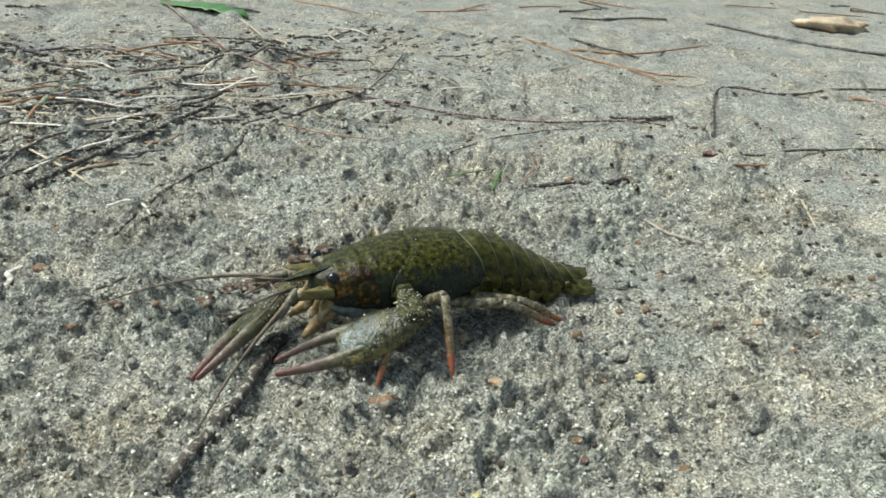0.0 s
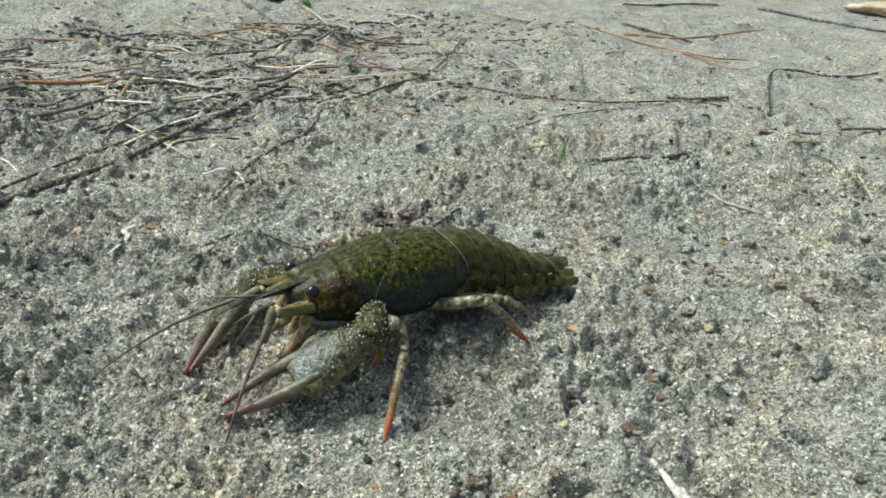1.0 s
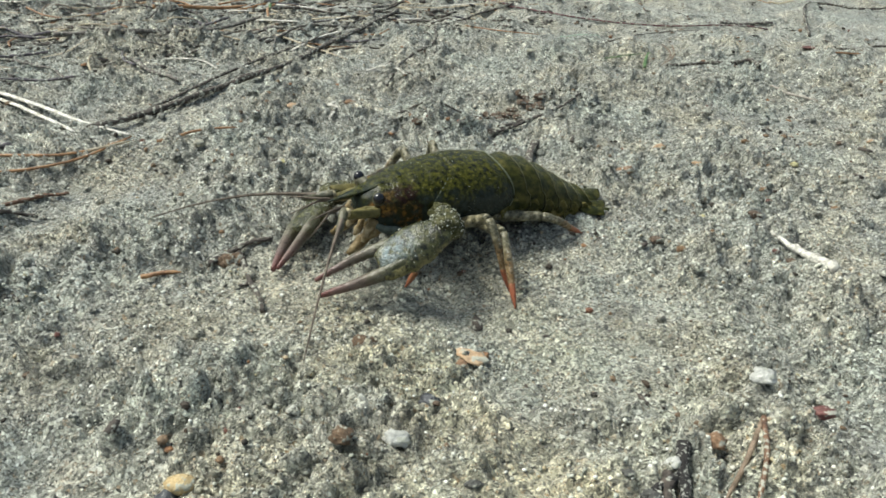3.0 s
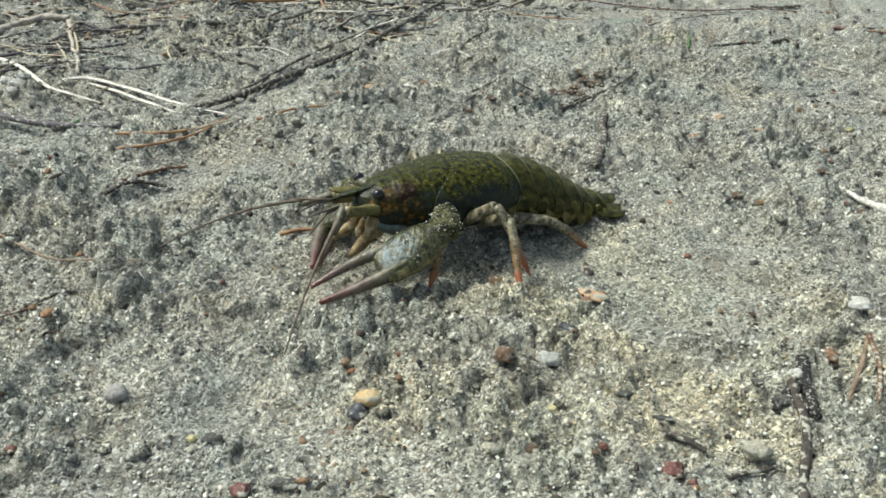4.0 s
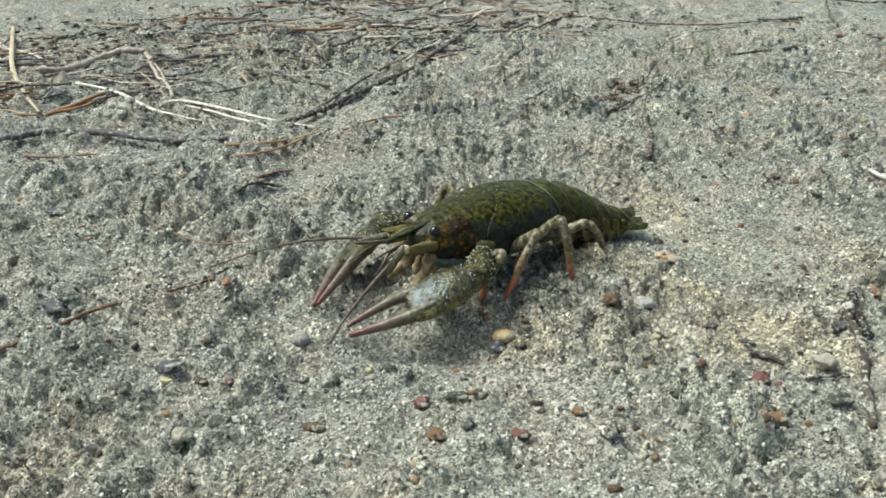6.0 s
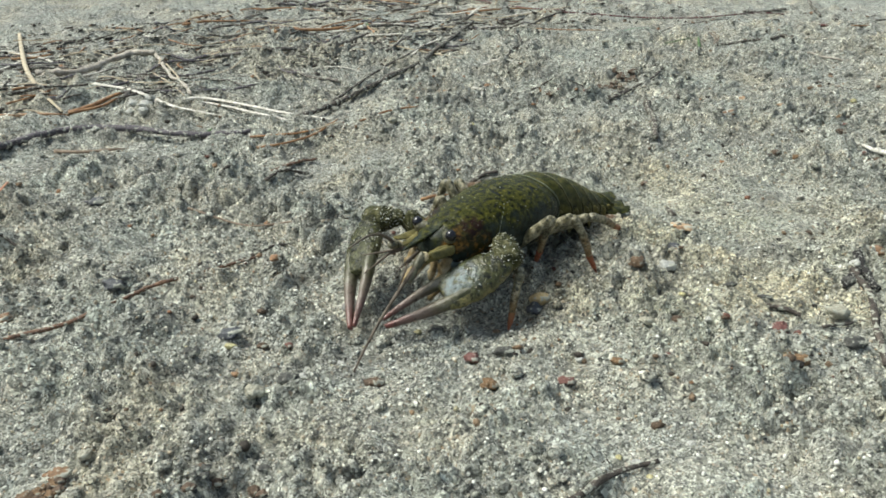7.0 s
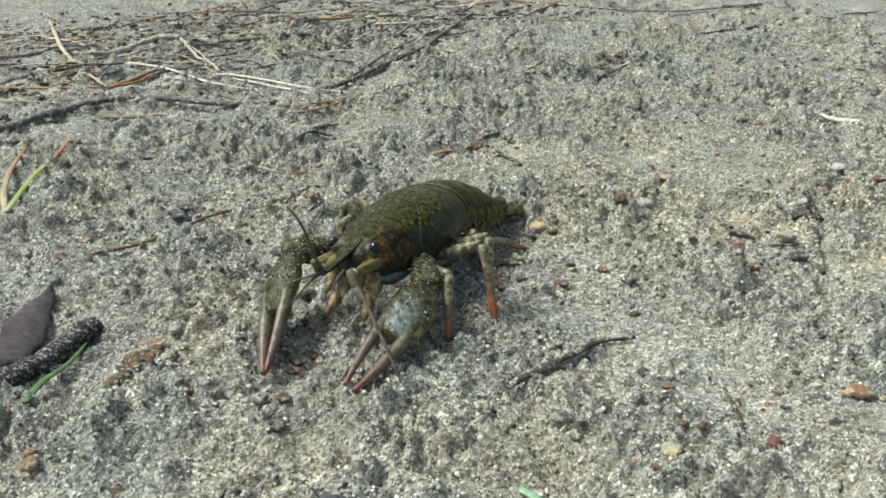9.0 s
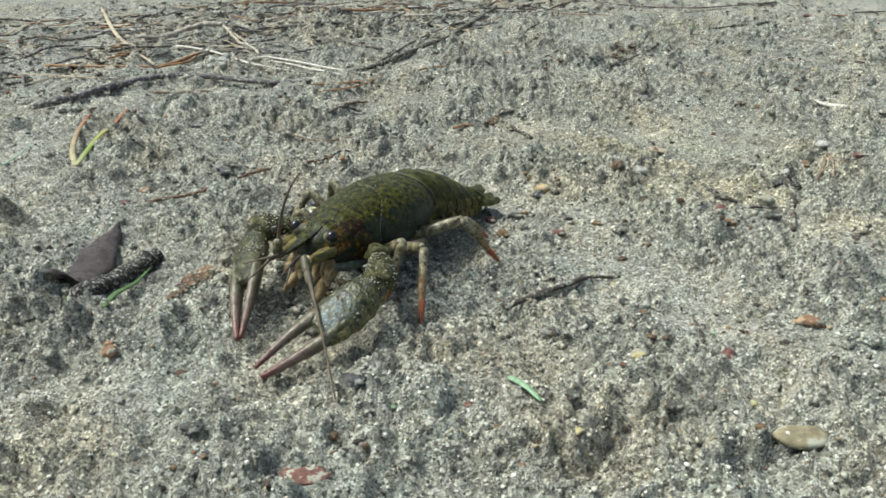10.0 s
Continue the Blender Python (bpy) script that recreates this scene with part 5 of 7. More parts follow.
stone("pebble", "pink chip on sand", "pebble", "redstone", 1.8, 1.4, 0.7, [(-0.2877, -0.0200)])
stone("pebble", "dark blue-grey chip on sand", "pebble", "darkstone", 3.6, 2.6, 0.5, [(-0.2971, 0.0874)])
stone("soil_crumb", "dark crumb of soil on sand", "soil crumb", "darkcrumb", 2.48, 1.86, 0.75, [(-0.2213, -0.0243)])
stone("soil_crumb", "dark crumb of soil on sand", "soil crumb", "darkcrumb", 2.79, 2.108, 0.75, [(-0.1912, -0.0355)])
stone("pebble", "small white quartz pebble on sand", "pebble", "whitestone", 1.24, 1.116, 0.75, [(-0.1878, -0.0341)])
stone("pebble", "pale sandstone crumb on sand", "pebble", "palestone", 2.48, 2.108, 0.75, [(-0.1997, -0.0396)])
stone("soil_crumb", "brown crumb of bark on sand", "soil crumb", "rotcrumb", 2.79, 2.108, 0.75, [(-0.1687, -0.0308)])
stone("soil_crumb", "dull red chip on sand", "soil crumb", "redcrumb", 1.24, 1.116, 0.75, [(-0.1957, -0.0149)])
stone("soil_crumb", "brown crumb of bark on sand", "soil crumb", "rotcrumb", 1.55, 1.364, 0.75, [(-0.2034, -0.0152)])
stone("pebble", "small white quartz pebble on sand", "pebble", "whitestone", 0.992, 0.9299999999999999, 0.75, [(-0.1793, -0.0226)])
stone("pebble", "yellowish quartz grain on sand", "pebble", "yellowgrain", 1.116, 0.9299999999999999, 0.75, [(-0.1581, -0.0058)])
stone("pebble", "pale sandstone crumb on sand", "pebble", "palestone", 1.116, 0.9299999999999999, 0.75, [(-0.1568, -0.0094)])
stone("soil_crumb", "dark crumb of soil on sand", "soil crumb", "darkcrumb", 2.48, 1.736, 0.75, [(-0.1523, -0.0074)])
stone("soil_crumb", "rusty orange crumb on sand", "soil crumb", "rustcrumb", 2.48, 1.86, 0.75, [(-0.1369, -0.0326)])
stone("soil_crumb", "dark crumb of soil on sand", "soil crumb", "darkcrumb", 3.1, 1.488, 0.75, [(-0.1325, -0.0195)])
stone("pebble", "yellowish quartz grain on sand", "pebble", "yellowgrain", 1.86, 1.116, 0.75, [(-0.2120, -0.0176)])
stone("soil_crumb", "dark crumb of soil on sand", "soil crumb", "darkcrumb", 2.48, 1.86, 0.75, [(-0.2550, 0.0139)])
stone("pebble", "yellowish quartz grain on sand", "pebble", "yellowgrain", 1.116, 0.9299999999999999, 0.75, [(-0.0755, 0.0091)])
stone("soil_crumb", "rusty orange crumb on sand", "soil crumb", "rustcrumb", 1.984, 1.364, 0.75, [(-0.1008, -0.0226)])
stone("soil_crumb", "dull red chip on sand", "soil crumb", "redcrumb", 2.48, 1.488, 0.75, [(-0.1162, -0.0323)])
stone("soil_crumb", "dull red chip on sand", "soil crumb", "redcrumb", 0.9299999999999999, 0.806, 0.75, [(-0.0863, -0.0196)])
stone("pebble", "small white quartz pebble on sand", "pebble", "whitestone", 1.24, 1.054, 0.75, [(-0.1112, -0.0216)])
stone("soil_crumb", "dull red chip on sand", "soil crumb", "redcrumb", 1.24, 1.054, 0.75, [(-0.0457, -0.0088)])
stone("soil_crumb", "dark crumb of soil on sand", "soil crumb", "darkcrumb", 3.7199999999999998, 2.108, 0.75, [(-0.0328, -0.0163)])
stone("soil_crumb", "dark crumb of soil on sand", "soil crumb", "darkcrumb", 2.232, 1.612, 0.75, [(-0.0186, 0.0203)])
stone("pebble", "small white quartz pebble on sand", "pebble", "whitestone", 1.736, 1.364, 0.75, [(-0.0127, 0.0300)])
stone("soil_crumb", "dark crumb of soil on sand", "soil crumb", "darkcrumb", 1.488, 1.054, 0.75, [(-0.0233, 0.0261)])
stone("soil_crumb", "dark crumb of soil on sand", "soil crumb", "darkcrumb", 2.108, 0.992, 0.75, [(-0.0573, 0.0189)])
stone("soil_crumb", "dark crumb of soil on sand", "soil crumb", "darkcrumb", 2.356, 0.992, 0.75, [(-0.0488, 0.0109)])
stone("soil_crumb", "rusty orange crumb on sand", "soil crumb", "rustcrumb", 2.48, 1.86, 0.75, [(-0.0518, -0.0265)])
stone("pebble", "small white quartz pebble on sand", "pebble", "whitestone", 1.178, 1.054, 0.75, [(-0.0703, -0.0027)])
stone("pebble", "pale sandstone crumb on sand", "pebble", "palestone", 2.108, 1.488, 0.75, [(-0.0894, -0.0048)])
stone("soil_crumb", "brown crumb of bark on sand", "soil crumb", "rotcrumb", 1.736, 1.364, 0.75, [(-0.0802, -0.0038)])
stone("soil_crumb", "tan caked clod on sand", "soil crumb", "tanstone", 1.984, 1.364, 0.75, [(-0.0455, -0.0876)])
stone("soil_crumb", "dull red chip on sand", "soil crumb", "redcrumb", 1.364, 1.116, 0.75, [(-0.0750, -0.1118)])
stone("soil_crumb", "dull red chip on sand", "soil crumb", "redcrumb", 1.24, 1.054, 0.75, [(-0.1471, -0.1400)])
stone("pebble", "yellowish quartz grain on sand", "pebble", "yellowgrain", 1.612, 1.24, 0.75, [(-0.1009, -0.1196)])
stone("soil_crumb", "dull red chip on sand", "soil crumb", "redcrumb", 0.9299999999999999, 0.806, 0.75, [(-0.1062, -0.1244)])
stone("pebble", "green glassy flake on sand", "pebble", "mint", 0.744, 0.62, 0.75, [(-0.0734, -0.0944)])
stone("pebble", "green glassy flake on sand", "pebble", "mint", 0.682, 0.62, 0.75, [(-0.1661, -0.1430)])
stone("pebble", "yellowish quartz grain on sand", "pebble", "yellowgrain", 0.992, 0.868, 0.75, [(-0.1211, -0.1542)])
stone("soil_crumb", "dark crumb of soil on sand", "soil crumb", "darkcrumb", 2.232, 1.612, 0.75, [(-0.1214, -0.1416)])
stone("soil_crumb", "dark crumb of soil on sand", "soil crumb", "darkcrumb", 2.232, 1.612, 0.75, [(-0.0961, -0.1422)])
stone("pebble", "yellowish quartz grain on sand", "pebble", "yellowgrain", 0.9299999999999999, 0.806, 0.75, [(-0.0757, -0.1386)])
stone("soil_crumb", "rusty orange crumb on sand", "soil crumb", "rustcrumb", 1.24, 0.992, 0.75, [(-0.0772, -0.1487)])
stone("soil_crumb", "rusty orange crumb on sand", "soil crumb", "rustcrumb", 0.806, 0.744, 0.75, [(-0.1399, -0.1483)])
stone("soil_crumb", "brown crumb of bark on sand", "soil crumb", "rotcrumb", 1.55, 1.24, 0.75, [(-0.2261, -0.1293)])
stone("soil_crumb", "dark crumb of soil on sand", "soil crumb", "darkcrumb", 2.48, 1.736, 0.75, [(-0.2139, -0.1552)])
stone("pebble", "small white quartz pebble on sand", "pebble", "whitestone", 0.992, 0.744, 0.75, [(-0.1466, -0.1316)])
stone("pebble", "small white quartz pebble on sand", "pebble", "whitestone", 1.488, 1.116, 0.75, [(-0.0532, -0.0847)])
stone("pebble", "small white quartz pebble on sand", "pebble", "whitestone", 1.24, 0.992, 0.75, [(-0.0603, -0.0912)])
stone("pebble", "small white quartz pebble on sand", "pebble", "whitestone", 0.744, 0.682, 0.75, [(-0.0956, -0.0817)])
stone("soil_crumb", "dark crumb of soil on sand", "soil crumb", "darkcrumb", 1.364, 1.054, 0.75, [(-0.0468, -0.0699)])
stone("soil_crumb", "tan caked clod on sand", "soil crumb", "tanstone", 2.48, 1.86, 0.75, [(0.0234, 0.2040)])
stone("soil_crumb", "rusty orange crumb on sand", "soil crumb", "rustcrumb", 1.984, 1.364, 0.75, [(0.0477, 0.2287)])
stone("pebble", "yellowish quartz grain on sand", "pebble", "yellowgrain", 1.612, 1.364, 0.75, [(0.0653, 0.2133)])
stone("soil_crumb", "rusty orange crumb on sand", "soil crumb", "rustcrumb", 1.24, 0.9299999999999999, 0.75, [(0.0543, 0.2115)])
stone("pebble", "small white quartz pebble on sand", "pebble", "whitestone", 1.612, 1.24, 0.75, [(0.0623, 0.1844)])
stone("soil_crumb", "dark crumb of soil on sand", "soil crumb", "darkcrumb", 1.488, 1.24, 0.75, [(0.0582, 0.1851)])
stone("soil_crumb", "rusty orange crumb on sand", "soil crumb", "rustcrumb", 1.612, 1.24, 0.75, [(0.0441, 0.1810)])
stone("soil_crumb", "dull red chip on sand", "soil crumb", "redcrumb", 0.992, 0.806, 0.75, [(0.0457, 0.1770)])
stone("soil_crumb", "rusty orange crumb on sand", "soil crumb", "rustcrumb", 1.86, 1.24, 0.75, [(0.0719, 0.1791)])
stone("soil_crumb", "brown crumb of bark on sand", "soil crumb", "rotcrumb", 2.48, 1.612, 0.75, [(0.0355, 0.1581)])
stone("soil_crumb", "brown crumb of bark on sand", "soil crumb", "rotcrumb", 2.79, 1.612, 0.75, [(-0.0027, 0.1366)])
stone("soil_crumb", "rusty orange crumb on sand", "soil crumb", "rustcrumb", 1.86, 1.488, 0.75, [(0.0060, 0.1335)])
stone("soil_crumb", "rusty orange crumb on sand", "soil crumb", "rustcrumb", 0.992, 0.806, 0.75, [(0.0156, 0.1372)])
stone("soil_crumb", "tan caked clod on sand", "soil crumb", "tanstone", 1.612, 1.24, 0.75, [(0.1115, 0.2531)])
stone("soil_crumb", "dull red chip on sand", "soil crumb", "redcrumb", 1.24, 0.992, 0.75, [(0.0381, 0.1373)])
stone("soil_crumb", "brown crumb of bark on sand", "soil crumb", "rotcrumb", 1.86, 1.364, 0.75, [(0.0435, 0.1362)])
stone("soil_crumb", "dark crumb of soil on sand", "soil crumb", "darkcrumb", 1.984, 1.488, 0.75, [(0.0929, 0.1558)])
stone("pebble", "small white quartz pebble on sand", "pebble", "whitestone", 1.24, 1.116, 0.75, [(0.0908, 0.1584)])
stone("soil_crumb", "tan caked clod on sand", "soil crumb", "tanstone", 2.48, 1.612, 0.75, [(0.0129, 0.2326)])
stone("pebble", "yellowish quartz grain on sand", "pebble", "yellowgrain", 1.24, 0.992, 0.75, [(0.0187, 0.1640)])
stone("soil_crumb", "brown crumb of bark on sand", "soil crumb", "rotcrumb", 1.86, 1.24, 0.75, [(0.0979, 0.2524)])
stone("pebble", "yellowish quartz grain on sand", "pebble", "yellowgrain", 1.24, 1.054, 0.75, [(-0.1410, 0.1654)])
stone("pebble", "pale sandstone crumb on sand", "pebble", "palestone", 1.488, 1.24, 0.75, [(-0.1320, 0.1687)])
stone("soil_crumb", "brown crumb of bark on sand", "soil crumb", "rotcrumb", 2.108, 1.612, 0.75, [(-0.0968, 0.2271)])
stone("soil_crumb", "brown crumb of bark on sand", "soil crumb", "rotcrumb", 1.86, 1.364, 0.75, [(-0.1544, 0.1941)])
stone("soil_crumb", "tan caked clod on sand", "soil crumb", "tanstone", 3.1, 1.86, 0.75, [(-0.1577, 0.2431)])
stone("soil_crumb", "dark crumb of soil on sand", "soil crumb", "darkcrumb", 1.488, 1.24, 0.75, [(-0.1059, 0.1586)])
stone("soil_crumb", "dark crumb of soil on sand", "soil crumb", "darkcrumb", 1.86, 1.364, 0.75, [(-0.1187, 0.1729)])
stone("soil_crumb", "dark crumb of soil on sand", "soil crumb", "darkcrumb", 1.86, 1.364, 0.75, [(-0.0765, 0.2225)])
stone("soil_crumb", "dark crumb of soil on sand", "soil crumb", "darkcrumb", 1.612, 1.24, 0.75, [(-0.1351, 0.1763)])
stone("pebble", "yellowish quartz grain on sand", "pebble", "yellowgrain", 0.9299999999999999, 0.806, 0.75, [(-0.1059, -0.0570)])
stone("pebble", "small white quartz pebble on sand", "pebble", "whitestone", 1.24, 1.054, 0.75, [(-0.1023, -0.0593)])
stone("pebble", "small white quartz pebble on sand", "pebble", "whitestone", 0.992, 0.9299999999999999, 0.75, [(-0.0874, -0.0533)])
stone("pebble", "small white quartz pebble on sand", "pebble", "whitestone", 1.178, 1.054, 0.75, [(-0.0921, -0.0819)])
stone("soil_crumb", "rusty orange crumb on sand", "soil crumb", "rustcrumb", 1.488, 1.116, 0.75, [(-0.0935, -0.0870)])
stone("soil_crumb", "dark crumb of soil on sand", "soil crumb", "darkcrumb", 1.86, 1.24, 0.75, [(-0.0986, -0.0796)])
stone("pebble", "yellowish quartz grain on sand", "pebble", "yellowgrain", 0.868, 0.682, 0.75, [(-0.1001, -0.0653)])
stone("soil_crumb", "brown crumb of bark on sand", "soil crumb", "rotcrumb", 1.86, 1.612, 0.75, [(-0.1953, -0.0979)])
stone("soil_crumb", "tan caked clod on sand", "soil crumb", "tanstone", 2.108, 1.116, 0.75, [(-0.1963, -0.0791)])
stone("soil_crumb", "brown crumb of bark on sand", "soil crumb", "rotcrumb", 1.116, 0.9299999999999999, 0.75, [(-0.2100, -0.0814)])
stone("pebble", "small white quartz pebble on sand", "pebble", "whitestone", 0.9299999999999999, 0.868, 0.75, [(-0.2057, -0.0949)])
stone("pebble", "pale sandstone crumb on sand", "pebble", "palestone", 1.86, 1.488, 0.75, [(-0.2335, -0.0659)])
stone("pebble", "dark blue-grey chip on sand", "pebble", "darkstone", 3.0, 2.2, 0.5, [(-0.1764, -0.1372)])
stone("pebble", "grey curved shell flake on sand", "pebble", "greystone", 3.4, 1.5, 0.5, [(-0.1238, -0.1016)])
stone("pebble", "orange chip on sand", "pebble", "orangestone", 1.6, 1.4, 0.7, [(-0.0633, 0.0614)])
stone("pebble", "brown crumb on sand", "pebble", "brownstone", 2.0, 1.8, 0.7, [(-0.0056, 0.1931)])
stone("pebble", "pale crumb on sand", "pebble", "palestone", 2.6, 2.0, 0.7, [(-0.1004, -0.1169)])
stone("pebble", "red crumb on sand", "pebble", "redstone", 2.2, 2.0, 0.7, [(-0.0740, -0.1109)])
stone("pebble", "pale orange crumb on damp sand", "pebble", "orangestone", 4.0, 2.6, 0.6, [(-0.0418, -0.0877)])
stick("twig", "dark twig bit beside crumbled bark on sand", "twig", "bark", 1.0, 0.8, 0.3, [(-0.0644, 0.2297), (-0.0578, 0.2357), (-0.0502, 0.2466)])
stone("bark_crumb", "red-brown crumb of rotten bark on sand", "bark", "rotcrumb", 2.2643230860389485, 1.815674209009127, 0.8, [(-0.0504, 0.2685)])
stone("bark_crumb", "red-brown crumb of rotten bark on sand", "bark", "rotcrumb", 1.3377067967686993, 1.519060388940295, 0.8, [(-0.0418, 0.2776)])
stone("bark_crumb", "red-brown crumb of rotten bark on sand", "bark", "rotcrumb", 1.4471677540490877, 1.5221621430039474, 0.8, [(-0.0434, 0.2688)])
stone("bark_crumb", "red-brown crumb of rotten bark on sand", "bark", "rotcrumb", 1.317048446465573, 1.2950568204174635, 0.8, [(-0.0528, 0.2549)])
stone("bark_crumb", "red-brown crumb of rotten bark on sand", "bark", "rotcrumb", 1.5074854760654497, 1.8174322922880841, 0.8, [(-0.0465, 0.2657)])
stone("bark_crumb", "red-brown crumb of rotten bark on sand", "bark", "rotcrumb", 1.3023073208632951, 1.884264270251854, 0.8, [(-0.0649, 0.2483)])
stone("bark_crumb", "red-brown crumb of rotten bark on sand", "bark", "rotcrumb", 2.4341300950678426, 1.3603746509722339, 0.8, [(-0.0401, 0.2786)])
stone("bark_crumb", "red-brown crumb of rotten bark on sand", "bark", "rotcrumb", 1.5662133688939308, 1.946878400979199, 0.8, [(-0.0520, 0.2778)])
stone("bark_crumb", "red-brown crumb of rotten bark on sand", "bark", "rotcrumb", 1.6884255672100281, 1.4250709412501457, 0.8, [(-0.0435, 0.2720)])
stone("bark_crumb", "red-brown crumb of rotten bark on sand", "bark", "rotcrumb", 1.6917668310003013, 1.642798997666889, 0.8, [(-0.0655, 0.2494)])
stone("bark_crumb", "red-brown crumb of rotten bark on sand", "bark", "rotcrumb", 1.7029453110840675, 1.836666267182364, 0.8, [(-0.0605, 0.2564)])
stone("bark_crumb", "red-brown crumb of rotten bark on sand", "bark", "rotcrumb", 2.216069874383182, 1.151300836582211, 0.8, [(-0.0555, 0.2615)])
stone("bark_crumb", "red-brown crumb of rotten bark on sand", "bark", "rotcrumb", 2.3983451562045683, 1.1162607818406771, 0.8, [(-0.0482, 0.2737)])
stone("bark_crumb", "red-brown crumb of rotten bark on sand", "bark", "rotcrumb", 1.3118019028653871, 1.1420544068290475, 0.8, [(-0.0512, 0.2551)])
stone("bark_crumb", "red-brown crumb of rotten bark on sand", "bark", "rotcrumb", 2.282457336186713, 1.9366897876377691, 0.8, [(-0.0628, 0.2545)])
stone("bark_crumb", "red-brown crumb of rotten bark on sand", "bark", "rotcrumb", 1.982112366901056, 1.798042713229096, 0.8, [(-0.0575, 0.2536)])
stone("bark_crumb", "red-brown crumb of rotten bark on sand", "bark", "rotcrumb", 2.4176026149438545, 1.1329684219485447, 0.8, [(-0.0464, 0.2718)])
stone("bark_crumb", "red-brown crumb of rotten bark on sand", "bark", "rotcrumb", 2.094075799520412, 1.9262784669799808, 0.8, [(-0.0600, 0.2491)])
stone("bark_crumb", "red-brown crumb of rotten bark on sand", "bark", "rotcrumb", 1.7061854801457792, 1.3851199870970397, 0.8, [(-0.0536, 0.2618)])
stone("bark_crumb", "red-brown crumb of rotten bark on sand", "bark", "rotcrumb", 2.195926963553538, 1.9970541330830334, 0.8, [(-0.0645, 0.2505)])
stone("bark_crumb", "red-brown crumb of rotten bark on sand", "bark", "rotcrumb", 1.9935899637690846, 1.4652992191064644, 0.8, [(-0.0408, 0.2711)])
stone("bark_crumb", "red-brown crumb of rotten bark on sand", "bark", "rotcrumb", 1.8923646319378642, 1.4795815537204304, 0.8, [(-0.0436, 0.2692)])
stone("bark_crumb", "red-brown crumb of rotten bark on sand", "bark", "rotcrumb", 1.941633457947082, 1.8545863530513191, 0.8, [(-0.0662, 0.2439)])
stone("bark_crumb", "red-brown crumb of rotten bark on sand", "bark", "rotcrumb", 2.119519081454313, 1.8092085948023213, 0.8, [(-0.0413, 0.2731)])
stone("bark_crumb", "red-brown crumb of rotten bark on sand", "bark", "rotcrumb", 2.3981540661069722, 1.365331633590774, 0.8, [(-0.0678, 0.2463)])
stone("bark_crumb", "red-brown crumb of rotten bark on sand", "bark", "rotcrumb", 2.56880984067062, 1.508185990632461, 0.8, [(-0.0468, 0.2718)])
stone("bark_crumb", "red-brown crumb of rotten bark on sand", "bark", "rotcrumb", 1.6783294022910675, 1.4634104737019125, 0.8, [(-0.0549, 0.2582)])
stone("bark_crumb", "red-brown crumb of rotten bark on sand", "bark", "rotcrumb", 2.547760648527854, 1.6642684738593552, 0.8, [(-0.0421, 0.2768)])
stone("bark_crumb", "red-brown crumb of rotten bark on sand", "bark", "rotcrumb", 1.654003174377475, 1.8038170739508455, 0.8, [(-0.0661, 0.2528)])
stone("bark_crumb", "red-brown crumb of rotten bark on sand", "bark", "rotcrumb", 2.3073675197542345, 1.725137074505805, 0.8, [(-0.0484, 0.2769)])
stone("bark_piece", "brown crumbly bark piece on sand", "bark", "brownstone", 3.2, 2.4, 0.7, [(-0.0707, 0.2325)])
stone("bark_piece", "brown crumbly bark piece on sand", "bark", "brownstone", 4.0, 3.0, 0.7, [(-0.1404, 0.1018)])
stone("pebble", "white crumb on sand", "pebble", "whitestone", 1.8, 1.6, 0.7, [(-0.2612, -0.0743)])
stone("pebble", "dark chip on sand", "pebble", "darkstone", 3.0, 2.2, 0.7, [(-0.2965, 0.0888)])
stone("pebble", "dark chip on sand", "pebble", "darkstone", 3.4, 2.4, 0.7, [(-0.2569, 0.0107)])
stone("bark_crumb", "red-brown crumb of rotten bark on sand", "bark", "rotcrumb", 1.4340226166060326, 0.9685112334872744, 0.8, [(-0.2418, -0.0853)])
stone("bark_crumb", "red-brown crumb of rotten bark on sand", "bark", "rustcrumb", 1.064466841229773, 1.3673285320702493, 0.8, [(-0.2393, -0.0750)])
stone("bark_crumb", "red-brown crumb of rotten bark on sand", "bark", "rotcrumb", 1.292291802885721, 0.9504153728153032, 0.8, [(-0.2435, -0.0903)])
stone("bark_crumb", "red-brown crumb of rotten bark on sand", "bark", "rustcrumb", 1.3826932497790032, 1.2785755680050133, 0.8, [(-0.2367, -0.0773)])
stone("bark_crumb", "red-brown crumb of rotten bark on sand", "bark", "rotcrumb", 1.5453698014290789, 1.0100270908579225, 0.8, [(-0.2369, -0.0723)])
stone("bark_crumb", "red-brown crumb of rotten bark on sand", "bark", "rustcrumb", 1.6785099694717467, 1.3739098861858512, 0.8, [(-0.2392, -0.0773)])
stone("bark_crumb", "red-brown crumb of rotten bark on sand", "bark", "rotcrumb", 1.5529582532184274, 1.3624290146851008, 0.8, [(-0.2428, -0.0896)])
stone("bark_crumb", "red-brown crumb of rotten bark on sand", "bark", "rustcrumb", 1.4573180830103905, 0.903096052781256, 0.8, [(-0.2379, -0.0737)])
stone("bark_crumb", "red-brown crumb of rotten bark on sand", "bark", "rotcrumb", 1.1787128275066574, 1.1742422560745827, 0.8, [(-0.2384, -0.0747)])
stone("bark_crumb", "red-brown crumb of rotten bark on sand", "bark", "rustcrumb", 0.8248598141673131, 0.8960138406743774, 0.8, [(-0.2386, -0.0780)])
stone("bark_crumb", "red-brown crumb of rotten bark on sand", "bark", "rotcrumb", 1.4173615087753522, 1.178519097202103, 0.8, [(-0.2391, -0.0884)])
stone("bark_crumb", "red-brown crumb of rotten bark on sand", "bark", "rustcrumb", 0.8487287096875077, 0.8801161309070684, 0.8, [(-0.2405, -0.0890)])
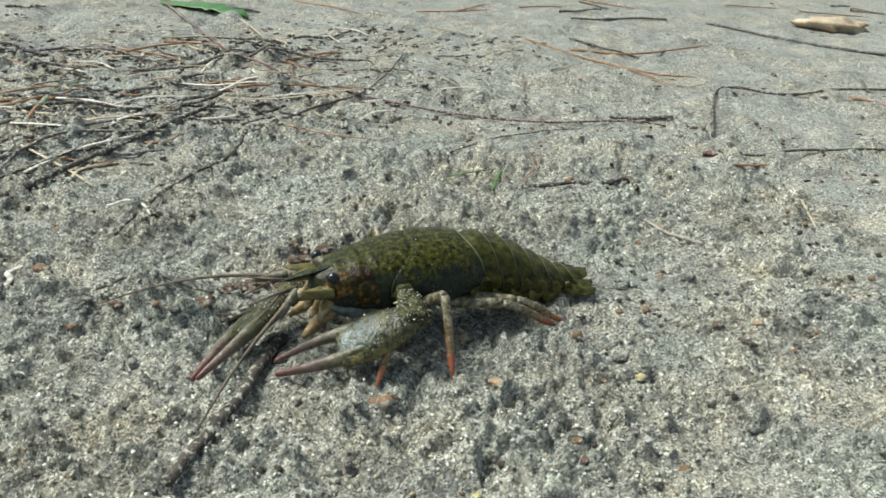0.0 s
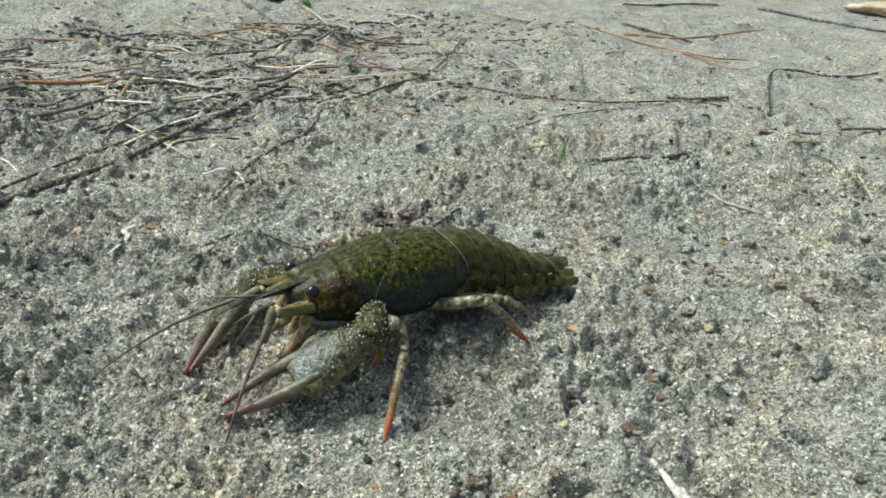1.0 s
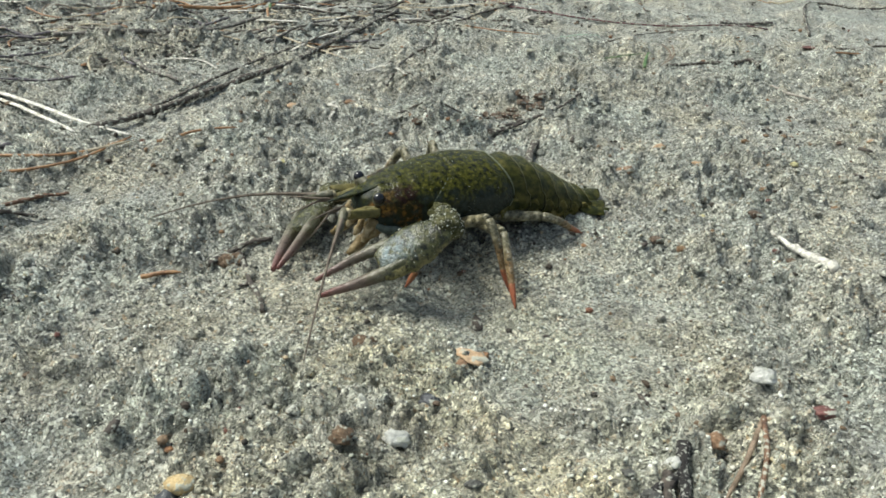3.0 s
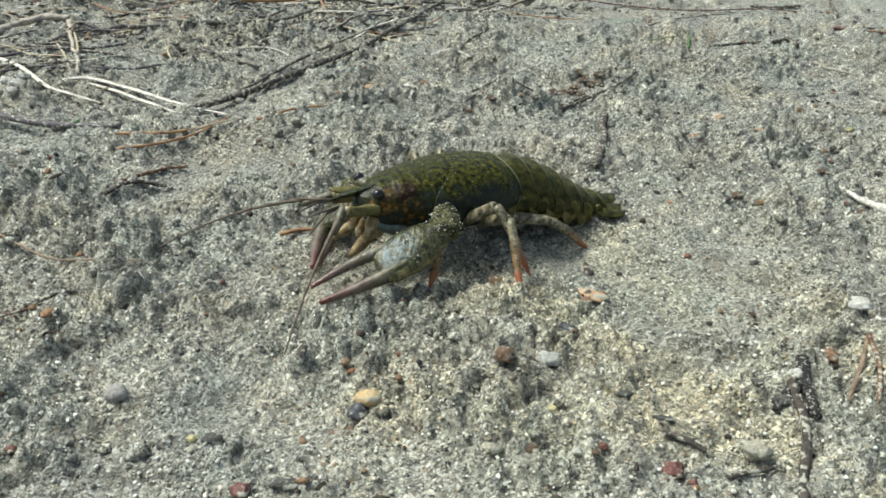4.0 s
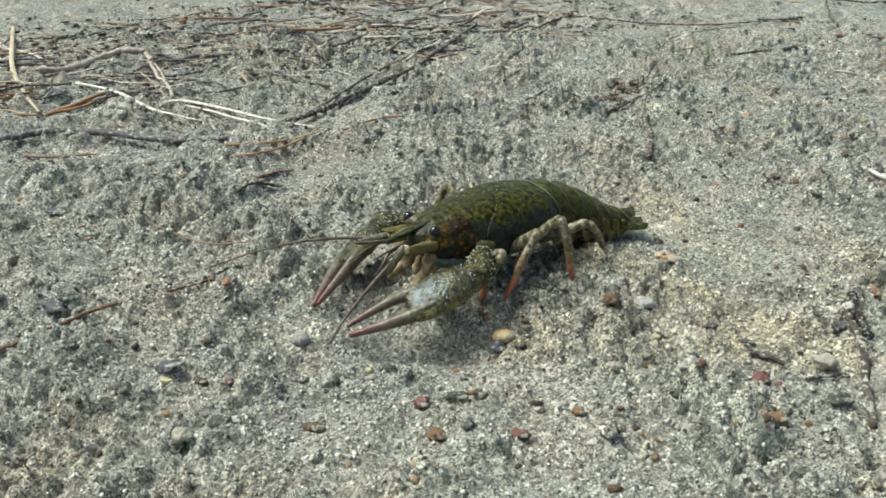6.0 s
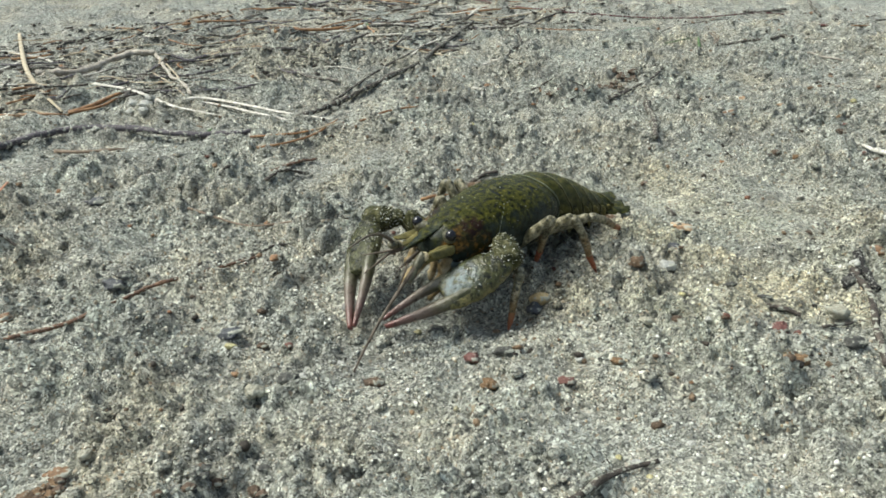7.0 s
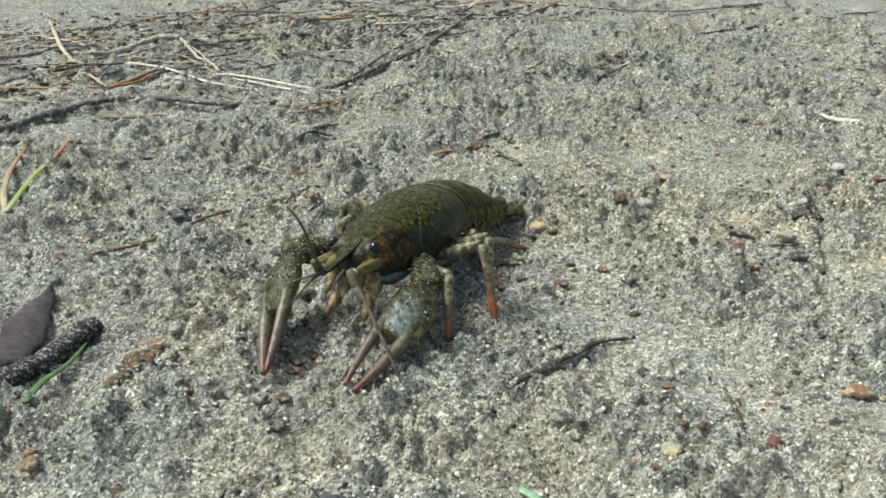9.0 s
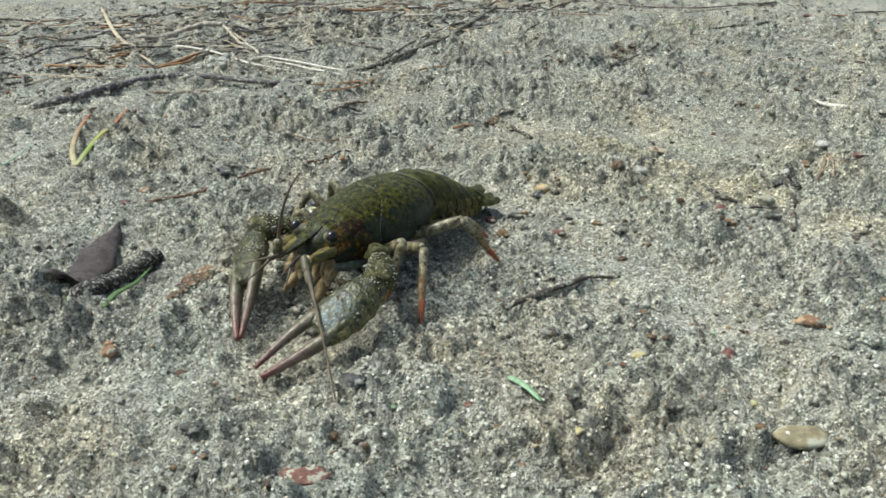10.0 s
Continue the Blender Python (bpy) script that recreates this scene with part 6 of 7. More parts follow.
stone("bark_crumb", "red-brown crumb of rotten bark on sand", "bark", "rotcrumb", 0.8320917954589485, 1.0791980982621006, 0.8, [(-0.2414, -0.0905)])
stone("bark_crumb", "red-brown crumb of rotten bark on sand", "bark", "rustcrumb", 1.0140617686973044, 1.3419093938500177, 0.8, [(-0.2368, -0.0796)])
stone("bark_crumb", "red-brown crumb of rotten bark on sand", "bark", "rotcrumb", 1.1690380832535112, 0.8690446631112189, 0.8, [(-0.2404, -0.0848)])
stone("bark_crumb", "red-brown crumb of rotten bark on sand", "bark", "rustcrumb", 1.352207682067485, 0.8568929983464539, 0.8, [(-0.2432, -0.0913)])
stone("bark_crumb", "red-brown crumb of rotten bark on sand", "bark", "rotcrumb", 1.662470453355136, 1.2911131998710024, 0.8, [(-0.2396, -0.0820)])
stone("bark_crumb", "red-brown crumb of rotten bark on sand", "bark", "rustcrumb", 1.1324984477514404, 0.8852674923395013, 0.8, [(-0.2398, -0.0770)])
stone("bark_crumb", "red-brown crumb of rotten bark on sand", "bark", "rotcrumb", 1.6711972267902249, 1.1651659358627997, 0.8, [(-0.2359, -0.0752)])
stone("bark_crumb", "red-brown crumb of rotten bark on sand", "bark", "rustcrumb", 0.8971265054750289, 1.1394872080526177, 0.8, [(-0.2429, -0.0918)])
stone("bark_crumb", "red-brown crumb of rotten bark on sand", "bark", "rotcrumb", 1.6021536023010685, 1.0255089823716919, 0.8, [(-0.2385, -0.0795)])
stone("bark_crumb", "red-brown crumb of rotten bark on sand", "bark", "rustcrumb", 1.6752091648986092, 1.027868320273868, 0.8, [(-0.2379, -0.0850)])
stone("sand_crumb", "grey sand crumb caked on dark bark", "sand crumb", "whitestone", 0.9078597232164514, 1.288588337454808, 0.9, [(-0.2726, -0.0632)])
stone("sand_crumb", "grey sand crumb caked on dark bark", "sand crumb", "palestone", 1.4874212104528453, 0.9950528305599594, 0.9, [(-0.2729, -0.0749)])
stone("sand_crumb", "grey sand crumb caked on dark bark", "sand crumb", "palestone", 1.1973492977668698, 0.9660805802591158, 0.9, [(-0.2740, -0.0824)])
stone("sand_crumb", "grey sand crumb caked on dark bark", "sand crumb", "whitestone", 0.7105626373308693, 1.0195387910022529, 0.9, [(-0.2681, -0.0596)])
stone("sand_crumb", "grey sand crumb caked on dark bark", "sand crumb", "palestone", 0.8965281456119942, 0.8606131069835155, 0.9, [(-0.2663, -0.0614)])
stone("sand_crumb", "grey sand crumb caked on dark bark", "sand crumb", "palestone", 1.1864300727396206, 0.9847788550774115, 0.9, [(-0.2756, -0.0715)])
stone("sand_crumb", "grey sand crumb caked on dark bark", "sand crumb", "whitestone", 0.79454319486721, 1.1562392076523558, 0.9, [(-0.2698, -0.0602)])
stone("sand_crumb", "grey sand crumb caked on dark bark", "sand crumb", "palestone", 0.9374577327446697, 1.0179205046293847, 0.9, [(-0.2742, -0.0726)])
stone("sand_crumb", "grey sand crumb caked on dark bark", "sand crumb", "palestone", 1.172643757656095, 0.7218573480971282, 0.9, [(-0.2695, -0.0599)])
stone("sand_crumb", "grey sand crumb caked on dark bark", "sand crumb", "whitestone", 1.410352460667018, 1.0273553722702533, 0.9, [(-0.2672, -0.0512)])
stone("sand_crumb", "grey sand crumb caked on dark bark", "sand crumb", "palestone", 1.1605134289802153, 1.1249087301787786, 0.9, [(-0.2744, -0.0673)])
stone("sand_crumb", "grey sand crumb caked on dark bark", "sand crumb", "palestone", 1.0083785204632265, 0.9351194143995413, 0.9, [(-0.2692, -0.0500)])
stone("sand_crumb", "grey sand crumb caked on dark bark", "sand crumb", "whitestone", 1.3640188321959776, 0.7396325676306342, 0.9, [(-0.2743, -0.0708)])
stone("sand_crumb", "grey sand crumb caked on dark bark", "sand crumb", "palestone", 0.9290888646149311, 1.1684374934693411, 0.9, [(-0.2727, -0.0682)])
stone("sand_crumb", "grey sand crumb caked on dark bark", "sand crumb", "palestone", 1.1392762713950277, 0.9986091538053237, 0.9, [(-0.2723, -0.0683)])
stone("sand_crumb", "grey sand crumb caked on dark bark", "sand crumb", "whitestone", 1.3494584324869756, 0.7410515877573233, 0.9, [(-0.2698, -0.0672)])


def build_loose_soil():
    """Dark brown crumbs round the small pit that the claws have dug."""
    rnd = random.Random(91)
    for _ in range(26):
        a, d = rnd.uniform(0, 6.28), 0.009 * math.sqrt(rnd.random())
        size = rnd.uniform(0.7, 1.7)
        stone("soil_crumb", "dark brown crumb of loosened damp soil", "soil crumb", rnd.choice(("rotcrumb", "rotcrumb", "darkcrumb")), size, size * 0.8, 0.8, [(-0.194 + 1.3 * d * math.cos(a), -0.076 + d * math.sin(a))])


build_loose_soil()


def leaf(name, label, mat, spine, width, lift, curl):
    """A thin leaf with thickness, bent along its spine."""
    path = spline([(x, y, 0) for x, y in spine], 10)
    n, across = len(path), 11
    top, low = [], []
    for i, p in enumerate(path):
        t = i / (n - 1)
        d = (path[min(i + 1, n - 1)] - path[max(i - 1, 0)]).normalized()
        side = Vector((-d.y, d.x, 0))
        w = width * MM * max(0.03, math.sin(math.pi * min(1.0, 0.04 + t * 0.96)) ** 0.7)
        for k in range(across):
            s = 2 * k / (across - 1) - 1
            q = p + side * (w * s * (1 + 0.12 * noise.noise(Vector((t * 9, s * 2, width)))))
            z = gz(p.x, p.y) + (lift + curl * s * s + 0.8 * curl * math.sin(t * 3) + 0.35 * abs(s) + 0.5 * noise.noise(Vector((t * 6, s * 3, 1)))) * MM
            top.append((q.x, q.y, z + 0.0002))
            low.append((q.x, q.y, z - 0.0002))
    N = len(top)
    faces = []
    for i in range(n - 1):
        for k in range(across - 1):
            a = i * across + k
            faces.append((a, a + 1, a + across + 1, a + across))
            faces.append((N + a, N + a + across, N + a + across + 1, N + a + 1))
    edge = [k for k in range(across)] + [i * across + across - 1 for i in range(1, n)] + [(n - 1) * across + k for k in range(across - 2, -1, -1)] + [i * across for i in range(n - 2, 0, -1)]
    for a, b in zip(edge, edge[1:] + edge[:1]):
        faces.append((a, N + a, N + b, b))
    return tagged(mesh_object(name, top + low, faces, MATS[mat]), label, "leaf")


leaf("green_leaf", "fresh green leaf lying on far litter", "leafgreen", [(-0.2811, 0.7327), (-0.2349, 0.7104), (-0.1874, 0.6836)], 13, 3.0, -1.2)
stick("grass_stalk", "pale stem of the green leaf", "dry grass", "straw", 0.7, 0.5, 0.6, [(-0.1924, 0.6765), (-0.1728, 0.6492), (-0.1488, 0.6099)])
leaf("dead_leaf", "grey-brown curled dead leaf on sand", "deadleaf", [(-0.2830, -0.0890), (-0.2850, -0.0720), (-0.2850, -0.0560), (-0.2820, -0.0400)], 8.5, 5.2, -3.0)


# ---- loose needles and straws of the litter ----
def in_band(x, y):
    """How far into the litter band, which runs from the left foreground to the far middle."""
    return (y - 0.185) - (x + 0.36) * 0.72


def build_litter():
    rnd = random.Random(5)
    made = 0
    kinds = [("pine_needle", "dry brown pine needle in the litter", "pine needle", "needle", 0.5, 0.35), ("grass_stalk", "pale dry straw in the litter", "dry grass", "straw", 0.55, 0.4),
             ("twig", "small dark twig bit in the litter", "twig", "bark", 0.9, 0.6), ("grass_stalk", "whitish dry stalk bit in the litter", "dry grass", "whitestraw", 0.5, 0.4),
             ("twig", "small grey twig bit in the litter", "twig", "greybark", 0.9, 0.7), ("twig", "thin purple-grey twig bit in the litter", "twig", "purplebark", 0.8, 0.6)]
    while made < 270:
        x, y = rnd.uniform(-0.62, 0.04), rnd.uniform(0.15, 0.70)
        band = in_band(x, y)
        if band < 0.0 or band > 0.30 or (band < 0.05 and rnd.random() < 0.5) or (x > -0.1 and rnd.random() < 0.6):
            continue
        made += 1
        a, l = rnd.gauss(0.4, 0.65), rnd.uniform(0.012, 0.034) if rnd.random() < 0.6 else rnd.uniform(0.03, 0.075)
        name, label, cat, mat, r0, r1 = rnd.choice(kinds)
        b = rnd.uniform(-0.45, 0.45)
        pts = [(x - math.cos(a) * l / 2, y - math.sin(a) * l / 2), (x - math.sin(a) * b * l / 2, y + math.cos(a) * b * l / 2), (x + math.cos(a) * l / 2, y + math.sin(a) * l / 2)]
        k = rnd.uniform(0.7, 1.5)
        stick(name, label, cat, mat, round(r0 * k, 2), round(r1 * k, 2), rnd.uniform(0, 2.0), pts, "pine litter")


build_litter()


def build_fine_needles():
    """Thin needle scraps that lie every way over the litter."""
    rnd = random.Random(15)
    made = 0
    while made < 170:
        x, y = rnd.uniform(-0.60, -0.08), rnd.uniform(0.16, 0.6)
        if not 0.02 < in_band(x, y) < 0.27:
            continue
        made += 1
        a, l, b = rnd.uniform(0, math.pi), rnd.uniform(0.006, 0.028), rnd.uniform(-0.5, 0.5)
        pts = [(x - math.cos(a) * l / 2, y - math.sin(a) * l / 2), (x - math.sin(a) * b * l / 2, y + math.cos(a) * b * l / 2), (x + math.cos(a) * l / 2, y + math.sin(a) * l / 2)]
        mat, label = rnd.choice([("greybark", "thin grey fibre scrap in the litter"), ("stem", "thin tan needle scrap in the litter"), ("straw", "thin pale needle scrap in the litter"), ("needle", "thin rusty needle scrap in the litter")])
        stick("pine_needle", label, "pine needle", mat, 0.36, 0.26, rnd.uniform(0.5, 2.5), pts, "pine litter")


build_fine_needles()


# ---- loose grains and crumbs of sand ----
def scatter(name, label, category, mat, x, y, r, squash, seed, fine=1):
    """Many small uneven lumps, in one mesh, set on the ground."""
    rng = np.random.default_rng(seed)
    bm = bmesh.new()
    bmesh.ops.create_icosphere(bm, subdivisions=fine, radius=1.0)
    base = np.array([v.co[:] for v in bm.verts])
    tri = np.array([[v.index for v in f.verts] for f in bm.faces])
    bm.free()
    n = len(x)
    z = height(x, y) + r * 0.3 * squash[2]
    size = rng.uniform(0.65, 1.25, (n, 1, 3)) * np.array(squash)
    co = base[None] * (r[:, None, None] * size) * rng.uniform(0.72, 1.2, (n, len(base), 1))
    turn = rng.uniform(0, 6.28, n)
    c, s = np.cos(turn)[:, None], np.sin(turn)[:, None]
    cx, cy = co[:, :, 0] * c - co[:, :, 1] * s, co[:, :, 0] * s + co[:, :, 1] * c
    co = np.stack([cx + x[:, None], cy + y[:, None], co[:, :, 2] + z[:, None]], 2).reshape(-1, 3)
    faces = (tri[None] + (np.arange(n) * len(base))[:, None, None]).reshape(-1, 3)
    me = bpy.data.meshes.new(name)
    me.vertices.add(len(co))
    me.vertices.foreach_set("co", co.ravel())
    me.loops.add(faces.size)
    me.loops.foreach_set("vertex_index", faces.ravel())
    me.polygons.add(len(faces))
    me.polygons.foreach_set("loop_start", np.arange(len(faces)) * 3)
    me.update(calc_edges=True)
    if fine > 1:
        me.polygons.foreach_set("use_smooth", np.ones(len(faces), bool))
    me.materials.append(MATS[mat])
    return tagged(new(name, me), label, category, kind="stuff")


def build_grit():
    rng = np.random.default_rng(7)
    n = 110000
    x = np.concatenate([rng.uniform(-0.31, 0.1, n * 2 // 3), rng.uniform(-0.5, 0.3, n - n * 2 // 3)])
    y = np.concatenate([rng.uniform(-0.2, 0.2, n * 2 // 3), rng.uniform(-0.2, 0.5, n - n * 2 // 3)])
    clump = gnoise(x, y, 0.03, 51) + 0.6 * gnoise(x, y, 0.012, 52)
    for cx, cy, r, deep in HOLLOWS:
        clump = clump - 1.5 * np.exp(-((x - cx) ** 2 + (y - cy) ** 2) / (r * r))
    keep = rng.uniform(-0.75, 0.95, n) < clump
    x, y = x[keep], y[keep]
    scatter("sand_grains", "loose pale sand grains and small crumbs", "sand", "grit", x, y, 0.0002 + 0.00055 * rng.random(len(x)) ** 3.2, (1, 1, 0.9), 8)


def build_debris():
    """Dark flakes of bark and rot between the needles, thinning out over the sand."""
    rng = np.random.default_rng(17)
    n = 40000
    x, y = rng.uniform(-0.62, 0.3, n), rng.uniform(-0.2, 0.7, n)
    band = (y - 0.185) - (x + 0.36) * 0.72
    dense = (0.02 + 0.88 * np.clip(band / 0.04, 0, 1) * np.clip((0.36 - band) / 0.1, 0, 1) * np.clip((0.08 - x) / 0.18, 0, 1)) * np.clip(0.6 + gnoise(x, y, 0.05, 61) + gnoise(x, y, 0.015, 62), 0.05, 1.5)
    keep = rng.random(n) < dense
    x, y = x[keep], y[keep]
    scatter("litter_flakes", "dark flakes of bark and needle bits", "litter", "bark", x, y, 0.0006 + 0.0017 * rng.random(len(x)) ** 2, (1.9, 0.8, 0.5), 18)


def build_crumbs():
    """Dark, brown and rusty crumbs of soil and bark, in clusters."""
    rng = np.random.default_rng(27)
    n = 26000
    x, y = rng.uniform(-0.5, 0.25, n), rng.uniform(-0.2, 0.5, n)
    dense = np.clip(gnoise(x, y, 0.05, 71) * 1.2 + gnoise(x, y, 0.018, 72) - 0.35, 0.01, 0.6)
    keep = rng.random(n) < dense
    x, y = x[keep], y[keep]
    fx, fy = rng.uniform(-0.75, 0.75, 16000), rng.uniform(0.40, 1.4, 16000)
    far = rng.random(16000) < np.clip(gnoise(fx, fy, 0.12, 73) * 1.2 + gnoise(fx, fy, 0.04, 74) * 0.8 - 0.05, 0.02, 0.45)
    scatter("far_crumbs", "dark and rusty bits of bark on far sand", "litter", "crumb", fx[far], fy[far], 0.0005 + 0.0015 * rng.random(int(far.sum())) ** 3, (1.8, 0.9, 0.35), 29)
    scatter("soil_crumbs", "dark brown and rusty crumbs of soil", "soil", "crumb", x, y, 0.0004 + 0.0012 * rng.random(len(x)) ** 2.5, (1.2, 1, 0.8), 28)


def build_clods():
    """Small clods of caked sand that stand out of the surface."""
    rng = np.random.default_rng(37)
    n = 15000
    x, y = rng.uniform(-0.42, 0.2, n), rng.uniform(-0.2, 0.4, n)
    dense = np.clip(gnoise(x, y, 0.06, 81) + 0.8 * gnoise(x, y, 0.02, 82) + 0.05, 0.03, 0.6)
    for cx, cy, r, deep in HOLLOWS:
        dense = dense * (1 - np.exp(-((x - cx) ** 2 + (y - cy) ** 2) / (1.5 * r * r)))
    keep = rng.random(n) < dense
    x, y = x[keep], y[keep]
    scatter("sand_clods", "small caked clods of grey sand", "sand", "sand", x, y, 0.0006 + 0.0018 * rng.random(len(x)) ** 3.0, (1.15, 1, 0.8), 38, 2)


def build_far_litter():
    """Needles and twig bits strewn thinly over the far sand."""
    rnd = random.Random(25)
    for _ in range(70):
        x, y = rnd.uniform(-0.5, 0.65), rnd.uniform(0.46, 1.25)
        a, l = rnd.gauss(0.0, 0.6), rnd.uniform(0.02, 0.09)
        name, label, cat, mat, r = rnd.choice([("pine_needle", "faded rusty needle on far sand", "pine needle", "needle", 0.6), ("twig", "dark twig bit on far sand", "twig", "bark", 1.2),
                                               ("twig", "grey twig bit on far sand", "twig", "greybark", 1.2), ("pine_needle", "straw-coloured needle on far sand", "pine needle", "straw", 0.6)])
        pts = [(x - math.cos(a) * l / 2, y - math.sin(a) * l / 2), (x, y + rnd.uniform(-0.1, 0.1) * l), (x + math.cos(a) * l / 2, y + math.sin(a) * l / 2)]
        stick(name, label, cat, mat, r, r * 0.7, 0.4, pts, "strewn far litter")


build_far_litter()
build_clods()
build_grit()
build_debris()
build_crumbs()


# ---- what moves ----
def aim(a, b, up=(0, 0, 1)):
    """A pose at a (mm) whose x axis points to b."""
    a, b = Vector(a), Vector(b)
    x = (b - a).normalized()
    y = Vector(up).cross(x)
    y = y.normalized() if y.length > 1e-3 else Vector((0, 1, 0))
    z = x.cross(y)
    m = Matrix((x, y, z)).transposed().to_4x4()
    m.translation = a * MM
    return m


def joint(a, b, l1, l2, bend):
    """The middle joint of a two-piece limb from a to b, bent towards bend."""
    a, b = Vector(a), Vector(b)
    d = min((b - a).length, l1 + l2 - 0.05)
    along = (b - a).normalized()
    s = (l1 * l1 - l2 * l2 + d * d) / (2 * d)
    h = math.sqrt(max(0.0, l1 * l1 - s * s))
    out = Vector(bend) - along * along.dot(Vector(bend))
    return a + along * s + out.normalized() * h


CLAW_LEFT = [
    (0, (26.0, 24.8, 16.7), (59.4, 14.2, 2.1)),
    (0.5, (36.8, 22.6, 14.2), (72.6, 23.1, 1.5)),
    (1, (33.9, 20.5, 14.4), (69.0, 15.0, 0.9)),
    (1.5, (41.1, 24.7, 17.0), (76.0, 20.4, 2.4)),
    (2, (40.4, 18.1, 11.3), (77.2, 23.6, 3.3)),
    (2.5, (34.9, 14.9, 6.9), (72.4, 20.3, 4.9)),
    (3, (30.9, 27.2, 21.8), (64.1, 20.0, 4.8)),
    (3.2, (32.2, 17.9, 11.9), (69.5, 16.5, 5.1)),
    (4.5, (27.4, 23.6, 16.8), (62.0, 23.1, 1.1)),
    (5, (29.7, 19.8, 15.2), (65.1, 17.9, 1.6)),
    (5.5, (39.3, 22.0, 12.2), (74.9, 15.2, 1.0)),
    (7, (32.4, 19.3, 15.7), (65.1, 4.0, 3.9)),
    (7.5, (29.9, 19.8, 14.8), (63.7, 7.2, 2.7)),
    (8, (31.9, 21.2, 13.5), (61.8, 1.5, 0.8)),
    (8.5, (51.5, 23.0, 10.9), (86.0, 14.3, -2.7)),
    (9, (35.7, 18.3, 9.5), (71.9, 17.4, -1.8)),
    (9.5, (16.8, 18.3, 16.0), (49.8, 7.5, 0.5)),
    (10, (46.7, 26.3, 15.4), (80.7, 15.0, 2.9)),
]
CLAW_RIGHT = [
    (0, (49.9, -12.8, 6.9), (81.1, 8.3, 1.8)),
    (0.5, (23.8, -42.3, 5.6), (51.8, -16.8, 1.8)),
    (1, (45.3, -32.3, 4.3), (72.1, -5.6, 0.6)),
    (1.5, (43.2, -32.0, 7.7), (69.2, -4.6, 3.3)),
    (2, (26.4, -38.7, 8.3), (55.1, -14.2, 3.5)),
    (2.5, (46.2, -26.4, 8.6), (77.1, -4.7, 4.8)),
    (3, (43.7, -25.4, 5.5), (70.9, 1.0, 3.0)),
    (3.2, (37.3, -29.8, 7.5), (64.1, -3.0, 4.3)),
    (4.5, (34.6, -28.4, 9.0), (56.6, 1.9, 2.2)),
    (5, (45.5, -26.0, 6.5), (69.7, 2.7, 1.0)),
    (5.5, (40.9, -25.8, 9.1), (75.0, -10.5, 2.4)),
    (7, (45.9, -24.3, 18.5), (73.1, -2.0, 4.0)),
    (7.5, (41.9, -23.5, 15.9), (77.4, -18.4, 3.6)),
    (8, (25.5, -32.7, 15.9), (59.3, -23.1, 1.6)),
    (8.5, (32.3, -32.4, 20.7), (59.3, -14.4, 1.1)),
    (9, (43.4, -22.6, 17.1), (75.2, -9.2, 1.2)),
    (9.5, (54.6, -18.5, 13.5), (86.5, -3.6, -0.6)),
    (10, (42.5, -23.3, 17.0), (71.6, -3.1, 3.1)),
]
ANTENNA_LEFT = [
    (0, (74.9, 21.7, 3.0)),
    (0.5, (66.9, 15.2, 2.5)),
    (1, (64.2, 16.5, 1.9)),
    (1.5, (62.7, 12.0, 3.6)),
    (2, (70.7, 22.7, 4.3)),
    (2.5, (64.6, 23.4, 5.8)),
    (3, (81.9, 51.6, 8.2)),
    (3.2, (70.0, 24.6, 6.5)),
    (4.5, (71.4, 27.8, 1.5)),
    (5, (73.4, 26.6, 2.2)),
    (5.5, (66.4, 4.7, 2.9)),
    (7, (68.1, 7.4, 4.9)),
    (7.5, (79.8, 16.2, 3.9)),
    (8, (67.4, 11.5, 1.4)),
    (8.5, (71.0, 20.5, -1.3)),
    (9, (59.3, 20.7, -0.9)),
    (9.5, (31.3, -2.8, 2.4)),
    (10, (69.8, 29.3, 3.7)),
]
ANTENNA_RIGHT = [
    (0, (107.4, -27.6, 8.2)),
    (0.5, (69.6, -13.6, 9.1)),
    (1, (73.6, -13.5, 7.5)),
    (1.5, (74.9, -18.0, 10.9)),
    (2, (80.3, -23.5, 10.6)),
    (2.5, (82.4, -17.8, 11.9)),
    (3, (113.3, -34.7, 5.8)),
    (3.2, (84.5, -20.8, 10.4)),
    (4.5, (79.8, -18.4, 9.0)),
    (5, (78.7, -22.6, 7.1)),
    (5.5, (76.1, -30.4, 10.5)),
    (7, (89.6, 22.6, 44.1)),
    (7.5, (86.6, 8.5, 57.7)),
    (8, (78.3, 13.0, 62.7)),
    (8.5, (88.0, 20.9, 48.4)),
    (9, (85.6, 18.7, 53.1)),
    (9.5, (82.5, 23.7, 52.5)),
    (10, (71.3, 26.9, 58.4)),
]
FOOT_2 = [(0, 36.0, 32.0), (0.5, 35.1, 21.1), (1, 26.5, 16.7), (1.5, 22.8, 17.1), (2, 41.2, 26.9), (2.5, 11.6, 21.1), (3, 36.6, 22.6), (3.2, 29.7, 25.6), (4.5, 38.4, 26.3), (5, 46.4, 23.0), (5.5, 30.8, 13.8), (7, 33.5, 25.2), (7.5, 12.5, 18.6), (8, 29.6, 22.0), (8.5, 15.4, 10.4), (9, 36.5, 25.9), (9.5, 49.1, 22.7), (10, 31.5, 20.0)]
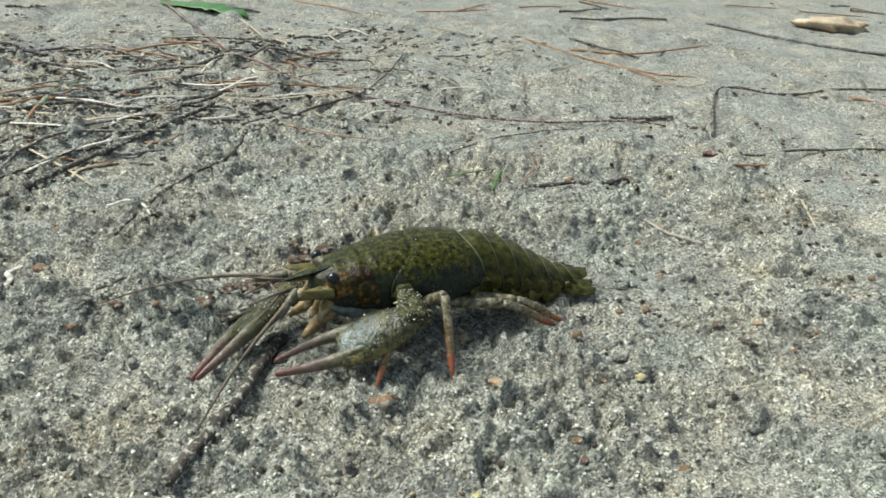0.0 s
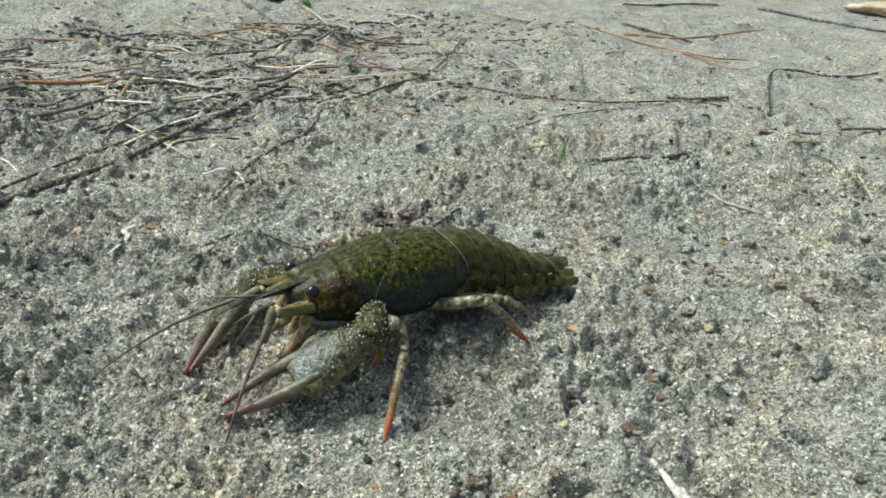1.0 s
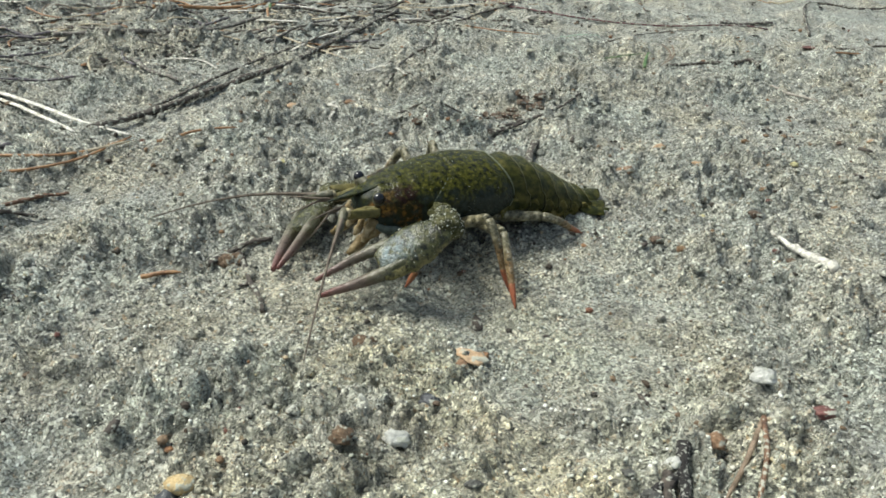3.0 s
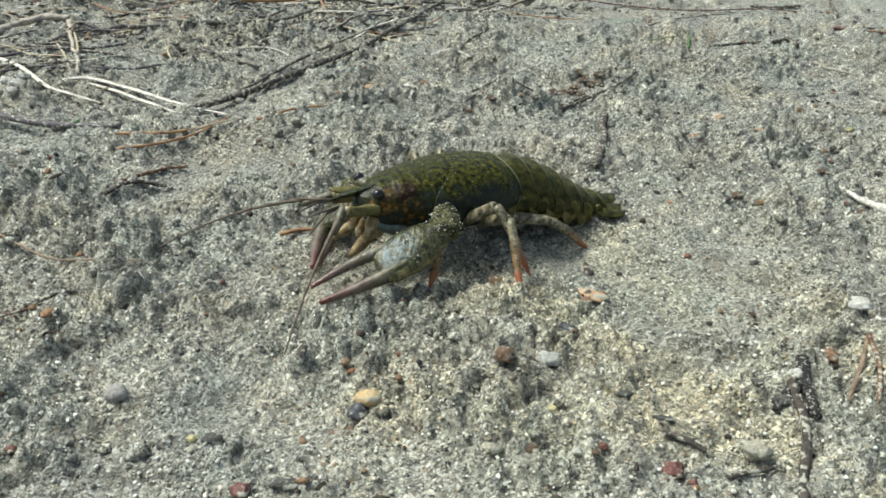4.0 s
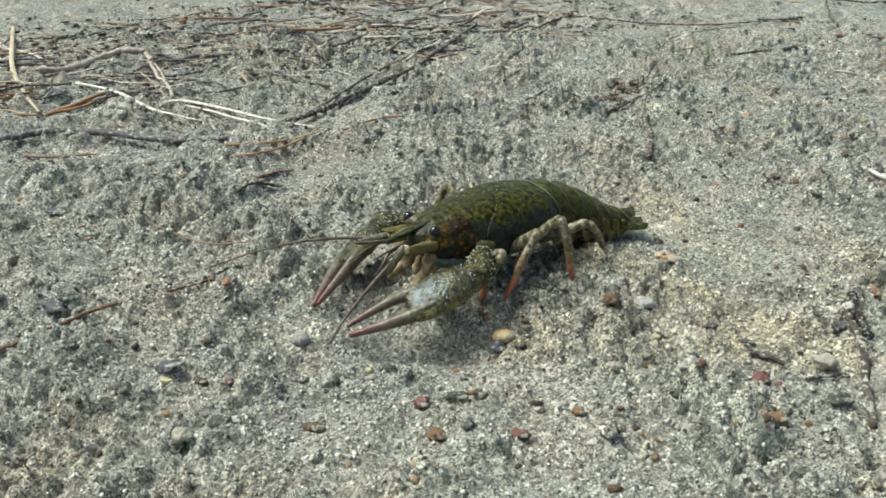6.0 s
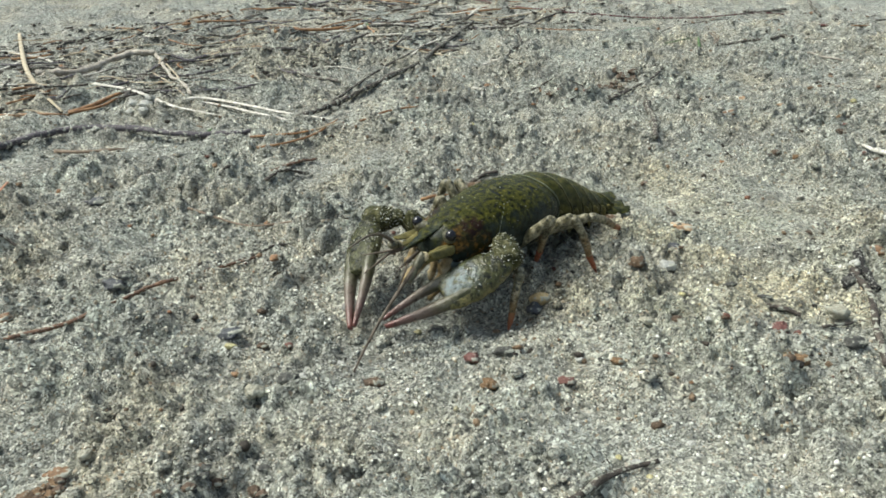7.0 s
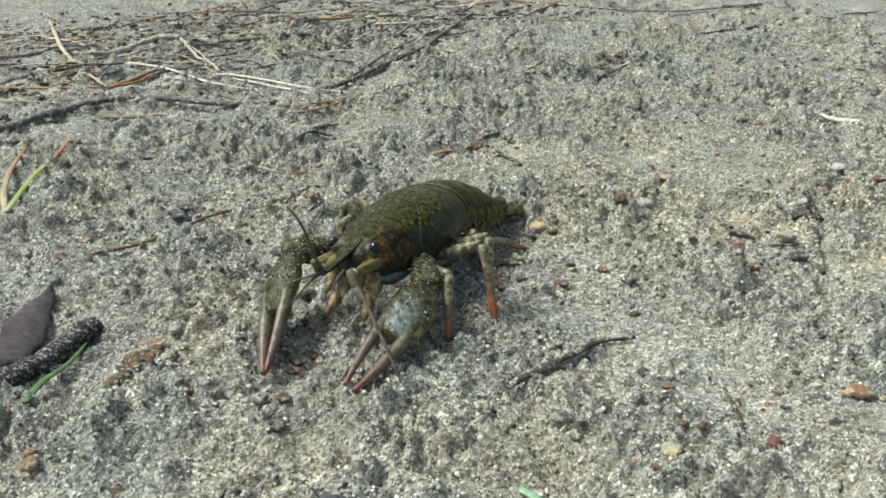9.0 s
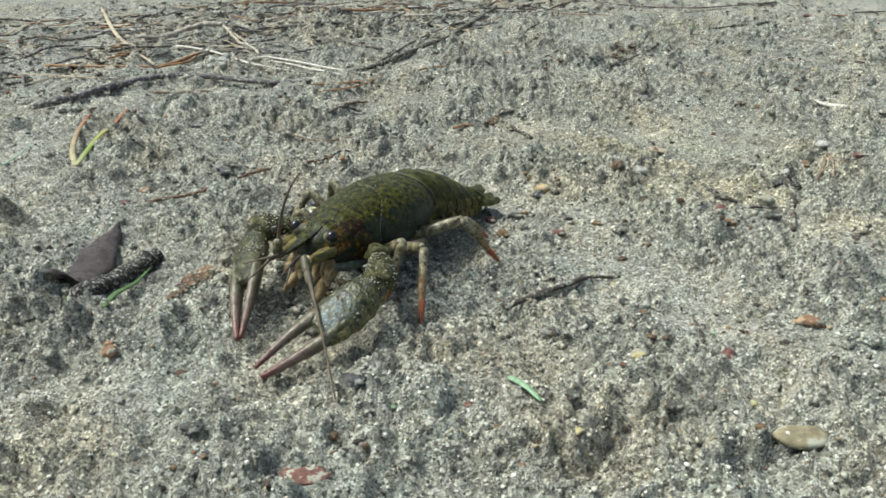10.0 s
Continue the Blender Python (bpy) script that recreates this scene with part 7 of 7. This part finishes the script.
FOOT_3 = [(0, 15.0, 37.8), (0.5, 5.2, 19.6), (1, 36.3, 40.8), (1.5, 12.6, 25.6), (2, 24.5, 26.8), (2.5, 15.1, 36.3), (3, 7.4, 37.1), (3.2, -0.2, 36.4), (4.5, 10.4, 34.9), (5, 36.4, 33.8), (5.5, 30.2, 33.2), (7, 6.0, 12.9), (7.5, 18.3, 33.0), (8, 14.4, 31.0), (8.5, 19.9, 23.3), (9, 19.5, 33.6), (9.5, 1.4, 37.2), (10, 34.9, 35.2)]
FOOT_4 = [(0, -32.1, 21.5), (0.5, -13.8, 27.1), (1, -20.3, 28.5), (1.5, 14.3, 32.7), (2, 4.3, 27.9), (2.5, -7.4, 31.4), (3, 11.3, 45.7), (3.2, 5.6, 44.6), (4.5, 16.3, 42.0), (5, 19.9, 41.3), (5.5, 7.2, 30.9), (7, -6.9, 29.0), (7.5, 6.4, 30.9), (8, -11.8, 28.3), (8.5, -15.7, 30.5), (9, 17.4, 30.7), (9.5, -3.4, 32.0), (10, -14.3, 34.3)]
FOOT_5 = [(0, -37.8, 22.0), (0.5, -31.1, 19.7), (1, -33.1, 18.1), (1.5, -37.8, 20.8), (2, -31.0, 21.7), (2.5, -47.5, 12.4), (3, -37.8, 18.6), (3.2, -31.0, 21.6), (4.5, -37.1, 16.5), (5, 7.7, 37.2), (5.5, -21.9, 16.6), (7, -33.3, 22.0), (7.5, -51.6, 14.0), (8, -30.9, 18.0), (8.5, -33.4, 20.5), (9, -37.7, 21.9), (9.5, -30.9, 19.0), (10, -33.4, 18.4)]
BODY = [
    (0, 4.2, 243.2, 0.7, -0.7, -0.4, 210.7),
    (0.5, -17.4, 215.8, 2.7, 1.0, 1.3, 215.6),
    (1, -24.7, 204.3, 2.6, -0.7, 0.2, 219.4),
    (1.5, -33.9, 177.1, 0.7, 2.2, 0.7, 219.6),
    (2, -39.2, 165.1, -0.4, 0.3, 0.0, 221.9),
    (2.5, -58.5, 138.1, -0.3, -0.3, 1.1, 219.4),
    (3, -67.2, 137.5, -1.7, -5.1, -1.4, 216.1),
    (3.2, -70.8, 133.4, -1.8, -2.6, -0.3, 214.8),
    (4.5, -106.6, 85.6, -1.8, 2.3, -2.5, 213.3),
    (5, -104.0, 85.5, -2.3, -0.9, -3.5, 215.8),
    (5.5, -109.7, 69.5, -1.0, 3.1, -1.6, 218.2),
    (7, -125.9, 39.8, -0.7, 0.4, 0.2, 226.8),
    (7.5, -137.2, 16.4, 1.9, 1.3, 1.6, 236.8),
    (8, -145.5, -1.7, 1.9, 1.9, -0.2, 238.3),
    (8.5, -148.5, -4.6, -0.2, 4.5, -3.1, 238.5),
    (9, -159.7, -25.8, 0.7, 6.7, -1.6, 242.8),
    (9.5, -169.4, -36.9, 0.6, 1.1, -2.0, 239.5),
    (10, -175.5, -55.8, 0.2, 0.7, 0.2, 240.0),
]


def motions():
    body = {t: pose(x * MM, y * MM, z * MM, rx, ry, rz) for t, x, y, z, rx, ry, rz in BODY}
    walk(crayfish, list(body.items()))

    def on_ground(t, x, y, above=0.0):
        """The height, in the crayfish's own space, of the sand under (x, y)."""
        m = body[t]
        p = m @ Vector((x * MM, y * MM, 0))
        return -(p.z - gz(p.x, p.y)) / MM + above

    for side, table in ((1, CLAW_LEFT), (-1, CLAW_RIGHT)):
        upper, wrist, claw, mover, hinge = claws[side]
        walk(mover, [(t, pose(*hinge, 0, 0, -side * angle)) for t, angle in (GAPE_LEFT if side > 0 else GAPE_RIGHT)])
        base = Vector((20, 6, 11.5) if side > 0 else (26, -6, 11.5))
        rows = {0: [], 1: [], 2: []}
        for t, w, tip in table:
            tip = Vector((tip[0], tip[1], max(tip[2], on_ground(t, tip[0], tip[1], 2.4))))
            w = Vector(w)
            w = tip + (w - tip).normalized() * CLAW
            low = on_ground(t, w.x, w.y, 7.0)
            w.z = max(w.z, low)
            # the arm comes nearly straight from under the shell
            root = w + (base - w).normalized() * 0.95 * (ARM + WRIST)
            root.z = max(root.z, 11.0)
            e = joint(root, w, ARM, WRIST, (-0.2, 0, 1))
            rows[0].append((t, aim(root, e)))
            rows[1].append((t, aim(w + (e - w).normalized() * WRIST, w)))
            # the claw leans on its outer edge
            rows[2].append((t, aim(w, tip) @ pose(0, 0, 0, -24 if side > 0 else 28, 0, 0)))
        for ob, r in zip((upper, wrist, claw), rows.values()):
            walk(ob, r)
    for (side, k), (upper, lower) in legs.items():
        up_rows, low_rows = [], []
        hx, hy, hz = HIP[k]
        table = {2: FOOT_2, 3: FOOT_3, 4: FOOT_4, 5: FOOT_5}[k]
        for i, (t, x, y) in enumerate(table):
            if side < 0:
                raised = k < 4 and t in (7, 7.5, 9)
                x, y = FOOT_RIGHT[k][0] + 5 * math.sin(2.3 * i + k * 1.9), -FOOT_RIGHT[k][1] + 2 * math.cos(1.9 * i + k)
            hip = Vector((hx, side * hy, hz))
            reach = Vector((x, y, 0)) - Vector((hip.x, hip.y, 0))
            if reach.length > sum(LEG[k]) * 0.92:
                reach *= sum(LEG[k]) * 0.92 / reach.length
            x, y = hip.x + reach.x, hip.y + reach.y
            foot = Vector((x, y, on_ground(t, x, y, 0.4)))
            knee = joint(hip, foot, *LEG[k], (-0.1, side * 0.7, 0.9))
            if side < 0 and raised:
                knee = Vector(RAISED_KNEE[k])
                foot = knee + Vector((5, -5, -23))
            up_rows.append((t, aim(hip, knee)))
            low_rows.append((t, aim(knee, foot)))
        walk(upper, up_rows)
        walk(lower, low_rows)
    for side, table in ((1, ANTENNA_LEFT), (-1, ANTENNA_RIGHT)):
        walk(antennae[side], [(t, aim((50.5, side * 5.5, 20.4), tip)) for t, tip in table])


GAPE_LEFT = [(0, 5), (0.5, 4), (1, 3), (2, 5), (2.5, 7), (3.2, 7), (4.5, 9), (5, 8), (5.5, 5), (7, 1), (7.5, 3), (8, 1), (8.5, 4), (9, 2), (9.5, 0), (10, 3)]
GAPE_RIGHT = [(0, 0), (2, -2), (4.5, 0), (7, -2), (7.5, 1), (8.5, -3), (10, -2)]
FOOT_RIGHT = {2: (33, 26), 3: (18, 32), 4: (-4, 33), 5: (-30, 22)}
RAISED_KNEE = {2: (22, -15, 24.5), 3: (14, -20, 27)}
motions()
